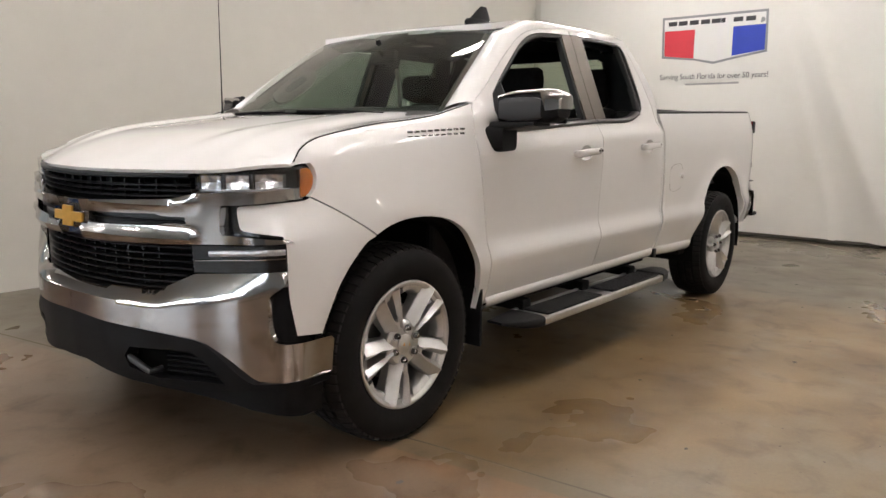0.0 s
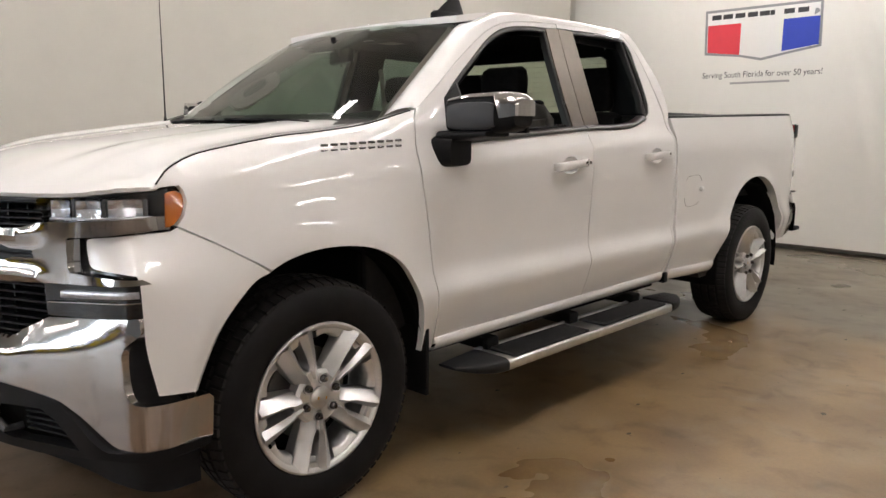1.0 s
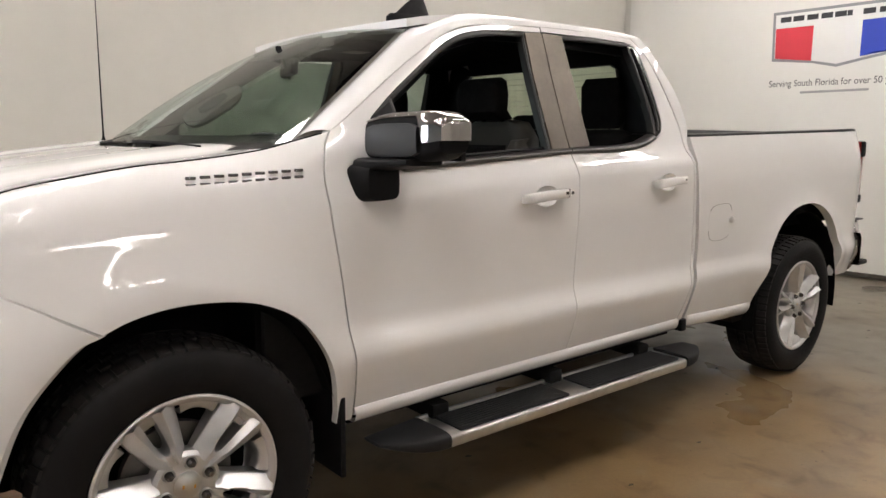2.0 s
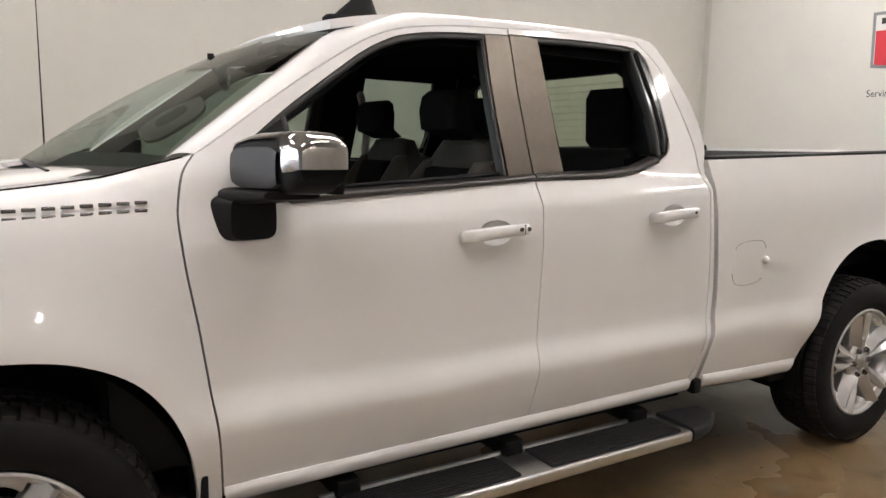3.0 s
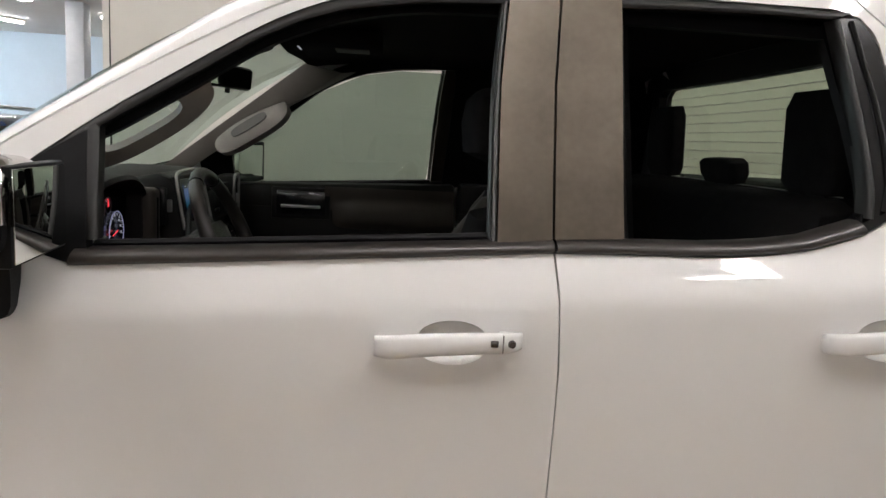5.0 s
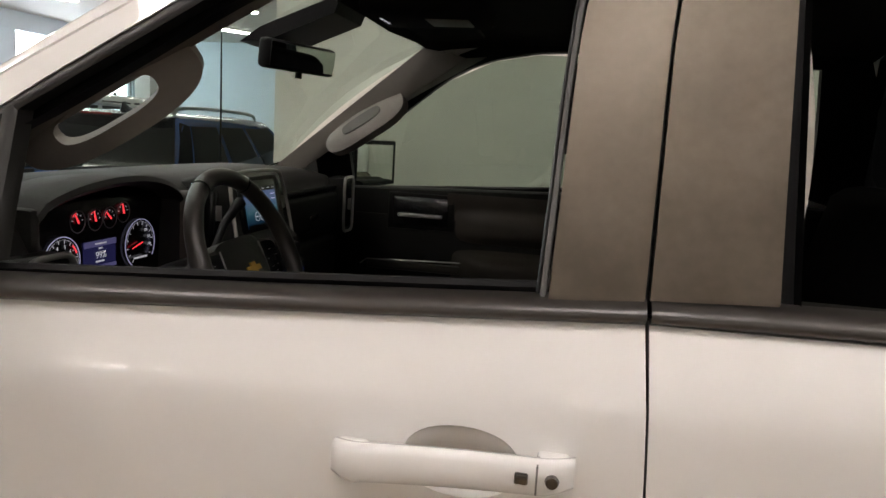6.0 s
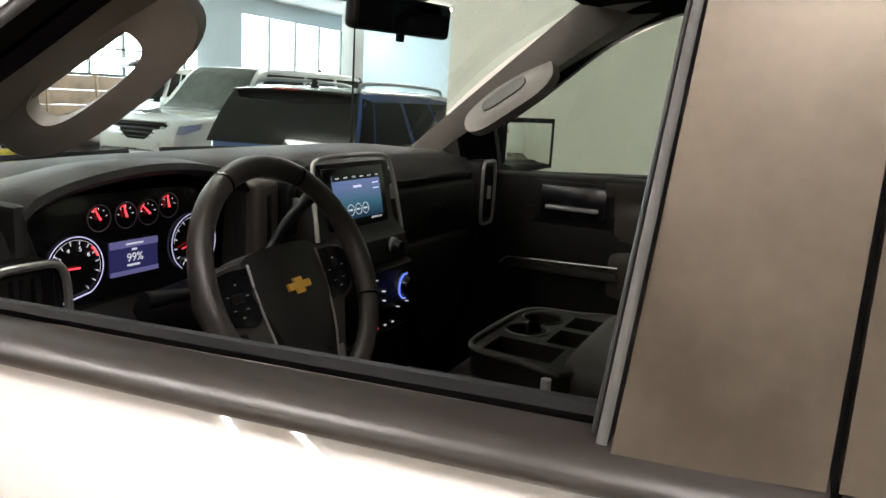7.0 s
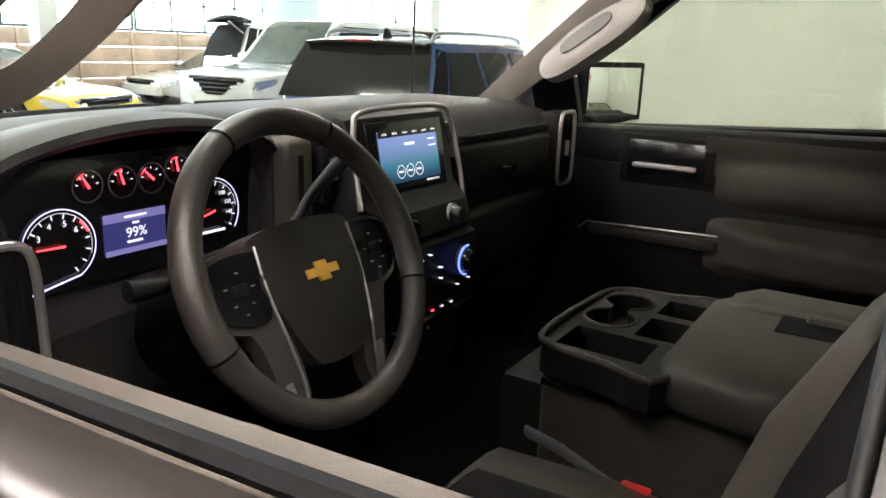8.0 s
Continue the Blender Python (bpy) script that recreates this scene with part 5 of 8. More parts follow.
while yb < 14.4:
    for k in range(4):
        z0 = 0.25 + 0.345 * k
        if "b" not in bm_board:
            o = boxpart("board", (WX - 0.06, WX + 0.02, 0.004, 1.296, 0.004, 0.341), BOARD, west, bev=0.006)
            bm_board["b"] = o.data
            o.location = (0, yb, z0)
        else:
            o = new("board", bm_board["b"])
            o.parent, o.location = west, (0, yb, z0)
    boxpart("post", (WX - 0.02, WX + 0.06, yb + 1.285, yb + 1.345, 0.25, 1.66), BOARD, west)
    yb += 1.30
tagged(boxpart("trim_west", (WX - 0.25, WX + 0.02, -13.2, 25, 3.7, CEIL_Z), TILE), "pale band above the windows", "wall", kind="structure")
for k, (ya, yc) in enumerate(((2.0, 5.9), (6.0, 9.9), (10.0, 14.0))):
    w = tagged(boxpart("window_%d" % (k + 1), (WX - 0.14, WX - 0.02, ya, yc, 1.63, 1.70), FRAMEM), "tall steel-framed window, bright outside", "window", kind="structure")
    boxpart("window_frame", (WX - 0.14, WX - 0.02, ya, yc, 3.62, 3.70), FRAMEM, w)
    for j in range(5):
        y = ya + (yc - ya) * j / 4
        boxpart("mullion", (WX - 0.12, WX - 0.03, y - 0.025, y + 0.025, 1.66, 3.68), FRAMEM, w)
    for z in (2.3, 2.95):
        boxpart("transom", (WX - 0.12, WX - 0.03, ya, yc, z - 0.02, z + 0.02), FRAMEM, w)
tagged(boxpart("wall_west_south", (WX - 0.25, WX, -13.2, 2.0, 0.25, 3.7), TILE), "pale painted wall", "wall", kind="structure")
tagged(boxpart("wall_west_north", (WX - 0.25, WX, 14.4, 16.2, 0.25, 3.7), TILE), "pale painted wall", "wall", kind="structure")
tagged(boxpart("wall_west_low", (WX - 0.25, WX, 16.2, 25, 0.25, 2.1), TILE), "pale painted wall under a window", "wall", kind="structure")
w = tagged(boxpart("window_4", (WX - 0.14, WX - 0.02, 16.2, 21.5, 2.1, 2.17), FRAMEM), "steel-framed window, bright outside", "window", kind="structure")
for j in range(5):
    boxpart("mullion", (WX - 0.12, WX - 0.03, 16.2 + 1.3 * j, 16.26 + 1.3 * j, 2.1, 3.7), FRAMEM, w)
tagged(boxpart("wall_west_end", (WX - 0.25, WX, 21.5, 25, 2.1, 3.7), TILE), "pale painted wall", "wall", kind="structure")
tagged(boxpart("wall_north", (WX - 0.25, 8, 22.0, 22.25, 0, CEIL_Z), TILE), "pale blue-white wall at the far end of the hall", "wall", kind="structure")
tagged(boxpart("wall_east", (7.9, 8.1, -13.2, 22.2, 0, CEIL_Z), WALL), "plain wall closing the hall", "wall", kind="structure")
for x, y in ((-9.0, 14.6), (-5.6, 15.5), (-3.6, 12.6), (-13.3, 7.4)):
    tagged(boxpart("column", (x - 0.2, x + 0.2, y - 0.2, y + 0.2, 0, CEIL_Z), POST, bev=0.01), "square white painted column standing in the hall", "column", group="columns of the hall")
for lx, ly in ((-11, 6), (-8, 10), (-11, 13), (-7, 14), (-4, 11), (-5, 18), (-9, 18), (-2, 15)):
    tube_light(lx, ly, (0.5, 0.86))
tagged(boxpart("air_grille", (-4.9, -4.3, 12.0, 12.5, CEIL_Z - 0.10, CEIL_Z), FRAMEM, bev=0.01), "dark square air grille under the ceiling", "vent")


def car(label, paint, at, heading, L=4.65, W=1.84, H=1.64, suv=True, rails=False, hatch_open=False):
    """A parked car: a body drawn through cross-sections, with panes, lamps, trim and wheels laid on it. x runs to its front."""
    c = thing("parked_car", label, "car", (*at, 0), "parked cars")
    c.rotation_euler = (0, 0, radians(heading))
    hl, hw = L / 2, W / 2
    belt_z = 0.60 * H if suv else 0.66 * H
    hood = belt_z - (0.01 if suv else 0.05)
    xr, tr = (-hl + 0.05, -hl + 0.42) if suv else (-hl + 0.45, -hl + 1.35)
    xf, tf = (hl - 1.30, hl - 2.02) if suv else (hl - 1.35, hl - 2.15)
    tail = belt_z - 0.02
    if suv:
        top = smooth_table([(-hl, 0.62), (-hl + 0.02, tail - 0.12), (xr, tail), (tr - 0.06, H - 0.09), (tr + 0.03, H - 0.035), (tr + 0.35, H - 0.005), ((tr + tf) / 2, H), (tf - 0.1, H - 0.025), (tf + 0.04, H - 0.07), (xf - 0.02, hood + 0.03), (xf + 0.06, hood), (hl - 0.55, hood - 0.06), (hl - 0.16, hood - 0.14), (hl - 0.03, hood - 0.27), (hl, 0.55)])
    else:
        top = smooth_table([(-hl, 0.60), (-hl + 0.04, tail - 0.05), (-hl + 0.15, tail), (xr, tail + 0.01), (tr - 0.05, H - 0.07), (tr + 0.10, H - 0.02), ((tr + tf) / 2, H), (tf - 0.1, H - 0.02), (tf + 0.05, H - 0.07), (xf - 0.02, hood + 0.03), (xf + 0.08, hood), (hl - 0.6, hood - 0.06), (hl - 0.18, hood - 0.15), (hl - 0.03, hood - 0.27), (hl, 0.50)])

    def low(x):
        return 0.24 + 0.10 * ease(hl - 0.5, hl, abs(x))

    def width(x, z):
        e = max(0.0, (abs(x) - (hl - 0.62)) / 0.62)
        w = hw * (1 - 0.22 * e ** 2.6)
        w *= 1 - 0.05 * max(0.0, (0.52 - z) / 0.3) ** 2
        w *= 1 - 0.012 * math.exp(-((z - 0.78 * belt_z) / 0.08) ** 2)
        if z > belt_z:
            w *= 0.985 - 0.235 * min(1.0, (z - belt_z) / (H - belt_z)) ** 1.15
        return w
    rows = []
    xs = sorted(set([-hl, -hl + 0.012, -hl + 0.03, -hl + 0.06] + [-hl + 0.10 + (L - 0.2) * k / 52 for k in range(53)] + [hl - 0.06, hl - 0.03, hl - 0.012, hl] + [tr - 0.04, tr + 0.03, tf, tf + 0.05, xf]))
    for x in xs:
        z0, z1 = low(x), top(x)
        r = min(0.10, (z1 - z0) * 0.3)
        half = []
        for k in range(11):
            z = z0 + (z1 - r - z0) * k / 10
            half.append(Vector((x, width(x, z), z)))
        wt = width(x, z1 - r)
        for a in (22, 45, 68, 90):
            ra = radians(a)
            half.append(Vector((x, wt - r * 1.15 * (1 - math.cos(ra)), z1 - r + r * math.sin(ra) * 0.86)))
        for q in (0.66, 0.33, 0.0):
            half.append(Vector((x, half[14].y * q, z1 - 0.14 * r + 0.012 * (1 - q * q))))
        rows.append([Vector((v.x, -v.y, v.z)) for v in half] + half[-2::-1])
    part("body", loft(rows, False, False), paint, c, angle=28)

    def pane(name, outline, s, material=None, lift=0.005):
        return skin(name, outline, lambda x, z: Vector((x, s * (width(x, z) + lift), z)), material or CARGLASS, c, (0, -s * 0.006, 0), step=0.12)

    def across(name, x0, x1, w0, w1, material, lift, n=8, bow=0.0):
        """A sheet over the top of the body between two places along it."""
        rr = []
        for k in range(n + 1):
            x = x0 + (x1 - x0) * k / n
            z = top(x)
            sl = (top(x + 0.01) - top(x - 0.01)) / 0.02
            nx, nz = -sl / math.hypot(1, sl), 1 / math.hypot(1, sl)
            ww = w0 + (w1 - w0) * k / n
            rr.append([Vector((x + nx * (lift + bow * (1 - (q / 4) ** 2)), ww * q / 4, z + nz * lift + 0.012 * (1 - (q / 4) ** 2))) for q in range(-4, 5)])
        return part(name, loft(rr), material, c)
    across("windscreen", xf + 0.01, tf + 0.04, hw * 0.84, hw * 0.66, SCREENGLASS, 0.006)
    if not hatch_open:
        across("rear_window", xr + (0.03 if suv else 0.06), tr - 0.03, hw * (0.88 if suv else 0.80), hw * (0.72 if suv else 0.66), CARGLASS, 0.008)
    zt = H - 0.13 if suv else H - 0.11
    zb = belt_z + 0.015
    gl = lambda t, a, b: a + (b - a) * t
    for s in (-1, 1):
        f0, f1 = xf - 0.10, tf - 0.05
        r0, r1 = xr + 0.28, tr + 0.12
        cuts = ((0.0, 0.27), (0.31, 0.60), (0.64, 1.0)) if suv else ((0.0, 0.36), (0.41, 1.0))
        for a, b in cuts:
            pane("side_window", [(gl(a, r0, f0), zb), (gl(b, r0, f0), zb), (gl(b, r1, f1), zt), (gl(a, r1, f1), zt)], s)
        if suv:
            pane("rear_corner", [(xr + 0.07, zb), (r0 - 0.03, zb), (r1 - 0.03, zt), (tr - 0.06, zt + 0.03)], s, GLOSS, 0.004)
        part("window_trim", tube([(gl(k / 6, r0, f0), s * (width(0, zb) * 0.998 + 0.006), zb - 0.012) for k in range(7)], 0.010, 6), CHROME, c)
        for k in (0.30, 0.62):
            xx = gl(k, r0, f0)
            part("door_seam", tube([(xx, s * (width(xx, z) + 0.001), z) for z in (0.36, 0.6, 0.8, zb - 0.02)], 0.004, 4), SEAL, c)
            part("door_handle", box(bmesh.new(), xx + 0.06, xx + 0.24, s * (width(xx, zb - 0.12) + 0.012) - 0.012, s * (width(xx, zb - 0.12) + 0.012) + 0.012, zb - 0.14, zb - 0.11, bev=0.008), paint, c)
        if rails:
            part("roof_rail", tube(crv([(tr + 0.10, s * hw * 0.63, H - 0.05), (tr + 0.25, s * hw * 0.63, H + 0.035), ((tr + tf) / 2, s * hw * 0.63, H + 0.050), (tf - 0.22, s * hw * 0.63, H + 0.03), (tf - 0.06, s * hw * 0.63, H - 0.05)], 5), 0.020, 8), SATIN, c)
        part("door_mirror", moved(cushion([((0, 0.0, 0), 0.05, (0, 0, 1), 0.05), ((0.04, 0.0, 0), 0.11, (0, 0, 1), 0.085), ((0.12, 0.0, 0), 0.10, (0, 0, 1), 0.075), ((0.15, 0, 0), 0.05, (0, 0, 1), 0.04)], 16, 0.6), Matrix.Translation((xf - 0.36, s * (hw + 0.06), zb + 0.07))), paint, c)
        hlx = hl - 0.40
        pane("headlight", [(hlx, hood - 0.155), (hl - 0.08, hood - 0.21), (hl - 0.035, hood - 0.33), (hl - 0.10, hood - 0.34), (hlx + 0.02, hood - 0.24)], s, REFLECT, 0.006)
        nose_l = [[Vector((hl - 0.055 - 0.14 * (k / 4) ** 2 + 0.03 * (j == 1), s * hw * (0.50 + 0.28 * k / 4), hood - 0.33 + 0.13 * j / 2)) for k in range(5)] for j in range(3)]
        part("headlight_face", loft(nose_l), REFLECT, c)
        pane("tail_light", [(-hl + 0.06, belt_z - 0.26), (-hl + 0.06, belt_z - 0.05), (-hl + 0.34, belt_z - 0.08), (-hl + 0.20, belt_z - 0.22)], s, TAIL, 0.006)
        for xw in (-hl + 0.85, hl - 0.95):
            pane("wheel_arch", [(xw + 0.41 * math.cos(a), 0.34 + 0.41 * math.sin(a)) for a in [radians(-14 + 208 * k / 20) for k in range(21)]], s, DARKIN, 0.004)
            m = Matrix.Translation((xw, s * (hw + 0.004), 0.34)) @ Matrix.Rotation(0 if s < 0 else math.pi, 4, "Z")
            wh = part("wheel", moved(revolve([(0.0, 0.01), (0.05, 0.008), (0.06, 0.03), (0.20, 0.03), (0.215, -0.008), (0.235, -0.012), (0.235, 0.1)], 24), m), ALLOY, c)
            for k in range(5):
                a = radians(72 * k + 18)
                part("spoke", moved(tube([(0.04 * math.cos(a), 0.004, 0.04 * math.sin(a)), (0.22 * math.cos(a), -0.006, 0.22 * math.sin(a))], [0.028, 0.022], 6, flat=0.6, up=(0, 1, 0)), m), ALLOY, wh)
            part("tyre", moved(revolve([(0.235, 0.16), (0.31, 0.17), (0.34, 0.15), (0.34, 0.0), (0.31, -0.02), (0.235, -0.012)], 32), m), RUBBER, wh)
    if suv:
        rows = [[Vector((tr - 0.20 + 0.05 * (v / 4) ** 2 + dx, hw * 0.70 * v / 4, H - 0.055 + dz - 0.025 * (v / 4) ** 2)) for dx, dz in ((0.22, 0.03), (0.05, 0.022), (0.0, 0.008), (0.01, -0.012), (0.10, -0.02), (0.20, -0.02))] for v in range(-4, 5)]
        sp_ = part("spoiler", loft(rows, True, True), GLOSS, c)
        part("brake_lamp", box(bmesh.new(), tr - 0.204, tr - 0.192, -0.15, 0.15, H - 0.062, H - 0.042, bev=0.003), TAIL, sp_)
        part("wiper", tube([(xr - 0.02, 0.05, tail + 0.03), (xr + 0.02, -0.26, tail + 0.11), (xr + 0.03, -0.50, tail + 0.13)], 0.010, 6), SATIN, c)
        fin = loft([[Vector((tr + 0.30 + 0.10 * (1 - t * 0.7) * math.cos(a) - 0.03 * t, 0.028 * (1 - t * 0.8) * math.sin(a), H - 0.012 + 0.085 * t)) for a in [2 * math.pi * k / 14 for k in range(14)]] for t in (0, 0.3, 0.6, 0.85, 1)], True, True)
        part("roof_fin", fin, GLOSS, c)
    if hatch_open:
        rows = []
        for k in range(9):
            q = k / 8
            px, pz = tr + 0.04 - 0.98 * q, H + 0.02 + 0.20 * q - 0.26 * q * q
            th = 0.035 + 0.055 * math.sin(math.pi * min(1.0, q + 0.1))
            wq = hw * (0.72 + 0.12 * q)
            rows.append([Vector((px, wq * math.cos(a), pz + th * math.copysign(abs(math.sin(a)) ** 0.5, math.sin(a)))) for a in [2 * math.pi * j / 20 for j in range(20)]])
        # dark sheet laid on the body for the shade inside the open boot
        across("boot_shade", xr + 0.03, tr - 0.03, hw * 0.84, hw * 0.70, DARKIN, 0.008)
        part("raised_hatch", loft(rows, True, True), GLOSS, c, "dark tailgate standing open")
        for s in (-1, 1):
            part("hatch_strut", tube([(tr + 0.02, s * hw * 0.70, H - 0.35), (tr - 0.50, s * hw * 0.74, H + 0.02)], 0.014, 6), SATIN, c)
    gw = hw * 0.60
    grille_x = lambda y: hl - 0.02 - 0.10 * (abs(y) / hw) ** 2
    for k in range(4):
        z = hood - 0.40 + 0.065 * k
        part("grille_slat", tube([(grille_x(y), y, z) for y in (-gw, -gw / 2, 0, gw / 2, gw)], 0.016, 6), GLOSS, c)
    part("grille", loft([[Vector((grille_x(y) + d, y, z)) for z, d in ((hood - 0.46, -0.02), (hood - 0.44, 0.012), (hood - 0.18, 0.0), (hood - 0.16, -0.03))] for y in [gw * (q / 4) for q in range(-4, 5)]]), DARKIN, c)
    part("grille_bar", tube([(grille_x(y) + 0.012, y, hood - 0.17) for y in (-gw, -gw / 2, 0, gw / 2, gw)], 0.014, 6), CHROME, c)
    for s2 in (-1, 1):
        rows = [[Vector((s2 * (hl + 0.05 - 0.16 * (abs(y) / hw) ** 3 - d), y, z)) for z, d in ((0.28, 0.10), (0.30, 0.02), (0.40, 0.0), (0.50, 0.01), (0.53, 0.09))] for y in [hw * 0.90 * q / 6 for q in range(-6, 7)]]
        part("bumper", loft(rows), paint, c)
    return c


CARGLASS = mat("car_glass", (0.010, 0.012, 0.012), 0.05, coat=0.3, vary=0.3, scale=4)
SCREENGLASS = mat("car_windscreen", (0.06, 0.075, 0.062), 0.06, coat=0.6, vary=0.45, scale=2.5)
NAVY = mat("navy_paint", (0.050, 0.105, 0.27), 0.25, coat=1.0, vary=0.1, scale=3)
CARWHITE = mat("car_white", (0.74, 0.75, 0.75), 0.25, coat=1.0, vary=0.03, scale=2)
YELLOW = mat("car_yellow", (0.85, 0.62, 0.02), 0.22, coat=1.0, vary=0.05, scale=2)
car("dark navy sport utility vehicle with roof rails, rear towards the truck", NAVY, (-3.07, 6.48), 94, W=1.90, H=1.61, rails=True)
car("white full-size sport utility vehicle with a black grille", CARWHITE, (-7.6, 9.35), -91, L=5.3, W=2.03, H=1.92)
car("white coupe parked along the boarded wall", CARWHITE, (-12.85, 11.5), -96, L=4.5, W=1.85, H=1.27, suv=False)
car("white sport utility vehicle with its tailgate raised", CARWHITE, (-9.75, 11.5), 74, L=4.8, W=1.9, H=1.86, hatch_open=True)
car("bright yellow sports car, low and wide", YELLOW, (-10.5, 4.65), 20, L=4.6, W=1.9, H=1.34, suv=False)
# red and white tag lying on the dashboard by the windscreen
tagp = boxpart("paper_tag", (0.36, 0.45, 0.245, 0.36, 1.382, 1.3845), mat("tag_paper", (0.7, 0.35, 0.28), 0.7, color2=(0.75, 0.72, 0.7), scale=12))
tagged(tagp, "small red and white paper tag on the dashboard", "tag")

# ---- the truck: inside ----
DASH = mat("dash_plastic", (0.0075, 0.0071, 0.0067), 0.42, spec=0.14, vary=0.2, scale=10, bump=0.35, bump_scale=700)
DASHTOP = mat("dash_leather", (0.017, 0.0163, 0.0155), 0.5, spec=0.16, vary=0.15, scale=8, bump=0.4, bump_scale=450)
CLOTH = mat("seat_cloth", (0.011, 0.0105, 0.0105), 0.9, spec=0.04, vary=0.25, scale=30, bump=0.6, bump_scale=900)
SEATSIDE = mat("seat_vinyl", (0.034, 0.032, 0.027), 0.5, spec=0.22, vary=0.15, scale=10, bump=0.3, bump_scale=500)
# seat vinyl again, with the light through the side window put into its colour
LITBOLSTER = mat("lit_seat_vinyl", (0.060, 0.054, 0.046), 0.55, spec=0.2, vary=0.15, scale=10, bump=0.3, bump_scale=500)
ARMREST = mat("armrest_vinyl", (0.040, 0.034, 0.028), 0.5, spec=0.25, vary=0.15, scale=10, bump=0.3, bump_scale=500)
# near door top only: window light put into a lighter colour
LITSILL = mat("lit_door_top", (0.12, 0.103, 0.086), 0.40, vary=0.12, scale=10, bump=0.3, bump_scale=600)
GRIPGREY = mat("grip_grey", (0.085, 0.080, 0.072), 0.6, vary=0.08, scale=8, bump=0.25, bump_scale=800)
LINER = mat("headliner_cloth", (0.022, 0.022, 0.023), 0.9, spec=0.05, vary=0.15, scale=20, bump=0.3, bump_scale=800)
PILLARTRIM = mat("pillar_trim", (0.22, 0.20, 0.18), 0.55, vary=0.08, scale=8, bump=0.25, bump_scale=800)
LEATHER = mat("wheel_leather", (0.030, 0.0265, 0.0235), 0.34, vary=0.2, scale=25, bump=0.25, bump_scale=600)
PADSKIN = mat("airbag_skin", (0.013, 0.0118, 0.0108), 0.33, spec=0.5, vary=0.2, scale=20, bump=0.3, bump_scale=700)
SILVERPL = mat("silver_plastic", (0.42, 0.41, 0.40), 0.3, 0.8, vary=0.08, scale=30)
CARPET = mat("carpet", (0.012, 0.012, 0.012), 0.95, vary=0.3, scale=40, bump=0.5, bump_scale=300)
SIDEGLASS = glass("side_glass", (0.29, 0.355, 0.305))
BACKGLASS = glass("rear_glass", (0.40, 0.46, 0.365))
RED = mat("red_glow", (0.3, 0.01, 0.01), 0.4, emit=(1.0, 0.05, 0.07), strength=1.0)
ICE = mat("ring_glow", (0.3, 0.3, 0.4), 0.4, emit=(0.62, 0.62, 1.0), strength=0.42)
WHITEGLOW = mat("dial_glow", (0.4, 0.4, 0.4), 0.4, emit=(0.85, 0.88, 1.0), strength=0.3)
BLUEGLOW = mat("display_glow", (0.01, 0.012, 0.03), 0.2, emit=(0.045, 0.045, 0.20), strength=0.20)
BLUERING = mat("knob_glow", (0.02, 0.03, 0.2), 0.3, emit=(0.12, 0.20, 1.0), strength=0.8)


def screen_material():
    m = mat("touch_screen", (0.02, 0.03, 0.05), 0.12, emit=(0.1, 0.3, 0.5), strength=0.32)
    nt = m.node_tree
    tc = nt.nodes.new("ShaderNodeTexCoord")
    sp = nt.nodes.new("ShaderNodeSeparateXYZ")
    nt.links.new(tc.outputs["Object"], sp.inputs[0])
    mr = nt.nodes.new("ShaderNodeMapRange")
    mr.inputs[1].default_value, mr.inputs[2].default_value = 1.285, 1.385
    nt.links.new(sp.outputs[2], mr.inputs[0])
    r = nt.nodes.new("ShaderNodeValToRGB")
    r.color_ramp.elements[0].position, r.color_ramp.elements[0].color = 0.1, (0.005, 0.03, 0.07, 1)
    r.color_ramp.elements[1].position, r.color_ramp.elements[1].color = 0.75, (0.16, 0.24, 0.50, 1)
    e = r.color_ramp.elements.new(0.4)
    e.color = (0.03, 0.16, 0.24, 1)
    nt.links.new(mr.outputs[0], r.inputs[0])
    nt.links.new(r.outputs[0], nt.nodes["Principled BSDF"].inputs["Emission Color"])
    return m


SCREEN = screen_material()

# cabin shell
boxpart("cab_floor", (0.30, 2.42, -0.84, 0.84, 0.55, 0.66), CARPET, truck)
boxpart("firewall", (0.28, 0.36, -0.84, 0.84, 0.60, 1.30), DARKIN, truck)
skin("headliner", [(1.02, -0.66), (0.985, -0.3), (0.98, 0.3), (1.02, 0.66), (1.3, 0.70), (2.36, 0.70), (2.36, -0.70), (1.3, -0.70)], lambda x, y: Vector((x, y, min(roof_z(x, min(0.6, abs(y))).z, 1.905) - 0.045 - 0.05 * max(0, abs(y) - 0.5) ** 2 * 10)), LINER, truck, (0, 0, 0.02), step=0.08)


def inner(s, d):
    return lambda u, v: Vector((u, s * (half_width(u, v) - d), v))


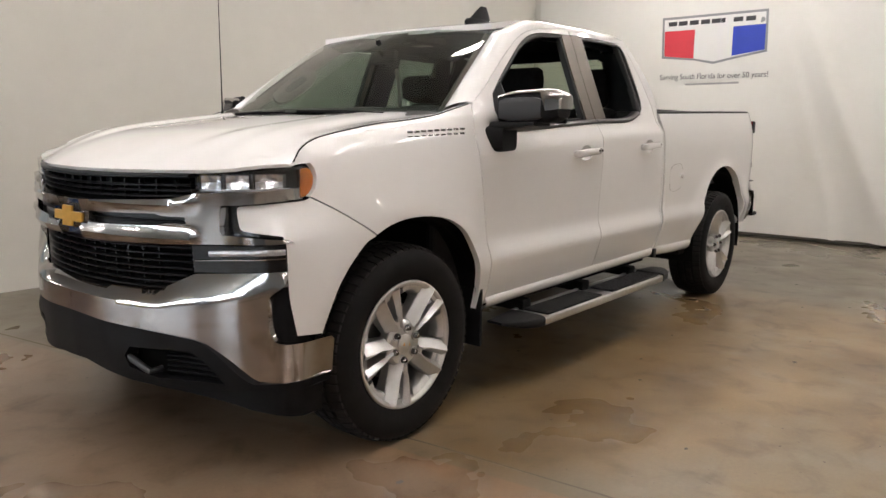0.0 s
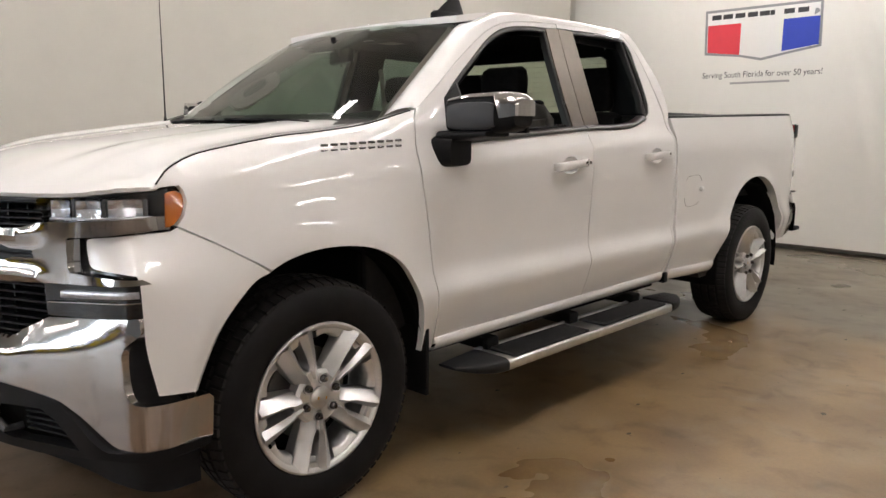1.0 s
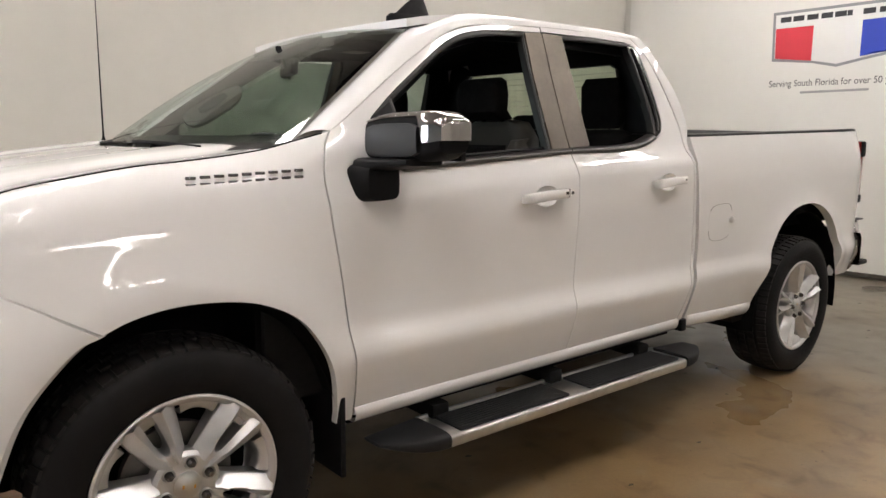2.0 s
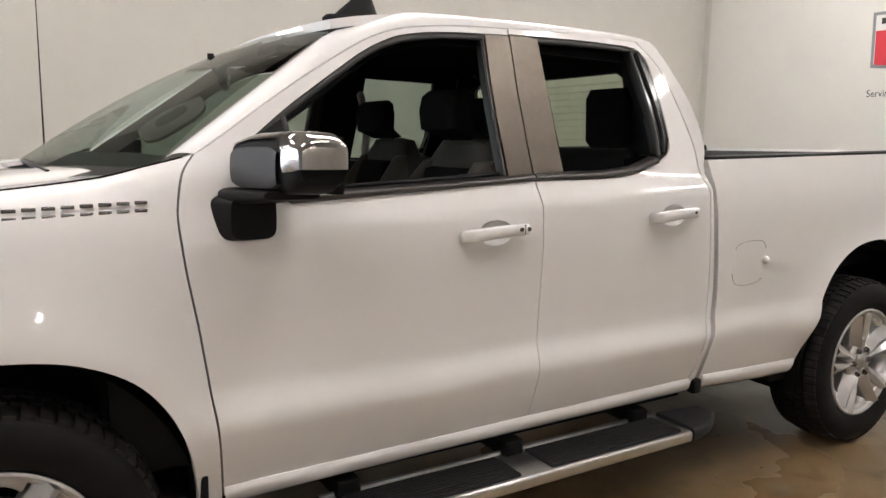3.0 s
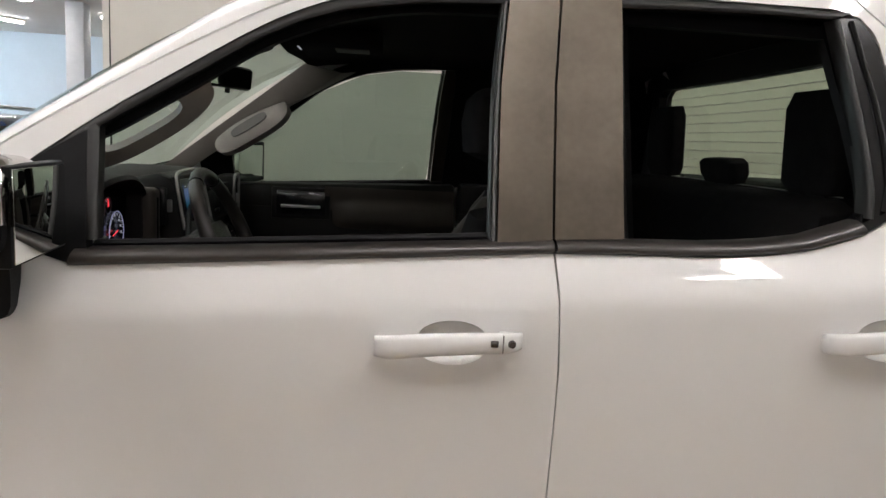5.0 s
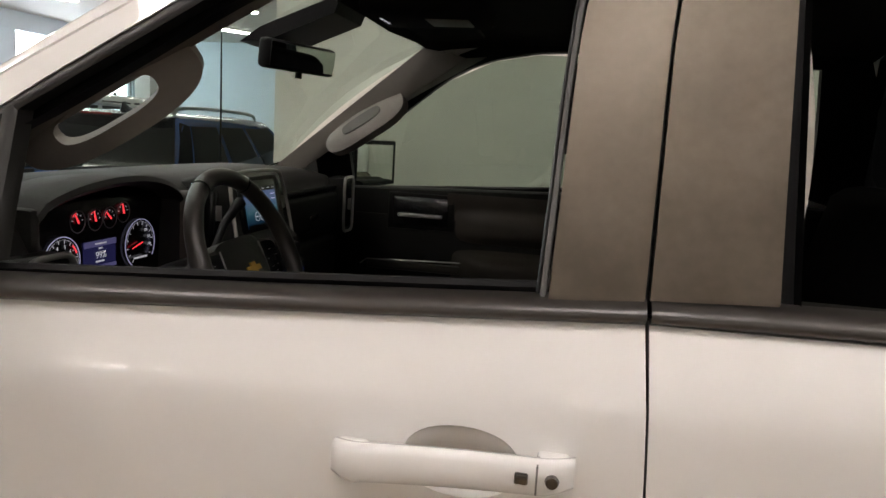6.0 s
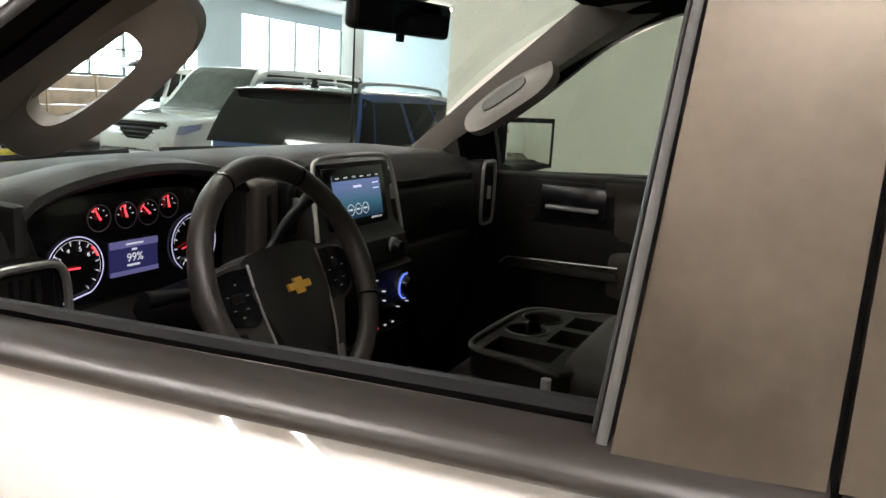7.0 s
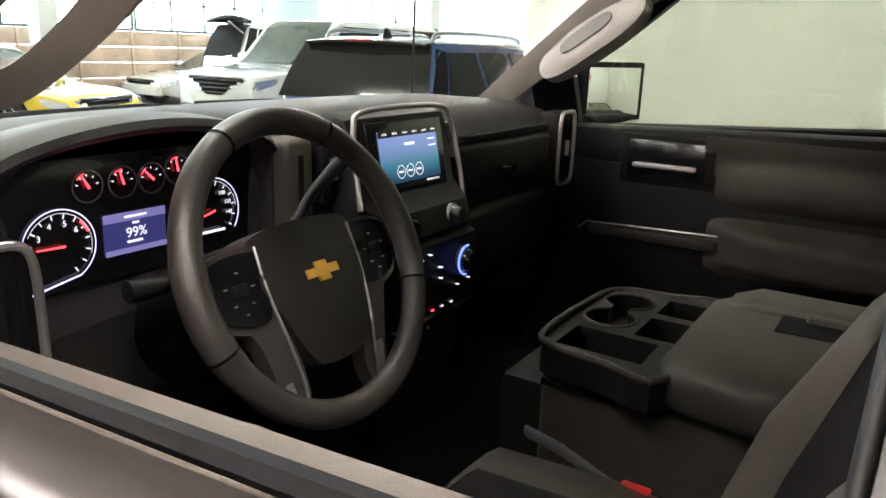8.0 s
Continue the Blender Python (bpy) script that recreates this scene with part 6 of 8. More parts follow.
for s in (-1, 1):
    fd, rd = doors[(s, "f")], doors[(s, "r")]
    # trim round the window openings, seen from inside
    top_in = curve2((0.60, 1.50), (0.678, 1.548), (0.84, 1.655), (1.003, 1.752), (1.11, 1.806), (1.232, 1.845), (1.42, 1.870), (1.70, 1.882), n=3)
    up_in = 0.022 if s > 0 else 0.0
    low_in = curve2((0.70, 1.47), (0.82, 1.537 + up_in * 0.4), (0.94, 1.617 + up_in * 0.7), (1.07, 1.706 + up_in), (1.16, 1.748 + up_in), (1.25, 1.778 + up_in), (1.38, 1.800 + up_in), (1.585, 1.806 + up_in), n=3)
    skin("inner_window_frame", top_in + [(1.70, 1.36), (1.57, 1.345), (1.595, 1.79)] + low_in[::-1], inner(s, 0.05), BLACK, fd, (0, s * 0.03, 0))
    skin("inner_window_frame", [(1.66, 1.36), (1.66, 1.885), (2.33, 1.885), (2.47, 1.60), (2.46, 1.35), (2.262, 1.40), (2.268, 1.50), (2.255, 1.62), (2.225, 1.80), (1.80, 1.805), (1.79, 1.36)], inner(s, 0.05), BLACK, rd, (0, s * 0.03, 0))
    skin("inner_corner_trim", [(0.56, 1.30), (0.78, 1.30), (0.79, 1.36), (0.765, 1.50), (0.70, 1.49), (0.56, 1.45)] if s < 0 else [(0.56, 1.28), (0.70, 1.28), (0.695, 1.36), (0.69, 1.46), (0.64, 1.47), (0.56, 1.45)], inner(s, 0.05), BLACK, fd, (0, s * 0.03, 0))
    # upper edge of the door inside the window slot
    y0, y1 = sorted((s * (0.822 if s < 0 else 0.805), s * 0.905))
    # the near top takes the lightened, as-if-lit colour, the far one plain DASH
    boxpart("door_sill", (0.60, 1.62, y0, y1, 1.16, 1.314 if s < 0 else 1.352), LITSILL if s < 0 else DASH, fd, "grained moulded door top, the near one lightened as if lit", bev=0.016, m=Matrix.Translation((1.16, 0, 1.352)) @ Matrix.Rotation(-0.066 if s < 0 else -0.035, 4, "Y") @ Matrix.Translation((-1.16, 0, -1.352)))
    boxpart("door_sill", (1.64, 2.42, y0, y1, 1.20, 1.372), DASH, rd, "black moulded door top", bev=0.016)
    part("window_seal", tube([(0.80, s * 0.917, belt(0.8) + 0.033), (1.2, s * 0.914, belt(1.2) + 0.031), (1.52, s * 0.911, belt(1.52) + 0.030)], 0.0075, 6), BLACK if s < 0 else SEAL, fd)
    hd = 0.0 if s > 0 else 0.045
    y0, y1 = sorted((s * (0.80 + hd), s * (0.86 + hd)))
    boxpart("door_panel", (0.60, 1.62, y0, y1, 0.56, 1.25 if s > 0 else 1.20), DASH, fd, bev=0.01)
    boxpart("door_panel", (1.64, 2.42, y0, y1, 0.56, 1.25), DASH, rd, bev=0.01)
    y0, y1 = sorted((s * 0.72, s * 0.81))
    if s < 0:
        boxpart("armrest", (1.13, 1.58, y0, y1, 1.055, 1.135), ARMREST, fd, "padded armrest", bev=0.03, seg=3)
    y2, y3 = sorted((s * 0.772, s * 0.83))
    if s < 0:
        boxpart("door_pad", (1.14, 1.60, y2, y3, 1.175, 1.285), ARMREST, fd, "padded upper door trim", bev=0.028, seg=4)
    else:
        # one moulded sheet: a swelling pad under the window, a hollow, then the arm ledge
        rows = []
        for i in range(25):
            x = 1.08 + 0.54 * i / 24
            g = ease(1.09, 1.26, x)
            rows.append([Vector((x, 0.802 - g * (0.034 * math.exp(-((z - 1.225) / 0.050) ** 4) + 0.085 * math.exp(-((z - 1.070) / 0.062) ** 6) - 0.004 * math.exp(-((z - 1.155) / 0.02) ** 2)) - 0.016 * ease(1.27, 1.33, z), z)) for z in [0.96 + 0.38 * k / 38 for k in range(39)]])
        part("door_pad", loft(rows), ARMREST, fd, "padded brown-grey moulded door trim")
    boxpart("map_pocket", (0.80, 1.45, y0, y1, 0.70, 0.86), DASH, fd, bev=0.02)
    boxpart("grip_bar", (0.80, 1.14, s * 0.785 - 0.015, s * 0.785 + 0.015, 1.052, 1.082), SEATSIDE, fd, bev=0.01)
    part("grip_trim", tube([(0.775, s * 0.768, 1.065), (0.80, s * 0.766, 1.086), (1.14, s * 0.766, 1.098)], 0.0022, 6), SILVERPL, fd)
    # inner door handle in its recess
    boxpart("handle_recess", (0.885, 1.085, s * (0.797 + hd) - 0.006, s * (0.797 + hd) + 0.006, 1.215 - hd, 1.318 - hd * 2.6), GLOSS, fd, bev=0.004)
    boxpart("handle_surround", (0.865, 1.105, s * (0.80 + hd) - 0.005, s * (0.80 + hd) + 0.005, 1.20 - hd, 1.33 - hd * 2.6), DASH, fd, bev=0.004)
    part("handle_rim", tube(crv([(0.90, s * (0.794 + hd), 1.328 - hd * 2.6), (1.08, s * (0.794 + hd), 1.326 - hd * 2.6), (1.102, s * (0.794 + hd), 1.31 - hd * 2.6), (1.102, s * (0.794 + hd), 1.235 - hd)], 4), 0.0028, 6), DASHTOP, fd)
    boxpart("inner_handle", (0.905, 1.065, s * (0.782 + hd) - 0.009, s * (0.782 + hd) + 0.009, 1.246 - hd, 1.258 - hd), SILVERPL, fd, "silver pull handle", bev=0.004)
    part("lock_pin", tube([(1.449, s * 0.832, 1.318), (1.449, s * 0.832, 1.356)], 0.0038, 10), SATIN, fd)
    part("pin_collar", moved(revolve([(0.0, -0.004), (0.010, -0.003), (0.013, 0.004)], 16), Matrix.Translation((1.449, s * 0.832, 1.334)) @ Matrix.Rotation(-math.pi / 2, 4, "X") @ Matrix.Rotation(math.pi, 4, "X")), DASH, fd)
    y0, y1 = sorted((s * 0.79, s * 0.86))
    boxpart("kick_panel", (0.30, 0.64, y0, y1, 0.56, 1.22), CARPET, truck, bev=0.01)
    # windscreen pillar trim with its grab handle
    rows = []
    for k in range(9):
        t = k / 8
        q = WS_BASE(s * 0.775).lerp(WS_TOP(s * 0.615), t) + Vector((-0.004, 0, -0.012))
        x = 0.60 + (1.20 - 0.60) * t
        z = 1.452 + (1.80 - 1.452) * (t ** 0.92)
        p = Vector((x, s * (half_width(x, z) - 0.055), z))
        mid = (p + q) / 2 + Vector((0.045, -s * 0.035, -0.02))
        rows.append([q, q.lerp(mid, 0.5) + Vector((0.012, -s * 0.010, 0)), mid, p.lerp(mid, 0.45) + Vector((0.006, -s * 0.010, 0)), p])
    part("pillar_trim", loft(rows), PILLARTRIM, truck, "grey fabric-grained pillar trim")
    a, b = Vector((0.690, s * 0.715, 1.487)), Vector((0.920, s * 0.677, 1.635))
    d = (b - a).normalized()
    u = Vector((0.30, -s * 0.35, -0.45)).normalized()
    u = (u - d * u.dot(d)).normalized()
    nrm = d.cross(u)
    if s * nrm.x > 0:
        nrm = -nrm
    mid = (a + b) / 2 + u * 0.004 + nrm * (0.012 if s < 0 else 0.022)

    def oval(p, q, e):
        return [(p * math.copysign(abs(math.cos(an)) ** e, math.cos(an)), q * math.copysign(abs(math.sin(an)) ** e, math.sin(an))) for an in [2 * math.pi * k / 36 for k in range(36)]]

    def plate(p, q):
        rim = max(0.0, (abs(p) / 0.165) ** 2 + (q / 0.062) ** 2 - 0.35)
        return mid + d * p + u * q + nrm * (0.014 - 0.020 * rim)
    part("grab_handle", skin_mesh(oval(0.165, 0.060, 0.75), plate, tuple(-nrm * 0.030), holes=[oval(0.092, 0.026, 0.70)] if s < 0 else [], step=0.012), PILLARTRIM, truck, "grey moulded grab handle")
    # the far handle has no hole, only a darker oval sheet set slightly proud
    if s > 0:
        part("grip_oval", skin_mesh(oval(0.080, 0.021, 0.60), lambda p, q: plate(p, q) + nrm * 0.004, tuple(-nrm * 0.010), step=0.012), GRIPGREY, truck, "darker grey oval on the grab handle")

# seat belt webbing hanging at the pillar behind the driver
WEBBING = mat("belt_webbing", (0.50, 0.47, 0.42), 0.8, spec=0.1, vary=0.1, scale=30, bump=0.4, bump_scale=900)
for s in (-1, 1):
    part("seat_belt", tube(crv([(1.772, s * 0.735, 1.735), (1.790, s * 0.735, 1.68), (1.808, s * 0.735, 1.58), (1.812, s * 0.735, 1.48), (1.800, s * 0.735, 1.40)], 4), [0.008] + [0.022] * 15 + [0.012], 10, flat=0.25, up=(0, 1, 0)), WEBBING, truck, "pale seat belt webbing")

# side glass on the far side and the rear screen (the near windows are wound down)
for poly, k in (([(0.68, 1.33), (1.50, 1.355), (1.55, 1.815), (1.37, 1.815), (1.22, 1.79), (1.06, 1.72), (0.90, 1.615), (0.69, 1.47)], "f"), ([(1.77, 1.36), (1.96, 1.37), (2.26, 1.43), (2.27, 1.55), (2.24, 1.845), (1.78, 1.84)], "r")):
    g = skin("window_pane", poly, inner(1, 0.02), SIDEGLASS, doors[(1, k)], step=0.12, label="green-tinted glass")
    g.visible_shadow = False
back = lambda y, z: Vector((2.435 - 0.10 * (z - 1.38) + 0.03 * (1 - (y / 0.8) ** 2), y, z))
hole = [(-0.60, 1.46), (0.60, 1.46), (0.62, 1.50), (0.58, 1.76), (0.54, 1.785), (-0.54, 1.785), (-0.58, 1.76), (-0.62, 1.50)]
skin("cab_rear_frame", [(-0.86, 1.36), (0.86, 1.36), (0.83, 1.46), (0.68, 1.83), (0.56, 1.87), (-0.56, 1.87), (-0.68, 1.83), (-0.83, 1.46)], back, BLACK, truck, (-0.03, 0, 0), holes=[hole], step=0.1)
skin("cab_rear_skin", [(-0.87, 1.36), (0.87, 1.36), (0.84, 1.46), (0.69, 1.835), (0.57, 1.875), (-0.57, 1.875), (-0.69, 1.835), (-0.84, 1.46)], lambda y, z: back(y, z) + Vector((0.02, 0, 0)), PAINT, truck, holes=[hole], step=0.1)
rg = skin("rear_window", hole, lambda y, z: back(y, z) + Vector((0.004, 0, 0)), BACKGLASS, truck, step=0.15, label="green-tinted rear window with heating wires")
rg.visible_shadow = False
for k in range(9):
    z = 1.50 + 0.031 * k
    part("heating_wire", tube([back(y, z) for y in (-0.57, 0, 0.57)], 0.0009, 4), GREYSEAL, rg)
boxpart("cab_rear_trim", (2.36, 2.42, -0.84, 0.84, 0.60, 1.44), DASH, truck, bev=0.02)

# dashboard: a padded body across the cab
prof_full = [(0.20, 1.385), (0.40, 1.414), (0.56, 1.414), (0.62, 1.403), (0.665, 1.368), (0.690, 1.32), (0.700, 1.24), (0.695, 1.19), (0.685, 1.175), (0.68, 1.10), (0.63, 0.98), (0.50, 0.88), (0.30, 0.88)]
prof_clus = [(0.20, 1.385), (0.40, 1.414), (0.52, 1.410), (0.56, 1.392), (0.60, 1.36), (0.615, 1.33), (0.622, 1.25), (0.64, 1.215), (0.70, 1.195), (0.71, 1.10), (0.66, 0.98), (0.50, 0.88), (0.30, 0.88)]
rows = []
for k in range(41):
    y = -0.815 + 1.63 * k / 40
    w = ease(-0.70, -0.655, y) * (1 - ease(-0.31, -0.27, y))
    drop = 0.03 * (abs(y) / 0.8) ** 4
    rows.append([Vector((a[0] * (1 - w) + b[0] * w, y, a[1] * (1 - w) + b[1] * w - drop)) for a, b in zip(prof_full, prof_clus)])
dash = part("dashboard", loft(rows), DASHTOP, truck, "black grained dashboard")
# brow over the instruments
rows = []
for k in range(25):
    t = k / 24
    y = -0.715 + 0.435 * t
    arch = 0.016 + 0.056 * math.sin(math.pi * t) ** 0.55
    z = 1.362 + arch
    x = 0.690 + 0.02 * math.sin(math.pi * t)
    rows.append([Vector((0.44, y, 1.375)), Vector((0.56, y, z - 0.012)), Vector((x - 0.05, y, z)), Vector((x, y, z - 0.004)), Vector((x + 0.006, y, z - 0.014)), Vector((x - 0.004, y, z - 0.022)), Vector((0.63, y, z - 0.024))])
part("instrument_brow", loft(rows), DASHTOP, dash)
for yy in (-0.715, -0.280):
    boxpart("brow_cheek", (0.60, 0.688, yy - 0.012, yy + 0.012, 1.20, 1.385), DASHTOP, dash, bev=0.01)
CX = 0.648
boxpart("instrument_panel", (0.625, CX, -0.705, -0.290, 1.215, 1.385), GLOSS, dash, bev=0.004)


def arc(cy, cz, r, a0, a1, rad, material, parent, name="dial_ring", x=CX + 0.004, n=28):
    pts = [(x, cy + r * math.cos(math.radians(a0 + (a1 - a0) * i / n)), cz + r * math.sin(math.radians(a0 + (a1 - a0) * i / n))) for i in range(n + 1)]
    return part(name, tube(pts, rad, 6, up=(1, 0, 0)), material, parent)


def needle(cy, cz, r, ang, parent, rad=0.0016):
    a = math.radians(ang)
    part("needle", tube([(CX + 0.005, cy - 0.2 * r * math.cos(a), cz - 0.2 * r * math.sin(a)), (CX + 0.005, cy + r * math.cos(a), cz + r * math.sin(a))], [rad, rad * 0.6], 6, up=(1, 0, 0)), RED, parent)


def glyph(text, y, z, size, x, material, parent, name="numeral", m=None):
    cu = bpy.data.curves.new("t", "FONT")
    cu.body, cu.size, cu.align_x, cu.align_y, cu.extrude = text, size, "CENTER", "CENTER", 0.0003
    tmp = bpy.data.objects.new("t", cu)
    me = bpy.data.meshes.new_from_object(tmp)
    bpy.data.objects.remove(tmp)
    bpy.data.curves.remove(cu)
    # text lies in its own xy plane: turn it upright, facing the driver (+x)
    me.transform(m if m is not None else Matrix.Translation((x, y, z)) @ Matrix(((0, 0, 1, 0), (1, 0, 0, 0), (0, 1, 0, 0), (0, 0, 0, 1))))
    return link(name, me, material, parent)


RIM = mat("gauge_rim", (0.16, 0.15, 0.17), 0.55, spec=0.2, vary=0.1, scale=40)
# rev counter and speedometer: lit rings, ticks, numbers, needles
for cy, cz, r, na, a0, a1, nums in ((-0.612, 1.276, 0.047, 178, -60, 215, ((("3", 150), ("4", 112), ("5", 72), ("6", 38)))), (-0.378, 1.281, 0.051, 195, -35, 235, (("100", 52), ("120", 20), ("140", -8)))):
    arc(cy, cz, r, a0, a1, 0.0008, ICE, dash)
    arc(cy, cz, r - 0.005, a0 + 40, a1 - 60, 0.0003, WHITEGLOW, dash)
    for k in range(13):
        a = math.radians(a0 + (a1 - a0) * k / 12)
        part("tick", tube([(CX + 0.003, cy + q * math.cos(a), cz + q * math.sin(a)) for q in (r - 0.012, r - 0.006)], 0.0008, 4, up=(1, 0, 0)), WHITEGLOW, dash)
    for txt, a in nums:
        glyph(txt, cy + (r - 0.018) * math.cos(math.radians(a)), cz + (r - 0.018) * math.sin(math.radians(a)), 0.0105 if len(txt) == 1 else 0.0082, CX + 0.003, WHITEGLOW, dash)
    needle(cy, cz, 0.030, na, dash)
arc(-0.612, 1.276, 0.040, 20, 44, 0.0016, RED, dash, "red_line")
# straight lower edges of the two dials
part("dial_ring", tube([(CX + 0.004, -0.612 + 0.047 * math.cos(math.radians(-60)), 1.276 + 0.047 * math.sin(math.radians(-60))), (CX + 0.004, -0.66, 1.222)], 0.0013, 6, up=(1, 0, 0)), ICE, dash)
for cy, cz, ang in ((-0.569, 1.346, 118), (-0.520, 1.345, 105), (-0.476, 1.345, 135), (-0.434, 1.352, 100)):
    arc(cy, cz, 0.0205, 0, 360, 0.0010, RIM, dash)
    arc(cy, cz, 0.0165, ang - 16, ang + 26, 0.0006, RED, dash, n=8)
    needle(cy, cz, 0.0150, ang, dash, 0.0020)
    for k in range(5):
        a = math.radians(10 + 40 * k)
        part("tick", tube([(CX + 0.003, cy + q * math.cos(a), cz + q * math.sin(a)) for q in (0.0125, 0.0155)], 0.0007, 4, up=(1, 0, 0)), WHITEGLOW, dash)
disp = boxpart("driver_display", (CX, CX + 0.003, -0.552, -0.459, 1.249, 1.304), BLUEGLOW, dash, "lit blue driver display")
boxpart("display_band", (CX + 0.002, CX + 0.0045, -0.552, -0.459, 1.293, 1.304), mat("band_glow", (0.05, 0.05, 0.1), 0.3, emit=(0.20, 0.19, 0.46), strength=0.24), disp)
boxpart("display_band", (CX + 0.002, CX + 0.0045, -0.552, -0.459, 1.249, 1.256), bpy.data.materials["band_glow"], disp)
glyph("99%", -0.506, 1.276, 0.019, CX + 0.005, WHITEGLOW, disp)
boxpart("caption_bar", (CX + 0.003, CX + 0.005, -0.523, -0.489, 1.297, 1.300), WHITEGLOW, disp)
boxpart("caption_bar", (CX + 0.003, CX + 0.005, -0.520, -0.497, 1.2625, 1.2655), WHITEGLOW, disp)
boxpart("caption_bar", (CX + 0.003, CX + 0.005, -0.5105, -0.5015, 1.2875, 1.2905), WHITEGLOW, disp)
boxpart("gear_bar", (CX + 0.003, CX + 0.005, -0.40, -0.355, 1.250, 1.2535), WHITEGLOW, dash)

# side vents with silver rims


def vent(y0, y1, z0, z1, x, s):
    v = boxpart("air_vent", (x - 0.06, x, y0, y1, z0, z1), DASH, dash, bev=0.012)
    rim = [(x + 0.004, (y0 + y1) / 2 + (y1 - y0) / 2 * math.copysign(abs(math.cos(a)) ** 0.35, math.cos(a)), (z0 + z1) / 2 + (z1 - z0) / 2 * math.copysign(abs(math.sin(a)) ** 0.35, math.sin(a))) for a in [2 * math.pi * k / 48 for k in range(49)]]
    part("vent_rim", tube(rim, 0.0055, 8, up=(1, 0, 0)), SILVERPL, v, "silver vent surround")
    for k in range(6):
        yy = y0 + 0.018 + (y1 - y0 - 0.036) * k / 5
        boxpart("vent_slat", (x - 0.004, x + 0.003, yy - 0.0025, yy + 0.0025, z0 + 0.015, z1 - 0.015), GLOSS, v)
    boxpart("vent_tab", (x, x + 0.012, (y0 + y1) / 2 - 0.005, (y0 + y1) / 2 + 0.005, (z0 + z1) / 2 - 0.02, (z0 + z1) / 2 + 0.02), SILVERPL, v, bev=0.002)


vent(-0.800, -0.690, 1.10, 1.315, 0.735, -1)
vent(0.690, 0.785, 1.185, 1.375, 0.730, 1)

# centre stack
st_prof = [(0.62, 1.405), (0.690, 1.418), (0.724, 1.408), (0.736, 1.385), (0.757, 1.282), (0.775, 1.262), (0.800, 1.250), (0.812, 1.205), (0.806, 1.195), (0.822, 1.188), (0.832, 1.08), (0.824, 1.062), (0.805, 1.04), (0.79, 0.97), (0.76, 0.80), (0.60, 0.72)]
rows = []
for k in range(17):
    u = -1 + 2 * k / 16
    e = 0.018 * max(0, (abs(u) - 0.82) / 0.18) ** 2
    rows.append([Vector((x - e * 2.2, u * (0.168 if z > 1.25 else 0.150) - 0.012, z - (e if i < 3 else 0))) for i, (x, z) in enumerate(st_prof)])
stack = part("centre_panel", loft([r + [Vector((0.5, r[0].y, 0.72)), Vector((0.5, r[0].y, 1.38))] for r in rows], True, True), DASH, dash, "black centre console stack")
TILT = Matrix.Translation((0.7495, 0, 1.335)) @ Matrix.Rotation(-0.19, 4, "Y") @ Matrix.Translation((-0.7495, 0, -1.335))
rim = [TILT @ Vector((0.752, y, z)) for y, z in [(p.x, p.y) for p in crv([(-0.170, 1.262, 0), (-0.166, 1.34, 0), (-0.158, 1.395, 0), (-0.135, 1.420, 0), (-0.01, 1.426, 0), (0.112, 1.420, 0), (0.136, 1.395, 0), (0.146, 1.34, 0), (0.152, 1.262, 0), (0.146, 1.215, 0)], 5)]]
part("stack_rim", tube(rim, 0.0048, 8, up=(1, 0, 0)), SILVERPL, stack, "satin silver screen surround")
boxpart("screen_bezel", (0.738, 0.7505, -0.125, 0.105, 1.268, 1.402), GLOSS, stack, bev=0.003, m=TILT)
scr = boxpart("touch_screen", (0.745, 0.7525, -0.098, 0.080, 1.284, 1.386), SCREEN, stack, "lit blue touch screen", m=TILT)


def on_screen(name, y0, y1, z0, z1, material):
    return boxpart(name, (0.752, 0.7535, y0, y1, z0, z1), material, scr, m=TILT)


on_screen("status_band", -0.098, 0.080, 1.374, 1.386, GLOSS)
for k in range(6):
    on_screen("caption_bar", -0.088 + 0.030 * k, -0.074 + 0.030 * k, 1.3785, 1.3815, WHITEGLOW)
on_screen("caption_bar", -0.025, 0.005, 1.357, 1.362, ICE)
on_screen("caption_bar", 0.050, 0.072, 1.362, 1.3645, ICE)
on_screen("caption_bar", 0.050, 0.072, 1.350, 1.3525, ICE)
on_screen("status_band", -0.098, 0.080, 1.284, 1.293, GLOSS)
on_screen("caption_bar", 0.030, 0.072, 1.287, 1.2905, WHITEGLOW)
for k in range(3):
    cy = -0.045 + 0.028 * k
    ringp = [TILT @ Vector((0.7535, cy + 0.0115 * math.cos(a), 1.312 + 0.0115 * math.sin(a))) for a in [2 * math.pi * q / 24 for q in range(25)]]
    part("icon_ring", tube(ringp, 0.0006, 4, up=(1, 0, 0)), WHITEGLOW, scr)
    on_screen("caption_bar", cy - 0.006, cy + 0.006, 1.3105, 1.3135, WHITEGLOW)


def knob(y, z, x, r, glow=None):
    k = part("knob", moved(revolve([(0.0, -0.024), (r * 0.75, -0.024), (r * 0.95, -0.018), (r, 0.0), (r * 1.08, 0.006)], 28), Matrix.Translation((x, y, z)) @ Matrix.Rotation(math.pi / 2, 4, "Z")), GLOSS, stack)
    part("knob_ring", moved(revolve([(r * 1.02, -0.006), (r * 1.16, -0.004), (r * 1.18, 0.004)], 28), Matrix.Translation((x, y, z)) @ Matrix.Rotation(math.pi / 2, 4, "Z")), SILVERPL, k)
    if glow:
        pts = [(x + 0.010, y + r * 1.28 * math.cos(a), z + r * 1.28 * math.sin(a)) for a in [math.radians(80 + 190 * q / 20) for q in range(21)]]
        part("knob_arc", tube(pts, 0.0018, 6, up=(1, 0, 0)), glow, k)
    return k


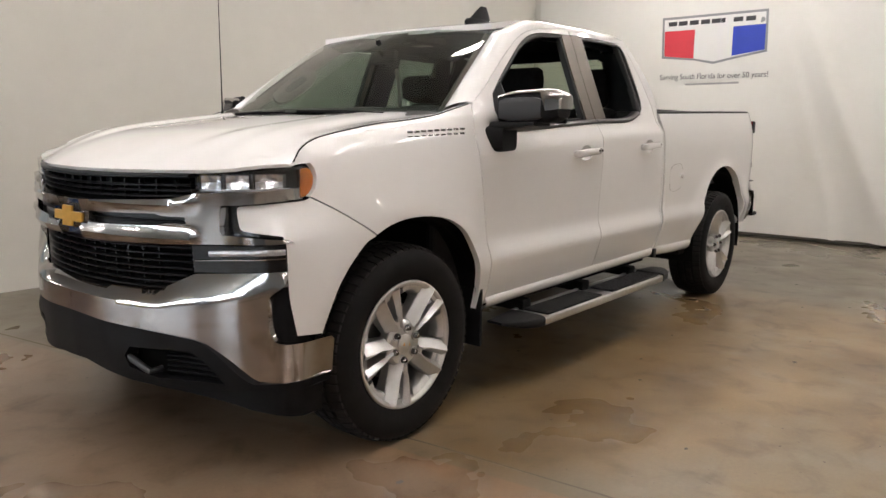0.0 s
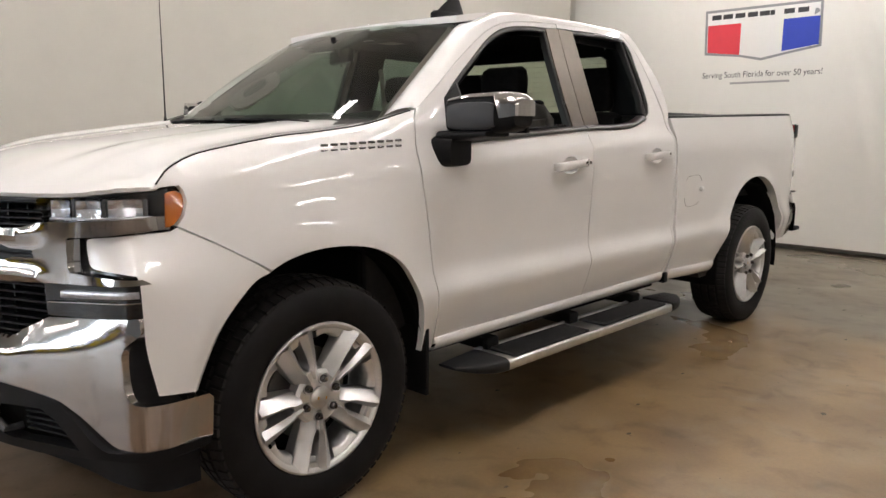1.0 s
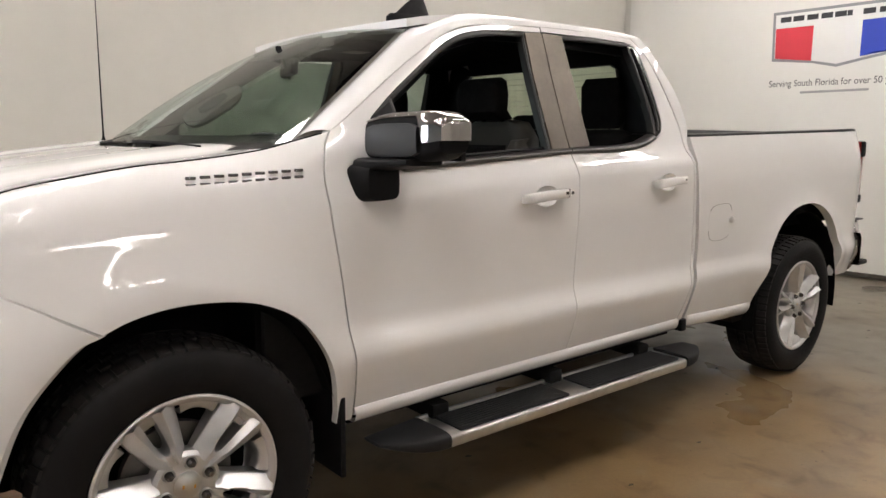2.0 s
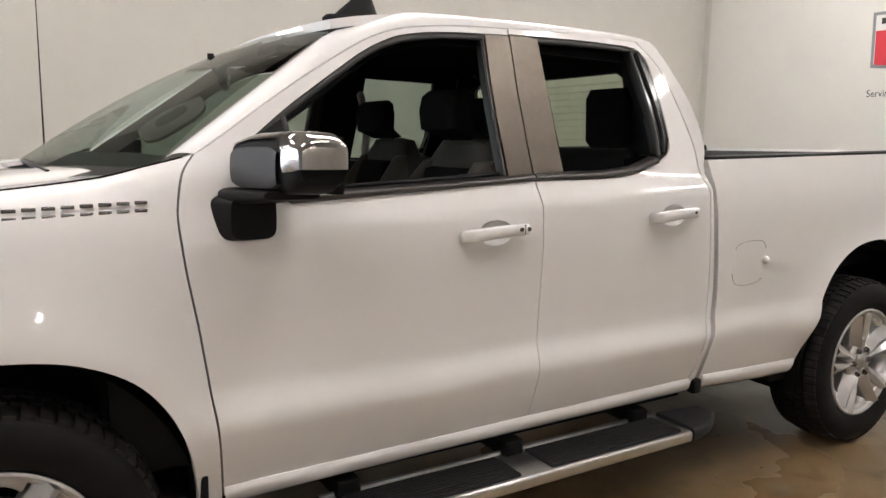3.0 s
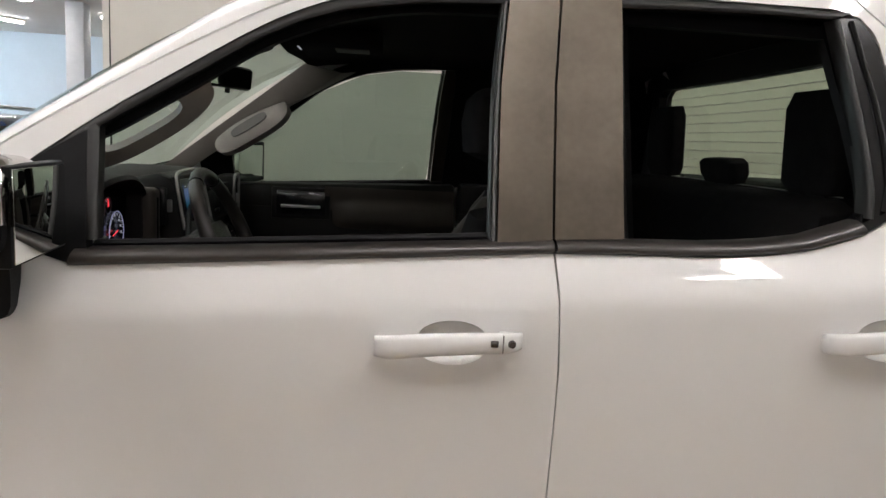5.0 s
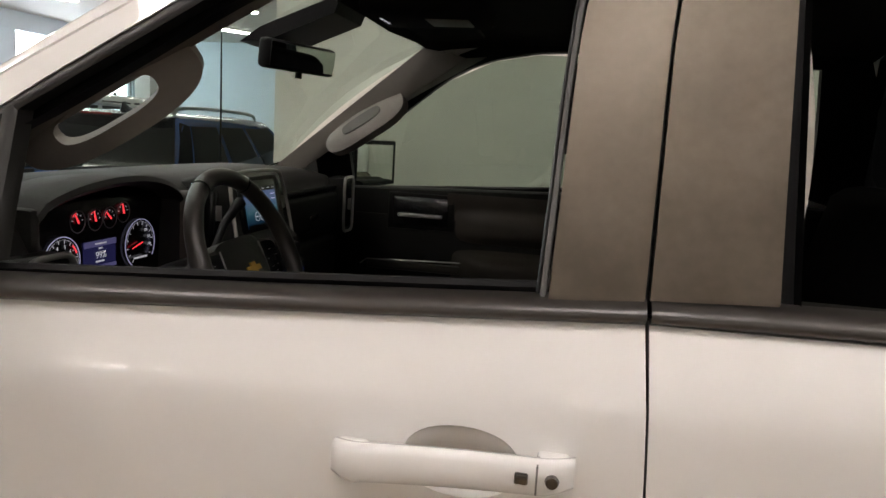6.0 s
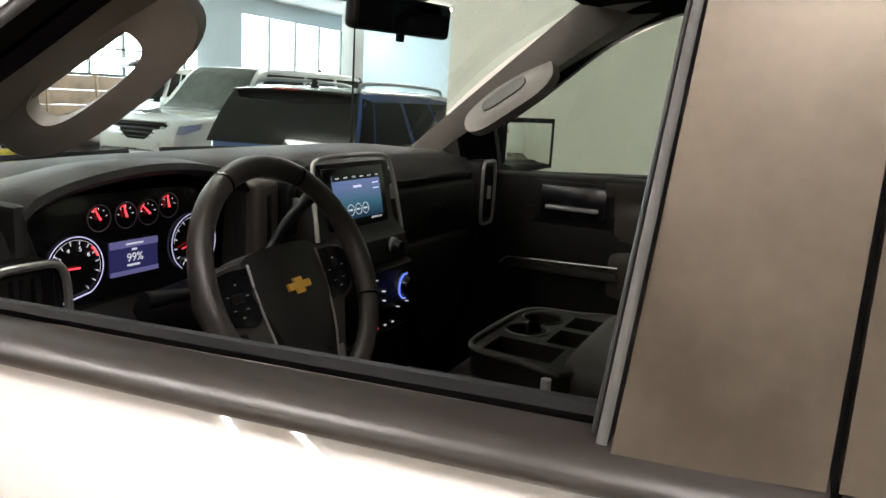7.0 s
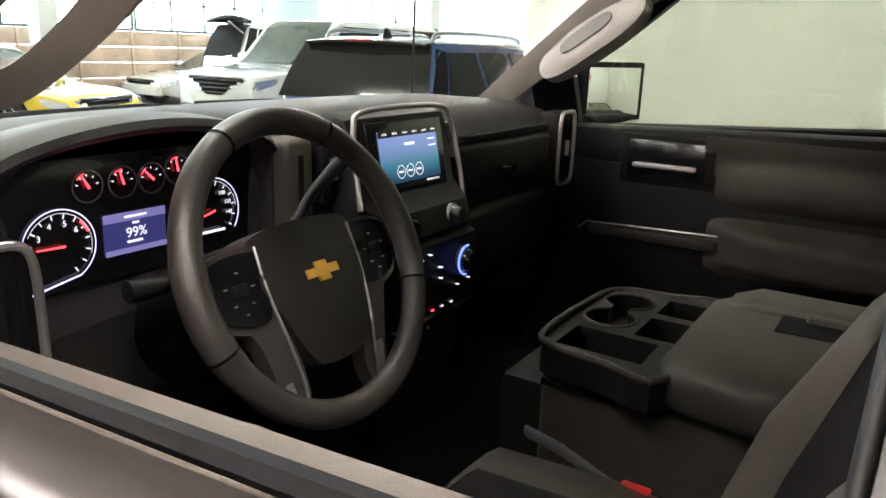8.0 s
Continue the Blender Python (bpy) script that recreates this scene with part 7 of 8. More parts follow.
knob(-0.095, 1.228, 0.803, 0.017), knob(0.054, 1.228, 0.803, 0.017)
knob(0.062, 1.142, 0.826, 0.022, BLUERING)
for k in range(4):
    boxpart("stack_mark", (0.800, 0.8055, -0.060 + 0.032 * k, -0.042 + 0.032 * k, 1.2265, 1.2290), WHITEGLOW, stack)
for y, z, w in ((-0.105, 1.165, 0.012), (-0.078, 1.170, 0.010), (-0.050, 1.174, 0.010), (-0.090, 1.142, 0.03), (-0.100, 1.118, 0.012), (-0.02, 1.145, 0.014), (-0.02, 1.125, 0.010), (0.035, 1.100, 0.008), (0.075, 1.104, 0.008)):
    boxpart("stack_mark", (0.822, 0.8295 + (1.188 - z) * 0.09, y - w * 0.26, y + w * 0.26, z - 0.0008, z + 0.0008), WHITEGLOW, stack)
for k in range(4):
    boxpart("switch_mark", (0.81, 0.829, -0.073 + 0.032 * k, -0.067 + 0.032 * k, 1.0652, 1.0682), RED if k == 1 else WHITEGLOW, stack)
boxpart("stack_line", (0.800, 0.8215, -0.14, 0.115, 1.048, 1.0505), SILVERPL, stack)
for k in range(2):
    boxpart("port", (0.79, 0.807, -0.030 + 0.025 * k, -0.012 + 0.025 * k, 1.018, 1.030), GLOSS, stack, bev=0.002)
    boxpart("port_mark", (0.79, 0.808, -0.026 + 0.025 * k, -0.016 + 0.025 * k, 1.022, 1.026), SILVERPL, stack)
# padded panel with a dark slot between the instruments and the screen
dp = boxpart("dash_panel", (0.655, 0.716, -0.285, -0.222, 1.165, 1.385), ARMREST, dash, bev=0.014, seg=3)
boxpart("panel_slot", (0.70, 0.7185, -0.262, -0.250, 1.20, 1.36), DARKIN, dp, bev=0.003)
# tall vents beside the screen
for y in (0.165, -0.195):
    boxpart("stack_vent", (0.66, 0.725, y - 0.018, y + 0.018, 1.275, 1.385), GLOSS, stack, bev=0.008)
    boxpart("vent_tab", (0.725, 0.738, y - 0.004, y + 0.004, 1.315, 1.35), SILVERPL, stack, bev=0.002)

# glove boxes
gb = boxpart("glove_box", (0.66, 0.722, 0.205, 0.665, 1.215, 1.335), DASH, dash, bev=0.02, seg=3)
boxpart("glove_box_slot", (0.70, 0.7235, 0.235, 0.640, 1.338, 1.350), DARKIN, dash, bev=0.004)
boxpart("glove_box_latch", (0.71, 0.728, 0.40, 0.47, 1.252, 1.270), GLOSS, gb, bev=0.005)
lower = boxpart("lower_glove_box", (0.62, 0.715, 0.190, 0.680, 1.01, 1.185), DASH, dash, bev=0.025, seg=3)
boxpart("glove_box_lock", (0.70, 0.722, 0.30, 0.33, 1.08, 1.11), GLOSS, lower, bev=0.006)

# steering wheel
SA = math.radians(24)
SW = Matrix.Translation((0.953, -0.483, 1.283)) @ Matrix(((math.cos(SA), 0, -math.sin(SA), 0), (0, 1, 0, 0), (math.sin(SA), 0, math.cos(SA), 0), (0, 0, 0, 1)))
SWH = SW @ Matrix.Translation((-0.040, 0.010, -0.006))
# local frame: x towards the driver, y to the right, z up along the rim
ringp = [Vector((0, 0.172 * math.cos(a), 0.172 * math.sin(a))) for a in [2 * math.pi * k / 64 for k in range(66)]]
sw = part("steering_wheel", moved(tube(ringp, [0.0165 if abs((k / 64 * 360 + 15) % 180 - 15) > 25 else 0.0178 for k in range(66)], 12, cap=False, up=(1, 0, 0)), SW), LEATHER, truck, "black leather-wrapped steering wheel")
for a in (62, 118, 200, 340):
    ra = math.radians(a)
    c = Vector((0, 0.172 * math.cos(ra), 0.172 * math.sin(ra)))
    tg = Vector((0, -math.sin(ra), math.cos(ra)))
    part("stitch_seam", moved(tube([c - tg * 0.0015, c + tg * 0.0015], 0.0180, 12, up=(1, 0, 0)), SW), GLOSS, sw)
pad = [(-0.088, 0.046), (-0.050, 0.060), (0.050, 0.060), (0.088, 0.046), (0.092, 0.020), (0.070, -0.040), (0.052, -0.085), (0.030, -0.108), (-0.030, -0.108), (-0.052, -0.085), (-0.070, -0.040), (-0.092, 0.020)]
pp = [(p.x, p.y) for p in crv([(a, b, 0) for a, b in pad], 4, True)]
part("airbag_pad", moved(skin_mesh(pp, lambda y, z: Vector((0.034 - 1.4 * y * y - 0.9 * (z + 0.02) ** 2, y, z)), (-0.05, 0, 0), step=0.012), SWH), PADSKIN, sw, "black airbag cover")
embs = [(-y * 0.22, -0.004 + z * 0.30) for y, z in EMB]
part("wheel_emblem", moved(skin_mesh(embs, lambda y, z: Vector((0.0375, y, z)), (-0.004, 0, 0), step=0.03), SWH), GOLD, sw, "small gold emblem")
SATINDARK = mat("dark_satin_trim", (0.050, 0.046, 0.041), 0.40, 0.2, vary=0.1, scale=30)
for s in (-1, 1):
    # one satin bezel: round the switches, then down as the lower spoke to the rim
    bez = curve2((0.066, 0.046), (0.110, 0.047), (0.150, 0.038), (0.163, 0.018), (0.162, -0.012), (0.148, -0.034), (0.116, -0.046), n=4) + curve2((0.108, -0.062), (0.099, -0.095), (0.094, -0.125), (0.090, -0.152), n=3)
    bez += curve2((0.058, -0.162), (0.050, -0.130), (0.058, -0.085), (0.070, -0.040), (0.070, 0.0), n=3)
    sink = lambda z: 0.020 - 0.016 * ease(-0.05, -0.16, z) if z < -0.05 else 0.020
    part("spoke", moved(skin_mesh([(s * y, z) for y, z in bez], lambda y, z: Vector((sink(z) - 0.9 * max(0.0, abs(y) - 0.12) ** 1.5, y, z)), (-0.022, 0, 0), step=0.014), SWH), SATINDARK, sw, "dark satin spoke")
    bp = [(s * y, z) for y, z in curve2((0.080, 0.040), (0.118, 0.041), (0.148, 0.032), (0.154, 0.006), (0.145, -0.024), (0.112, -0.038), (0.084, -0.036), (0.076, 0.0), n=3)]
    b = part("switch_pad", moved(skin_mesh(bp, lambda y, z: Vector((0.0235 - 0.5 * max(0.0, abs(y) - 0.12) ** 1.5, y, z)), (-0.006, 0, 0), step=0.014), SWH), GLOSS, sw, "black switch panel")
    for y, z, w in ((0.112, 0.022, 0.003), (0.096, 0.004, 0.0035), (0.132, 0.008, 0.003), (0.114, 0.003, 0.005), (0.102, -0.014, 0.0035), (0.126, -0.012, 0.003), (0.114, -0.024, 0.003)):
        part("switch_mark", moved(box(bmesh.new(), 0.0232, 0.0252, s * y - w * 0.6, s * y + w * 0.6, z - 0.0008, z + 0.0008), SWH), SILVERPL, b)
    part("switch_rocker", moved(box(bmesh.new(), 0.022, 0.0265, s * 0.114 - 0.010, s * 0.114 + 0.010, -0.0035, 0.0095, bev=0.002), SWH), DASH, b)
    edge = crv([(0.0240, s * 0.078, 0.044), (0.0240, s * 0.079, 0.005), (0.0240, s * 0.076, -0.038), (0.0225, s * 0.070, -0.080), (0.0165, s * 0.064, -0.120), (0.0110, s * 0.066, -0.154)], 5)
    part("spoke_trim", moved(tube(edge, 0.0020, 6), SWH), SILVERPL, sw, "bright trim line")
    ins = [(s * y, z) for y, z in curve2((0.076, -0.112), (0.088, -0.114), (0.086, -0.138), (0.080, -0.152), (0.066, -0.156), (0.070, -0.134), n=3)]
    part("spoke_insert", moved(skin_mesh(ins, lambda y, z: Vector((sink(z) + 0.0015, y, z)), (-0.004, 0, 0), step=0.02), SWH), SILVERPL, sw, "bright silver insert")
part("column_shroud", moved(tube([(-0.30, 0, -0.02), (-0.16, 0, -0.012), (-0.045, 0, -0.01)], [0.075, 0.068, 0.058], 16), SW), DASH, sw)
part("indicator_stalk", tube([(0.85, -0.53, 1.255), (0.835, -0.60, 1.262), (0.83, -0.645, 1.264)], [0.008, 0.010, 0.013], 10), BLACK, sw, "black indicator stalk")
part("gear_lever", tube([(0.84, -0.43, 1.27), (0.82, -0.34, 1.33), (0.825, -0.275, 1.372)], [0.008, 0.008, 0.013], 10), BLACK, sw, "column gear lever")

# rear-view mirror with its mount
RV = Matrix.Translation((0.855, -0.035, 1.702)) @ Matrix.Rotation(-0.30, 4, "Z") @ Matrix.Rotation(0.10, 4, "Y")
rv = part("rear_view_mirror", box(bmesh.new(), -0.022, 0.012, -0.128, 0.128, -0.034, 0.034, bev=0.012, m=RV, seg=3), BLACK, truck, "black rear-view mirror")
part("mirror_face", box(bmesh.new(), 0.0115, 0.0135, -0.118, 0.118, -0.027, 0.027, m=RV), MIRROR, rv)
part("mirror_knob", box(bmesh.new(), -0.005, 0.005, -0.008, 0.008, -0.048, -0.030, m=RV, bev=0.002), BLACK, rv)
part("mirror_stalk", tube([(0.84, -0.035, 1.71), (0.80, -0.035, 1.755), (0.80, -0.035, 1.79)], 0.013, 8), BLACK, rv)
rows = []
for k in range(8):
    t = k / 7
    y = -0.10 + 0.20 * t
    rows.append([Vector((0.72 + 0.02 * abs(t - 0.5), y, 1.73)), Vector((0.80, y, 1.735)), Vector((0.96, y, 1.80)), Vector((0.98, y, 1.845)), Vector((0.78, y, 1.765))])
part("camera_cover", loft(rows, True, True), BLACK, rv)
oc = boxpart("overhead_console", (1.02, 1.30, -0.12, 0.12, 1.800, 1.845), LINER, truck, bev=0.015)
boxpart("dome_lens", (1.16, 1.26, -0.05, 0.05, 1.797, 1.802), PILLARTRIM, oc, bev=0.002)
for k in range(3):
    boxpart("overhead_mark", (1.05, 1.056, -0.04 + 0.03 * k, -0.025 + 0.03 * k, 1.798, 1.801), WHITEGLOW, oc)
for s in (-1, 1):
    boxpart("sun_visor", (1.03, 1.21, min(s * 0.18, s * 0.58), max(s * 0.18, s * 0.58), 1.822, 1.838), LINER, truck, bev=0.007, m=Matrix.Translation((1.03, 0, 1.83)) @ Matrix.Rotation(-0.10, 4, "Y") @ Matrix.Translation((-1.03, 0, -1.83)))


# seats
def front_seat(yc, dx=0.0):
    """A front seat slid back by dx; its back leans, the headrest nods forward."""
    def lean(z):
        return (0.012 + 0.09 * (z - 0.93)) * ease(0.93, 0.99, z) - 0.125 * ease(1.46, 1.53, z)
    se = part("front_seat", cushion([((1.06 + lean(0.90) + dx, yc, 0.90), 0.20, (0.1, 0, 1), 0.06), ((1.09 + lean(0.925) + dx, yc, 0.925), 0.245, (0.1, 0, 1), 0.085), ((1.25 + lean(0.925) + dx, yc, 0.925), 0.255, (0, 0, 1), 0.09), ((1.45 + lean(0.905) + dx, yc, 0.905), 0.255, (0, 0, 1), 0.10), ((1.56 + lean(0.90) + dx, yc, 0.90), 0.23, (0, 0, 1), 0.10)]), SEATSIDE, truck, "dark grey cloth front seat")
    bk = cushion([((1.49 + lean(0.93) + dx, yc, 0.93), 0.235, (1, 0, 0.25), 0.085), ((1.525 + lean(1.06) + dx, yc, 1.06), 0.262, (1, 0, 0.22), 0.095), ((1.565 + lean(1.25) + dx, yc, 1.25), 0.262, (1, 0, 0.2), 0.085), ((1.605 + lean(1.40) + dx, yc, 1.40), 0.235, (1, 0, 0.2), 0.07), ((1.625 + lean(1.475) + dx, yc, 1.475), 0.17, (1, 0, 0.2), 0.05), ((1.63 + lean(1.49) + dx, yc, 1.49), 0.12, (1, 0, 0.2), 0.03)])
    part("backrest", bk, SEATSIDE, se)
    for sg in (-1, 1):
        yb = yc + sg * 0.205
        # bolsters carry the window light in their lighter colour
        part("side_bolster", cushion([((1.425 + lean(0.955) + dx, yb, 0.955), 0.045, (1, 0, 0.25), 0.06), ((1.445 + lean(1.02) + dx, yb, 1.02), 0.060, (1, 0, 0.22), 0.085), ((1.475 + lean(1.16) + dx, yb, 1.16), 0.062, (1, 0, 0.2), 0.085), ((1.525 + lean(1.31) + dx, yb, 1.31), 0.055, (1, 0, 0.2), 0.070), ((1.57 + lean(1.41) + dx, yb - sg * 0.02, 1.41), 0.035, (1, 0, 0.2), 0.045)], power=0.8), LITBOLSTER, se, "padded side bolster, its vinyl lightened for window light")
    part("backrest_centre", cushion([((1.445 + lean(0.98) + dx, yc, 0.98), 0.13, (1, 0, 0.25), 0.05), ((1.475 + lean(1.15) + dx, yc, 1.15), 0.145, (1, 0, 0.2), 0.05), ((1.53 + lean(1.38) + dx, yc, 1.38), 0.13, (1, 0, 0.2), 0.05)]), CLOTH, se)
    part("cushion_centre", cushion([((1.10 + lean(0.965) + dx, yc, 0.965), 0.15, (0, 0, 1), 0.052), ((1.26 + lean(0.968) + dx, yc, 0.968), 0.155, (0, 0, 1), 0.055), ((1.42 + lean(0.955) + dx, yc, 0.955), 0.15, (0, 0, 1), 0.055)]), CLOTH, se)
    part("headrest", cushion([((1.635 + lean(1.495) + dx, yc, 1.495), 0.10, (1, 0, 0.1), 0.045), ((1.625 + lean(1.53) + dx, yc, 1.53), 0.128, (1, 0, 0.1), 0.058), ((1.615 + lean(1.60) + dx, yc, 1.60), 0.135, (1, 0, 0.1), 0.062), ((1.612 + lean(1.655) + dx, yc, 1.655), 0.125, (1, 0, 0.1), 0.055), ((1.613 + lean(1.675) + dx, yc, 1.675), 0.10, (1, 0, 0.1), 0.035)]), CLOTH, se)
    for dy in (-0.06, 0.06):
        part("headrest_post", tube([(1.66 + dx, yc + dy, 1.46), (1.600 + dx, yc + dy, 1.53)], 0.007, 8), CHROME, se)
    boxpart("seat_base", (1.10 + dx, 1.55 + dx, yc - 0.21, yc + 0.21, 0.64, 0.84), DASH, se, bev=0.02)
    return se


front_seat(-0.485), front_seat(0.485, 0.18)
rs = part("rear_bench", cushion([((1.90, 0, 0.98), 0.70, (0, 0, 1), 0.07), ((2.0, 0, 1.0), 0.74, (0, 0, 1), 0.09), ((2.25, 0, 0.99), 0.74, (0, 0, 1), 0.10)], power=0.3), CLOTH, truck, "dark cloth rear bench")
part("backrest", cushion([((2.26, 0, 1.02), 0.74, (1, 0, 0.2), 0.08), ((2.31, 0, 1.25), 0.74, (1, 0, 0.2), 0.08), ((2.335, 0, 1.43), 0.72, (1, 0, 0.2), 0.06), ((2.34, 0, 1.455), 0.68, (1, 0, 0.2), 0.03)], power=0.3), CLOTH, rs)
for yc, h in ((-0.50, 0.265), (0.0, 0.085), (0.50, 0.265)):
    z0 = 1.455
    part("headrest", cushion([((2.400, yc, z0 + 0.01), 0.10, (1, 0, 0.1), 0.03), ((2.395, yc, z0 + 0.04), 0.125, (1, 0, 0.1), 0.036), ((2.388, yc, z0 + h * 0.85), 0.125, (1, 0, 0.1), 0.036), ((2.388, yc, z0 + h), 0.10, (1, 0, 0.1), 0.03)]), CLOTH, rs)
    for dy in (-0.05, 0.05):
        part("headrest_post", tube([(2.400, yc + dy, 1.42), (2.398, yc + dy, 1.49)], 0.006, 8), CHROME, rs)

# folded middle seat with its cup-holder tray
con = boxpart("middle_console", (1.09, 1.52, -0.150, 0.165, 0.66, 1.075), SEATSIDE, truck, "dark grey folded middle seat with cup-holders", bev=0.03, seg=3)
tray_out = [(p.x, p.y) for p in crv([(1.080, -0.10, 0), (1.085, 0.10, 0), (1.11, 0.165, 0), (1.19, 0.180, 0), (1.29, 0.182, 0), (1.29, -0.165, 0), (1.19, -0.168, 0), (1.11, -0.155, 0)], 4, True)]
# two round wells that run into each other
arc_pts = [radians(24 + 312 * k / 20) for k in range(21)]
cups = [[(1.145 + 0.042 * math.sin(a), 0.003 + 0.042 * math.cos(a)) for a in arc_pts] + [(1.145 - 0.042 * math.sin(a), 0.098 - 0.042 * math.cos(a)) for a in arc_pts]]
wells = [[(1.115, -0.145), (1.245, -0.150), (1.245, -0.065), (1.115, -0.060)], [(1.200, -0.045), (1.265, -0.045), (1.265, 0.045), (1.200, 0.045)], [(1.200, 0.070), (1.265, 0.070), (1.265, 0.150), (1.200, 0.150)]]
tray = skin("cup_tray", tray_out, lambda x, y: Vector((x, y, 1.114 - 0.010 * max(0, (1.12 - x) / 0.04) ** 2)), DASH, con, (0, 0, -0.05), holes=cups + wells, step=0.03, label="black tray with two cup-holders")
boxpart("tray_bottom", (1.10, 1.28, -0.155, 0.17, 1.045, 1.056), DARKIN, con)
part("cup_rim", tube([(x, y, 1.115) for x, y in cups[0] + cups[0][:1]], 0.003, 6), SEATSIDE, tray)
part("tray_edge", tube([(x, y, 1.112) for x, y in tray_out + tray_out[:1]], 0.006, 8), SEATSIDE, tray, "lighter grey edge")
lid = part("armrest_lid", cushion([((1.262, 0.02, 1.096), 0.16, (0, 0, 1), 0.016), ((1.272, 0.02, 1.098), 0.182, (0, 0, 1), 0.032), ((1.30, 0.02, 1.096), 0.196, (0, 0, 1), 0.045), ((1.42, 0.02, 1.094), 0.200, (0, 0, 1), 0.050), ((1.55, 0.02, 1.094), 0.200, (0, 0, 1), 0.050), ((1.66, 0.02, 1.090), 0.190, (0, 0, 1), 0.045)], n=28, power=0.5), SEATSIDE, con, "padded armrest lid")
boxpart("lid_recess", (1.385, 1.66, 0.020, 0.100, 1.132, 1.1475), DARKIN, lid, bev=0.004)
part("lid_ridge", cushion([((1.30, 0.150, 1.132), 0.040, (0, 0, 1), 0.010), ((1.34, 0.150, 1.138), 0.050, (0, 0, 1), 0.020), ((1.68, 0.150, 1.138), 0.050, (0, 0, 1), 0.022)], power=0.5), SEATSIDE, lid)
boxpart("lid_step", (1.42, 1.68, 0.078, 0.104, 1.134, 1.156), SEATSIDE, lid, bev=0.008)
boxpart("console_front", (1.00, 1.10, -0.10, 0.12, 0.66, 1.02), DASH, con, bev=0.02)
part("belt_strap", tube([(1.10, -0.195, 0.985), (1.17, -0.225, 0.992), (1.26, -0.262, 0.985)], 0.0045, 8, flat=2.2), GREYPL, con, "grey webbing stalk")
bk = boxpart("belt_buckle", (1.262, 1.322, -0.292, -0.247, 0.945, 0.992), BLACK, con, "black belt buckle with a red button", bev=0.006)
boxpart("buckle_button", (1.268, 1.306, -0.288, -0.252, 0.990, 0.997), mat("red_plastic", (0.5, 0.02, 0.02), 0.4), bk, bev=0.002)

# ---- the banner on the back wall ----
EAST = lambda y: 7.43 - 0.0248 * (y - 1.0)


def sheet(y, z):
    """The hanging vinyl: soft slanting folds, tighter towards the free side and the foot."""
    k = ease(0.0, 1.0, (0.3 - y) / 2.6)
    d = 0.020 * k * math.sin(3.2 * y + 1.5 * z) + 0.012 * k * math.sin(7.5 * y - 3.1 * z + 1.0)
    d += 0.004 * math.sin(1.7 * y + 0.6 * z) + 0.012 * ease(0.5, 0.0, z) * math.sin(6.0 * y)
    # two long slanting drapes beside the print
    for yc, lean, amp, wd in ((-0.62, 0.30, 0.045, 0.10), (-1.05, 0.42, 0.095, 0.15), (-1.75, 0.30, 0.060, 0.12), (-2.6, 0.25, 0.050, 0.14)):
        q = (y - yc - lean * (z - 1.6)) / wd
        d += amp * math.exp(-q * q) * ease(3.4, 2.0, z)
    return Vector((EAST(y) - 0.045 - d, y, z))


rows = []
for i in range(180):
    y = 3.02 - 8.0 * i / 179
    rows.append([sheet(y, 0.05 + (3.75 - 0.05) * j / 30) for j in range(31)])
ban = part("banner", loft(rows), FABRIC, None, angle=80)
tagged(ban, "white vinyl banner hanging in front of the back wall, softly creased", "banner")
RAILM = mat("rail_dark", (0.05, 0.045, 0.035), 0.6, vary=0.3, scale=10)
part("banner_batten", box(bmesh.new(), -0.02, 0.02, -4.0, 4.0, -0.022, 0.022, bev=0.004, m=Matrix.Translation((EAST(-1) - 0.055, -1.0, 0.035)) @ Matrix.Rotation(0.0248, 4, "Z")), RAILM, ban, "dark batten along the foot")

INK_R = mat("banner_red", (0.62, 0.04, 0.06), 0.55, vary=0.05, scale=4)
INK_B = mat("banner_blue", (0.02, 0.05, 0.42), 0.55, vary=0.05, scale=4)
INK_G = mat("banner_grey", (0.25, 0.26, 0.27), 0.5, vary=0.15, scale=6)
INK_K = mat("banner_black", (0.03, 0.03, 0.035), 0.55)
INK_W = mat("banner_white", (0.72, 0.72, 0.70), 0.5)


def printed(poly, lift):
    return skin_mesh(poly, lambda y, z: sheet(y, z) + Vector((-lift, 0, 0)), step=0.12)


shield_o = [(1.165, 2.775), (-0.160, 2.785), (-0.172, 2.280), (0.20, 2.215), (0.47, 2.160), (0.72, 2.215), (1.150, 2.258)]
shield_i = [(1.135, 2.745), (-0.132, 2.755), (-0.142, 2.302), (0.20, 2.242), (0.47, 2.190), (0.72, 2.240), (1.122, 2.285)]
part("shield_edge", printed(shield_o, 0.002), INK_G, ban, "grey printed shield outline")
part("shield_field", printed(shield_i, 0.004), INK_W, ban)
part("shield_red", printed([(1.125, 2.60), (0.725, 2.60), (0.725, 2.240), (1.115, 2.285)], 0.006), INK_R, ban, "red printed field")
part("shield_blue", printed([(0.247, 2.605), (-0.138, 2.61), (-0.142, 2.305), (0.247, 2.250)], 0.006), INK_B, ban, "blue printed field")
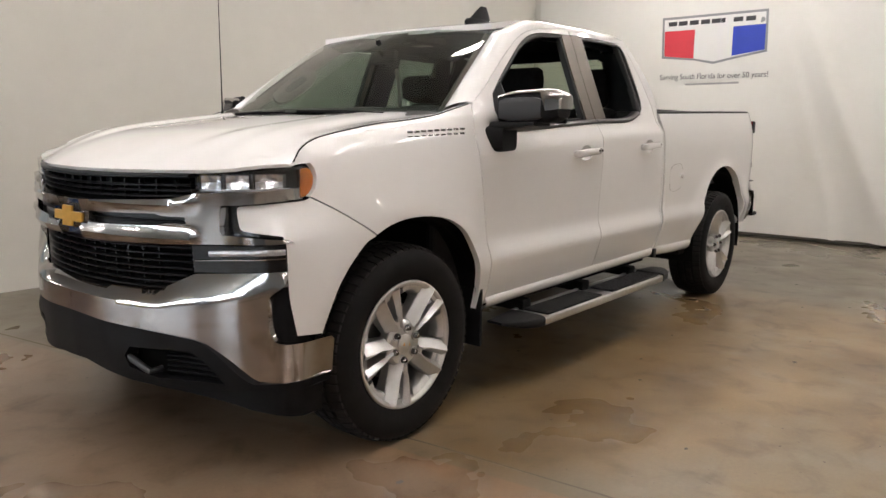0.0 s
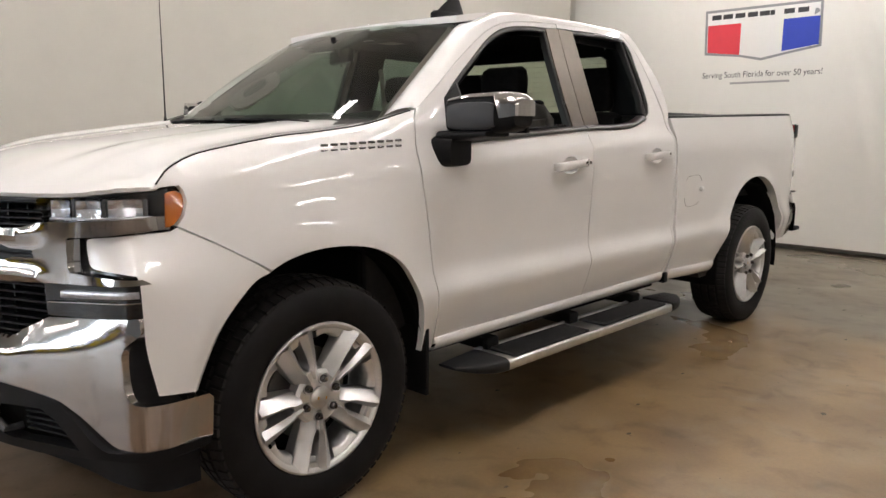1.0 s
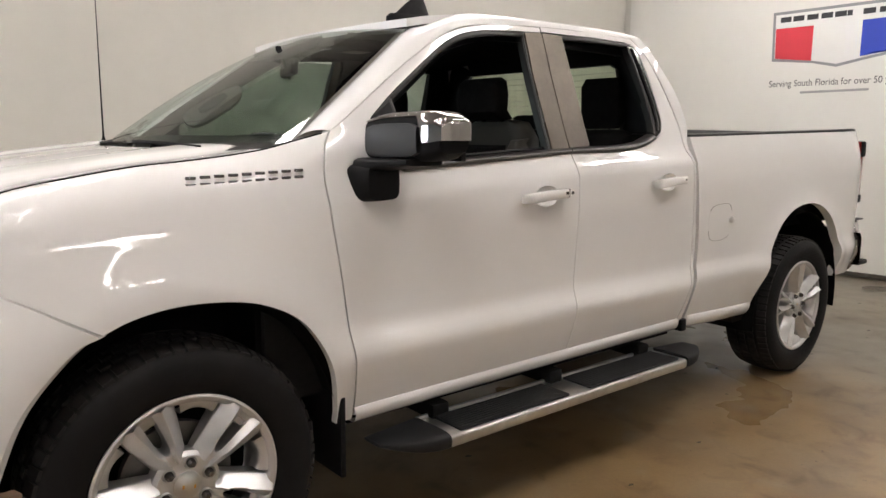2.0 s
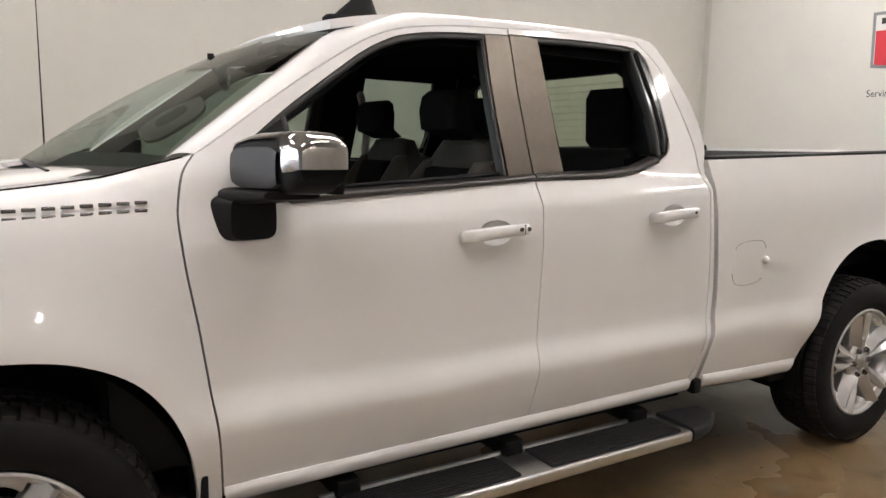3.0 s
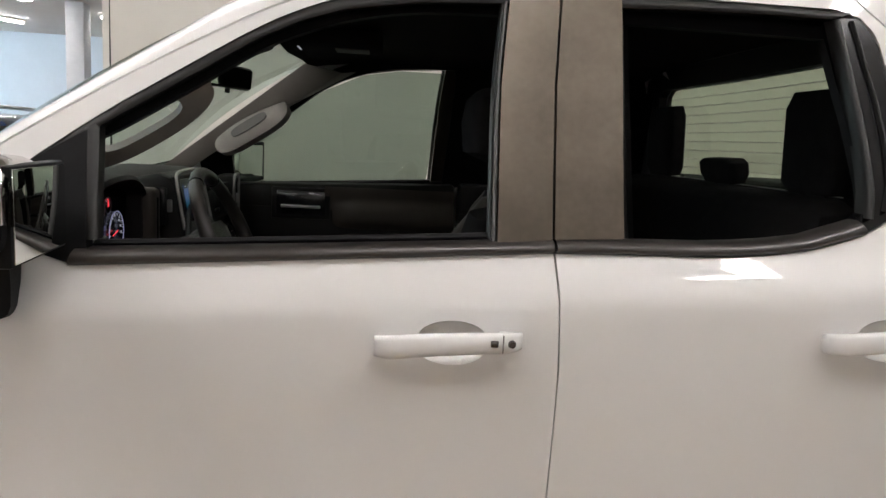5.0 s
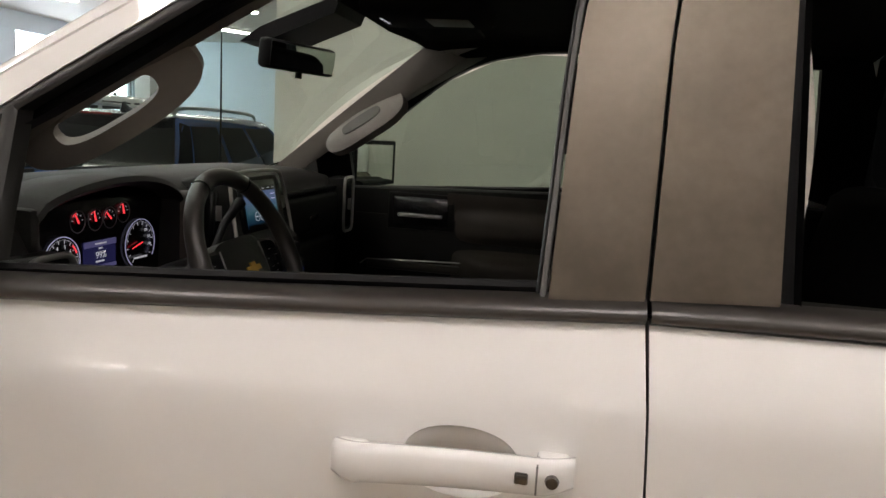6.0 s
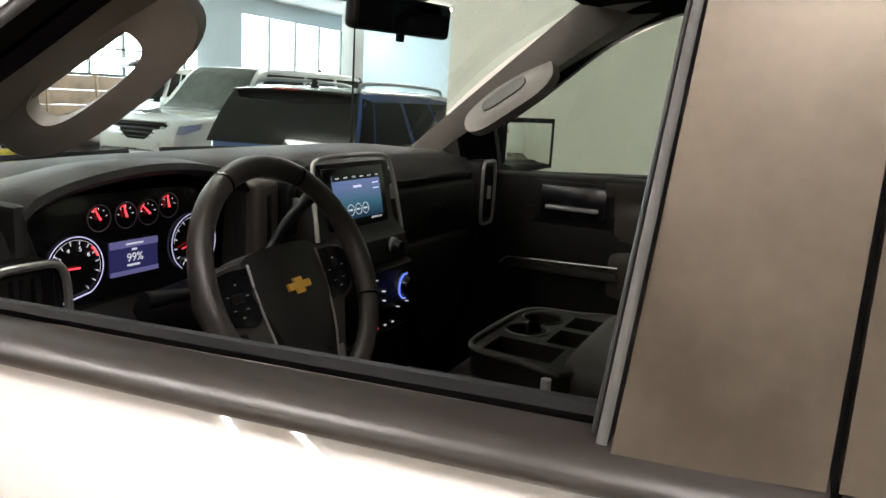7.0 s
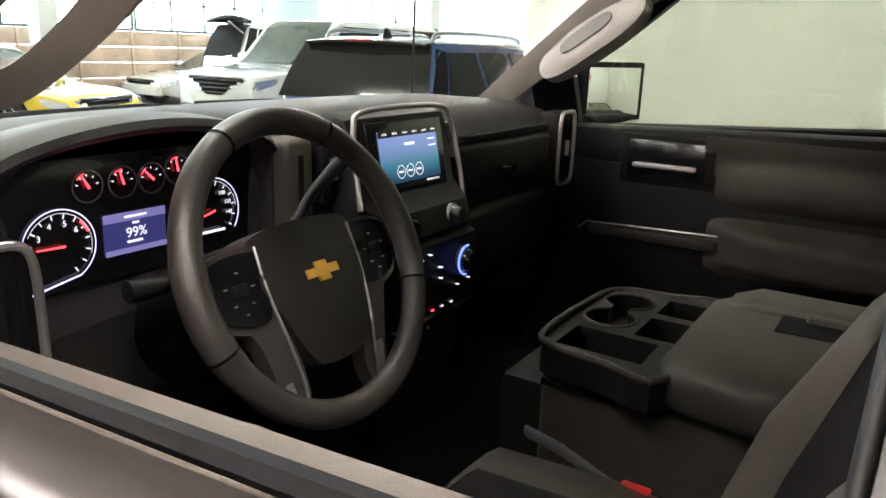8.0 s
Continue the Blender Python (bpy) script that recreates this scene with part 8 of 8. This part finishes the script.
# plain bars in place of the name above and the address below
xs = [1.08, 0.945, 0.80, 0.655, 0.52, 0.40, 0.25, 0.10]
for k, y0 in enumerate(xs):
    w = 0.115 if k != 5 else 0.05
    part("name_bar", printed([(y0, 2.715), (y0 - w, 2.717), (y0 - w, 2.662), (y0, 2.660)], 0.006), INK_K, ban)
part("address_bar", printed([(0.813, 1.924), (0.135, 1.932), (0.135, 1.908), (0.813, 1.900)], 0.003), mat("banner_ink", (0.33, 0.33, 0.33), 0.6), ban)


def banner_text(txt, y0, y1, z, size):
    cu = bpy.data.curves.new("t", "FONT")
    cu.body, cu.size, cu.align_x, cu.align_y = txt, size, "LEFT", "CENTER"
    tmp = bpy.data.objects.new("t", cu)
    me = bpy.data.meshes.new_from_object(tmp)
    bpy.data.objects.remove(tmp)
    bpy.data.curves.remove(cu)
    xs = [v.co.x for v in me.vertices]
    k = abs(y1 - y0) / (max(xs) - min(xs))
    for v in me.vertices:
        p = sheet(y0 - (v.co.x - min(xs)) * k, z + v.co.y)
        v.co = p + Vector((-0.003, 0, 0))
    ob = link("slogan", me, INK_K, ban, "dark grey printed slogan")
    ob["kind"] = "stuff"
    return ob


banner_text("Serving South Florida for over 50 years!", 1.158, -0.205, 2.010, 0.098)

# ---- floor joints and litter ----
JOINT = mat("floor_joint", (0.15, 0.12, 0.09), 0.8, vary=0.2, scale=20)
part("floor_joint", tube([(0.16, -3.0, 0.001), (0.10, -1.844, 0.001), (0.02, -1.04, 0.001), (-0.484, 2.029, 0.001), (-0.70, 3.3, 0.001)], 0.006, 4, flat=0.25), JOINT, bpy.data.objects["floor"])
random.seed(11)
spots = bmesh.new()
for k in range(70):
    x, y = random.uniform(-1.5, 6.8), random.uniform(-4.2, -0.2)
    r = random.uniform(0.004, 0.014)
    n = 9
    vs = [spots.verts.new((x + r * random.uniform(0.5, 1.4) * math.cos(2 * math.pi * i / n) * 1.6, y + r * random.uniform(0.5, 1.3) * math.sin(2 * math.pi * i / n), 0.0012)) for i in range(n)]
    spots.faces.new(vs)
sp = part("floor_spots", spots, mat("oil_spot", (0.05, 0.04, 0.03), 0.5), None)
tagged(sp, "small dark oil spots scattered on the concrete floor", "stain", kind="stuff")
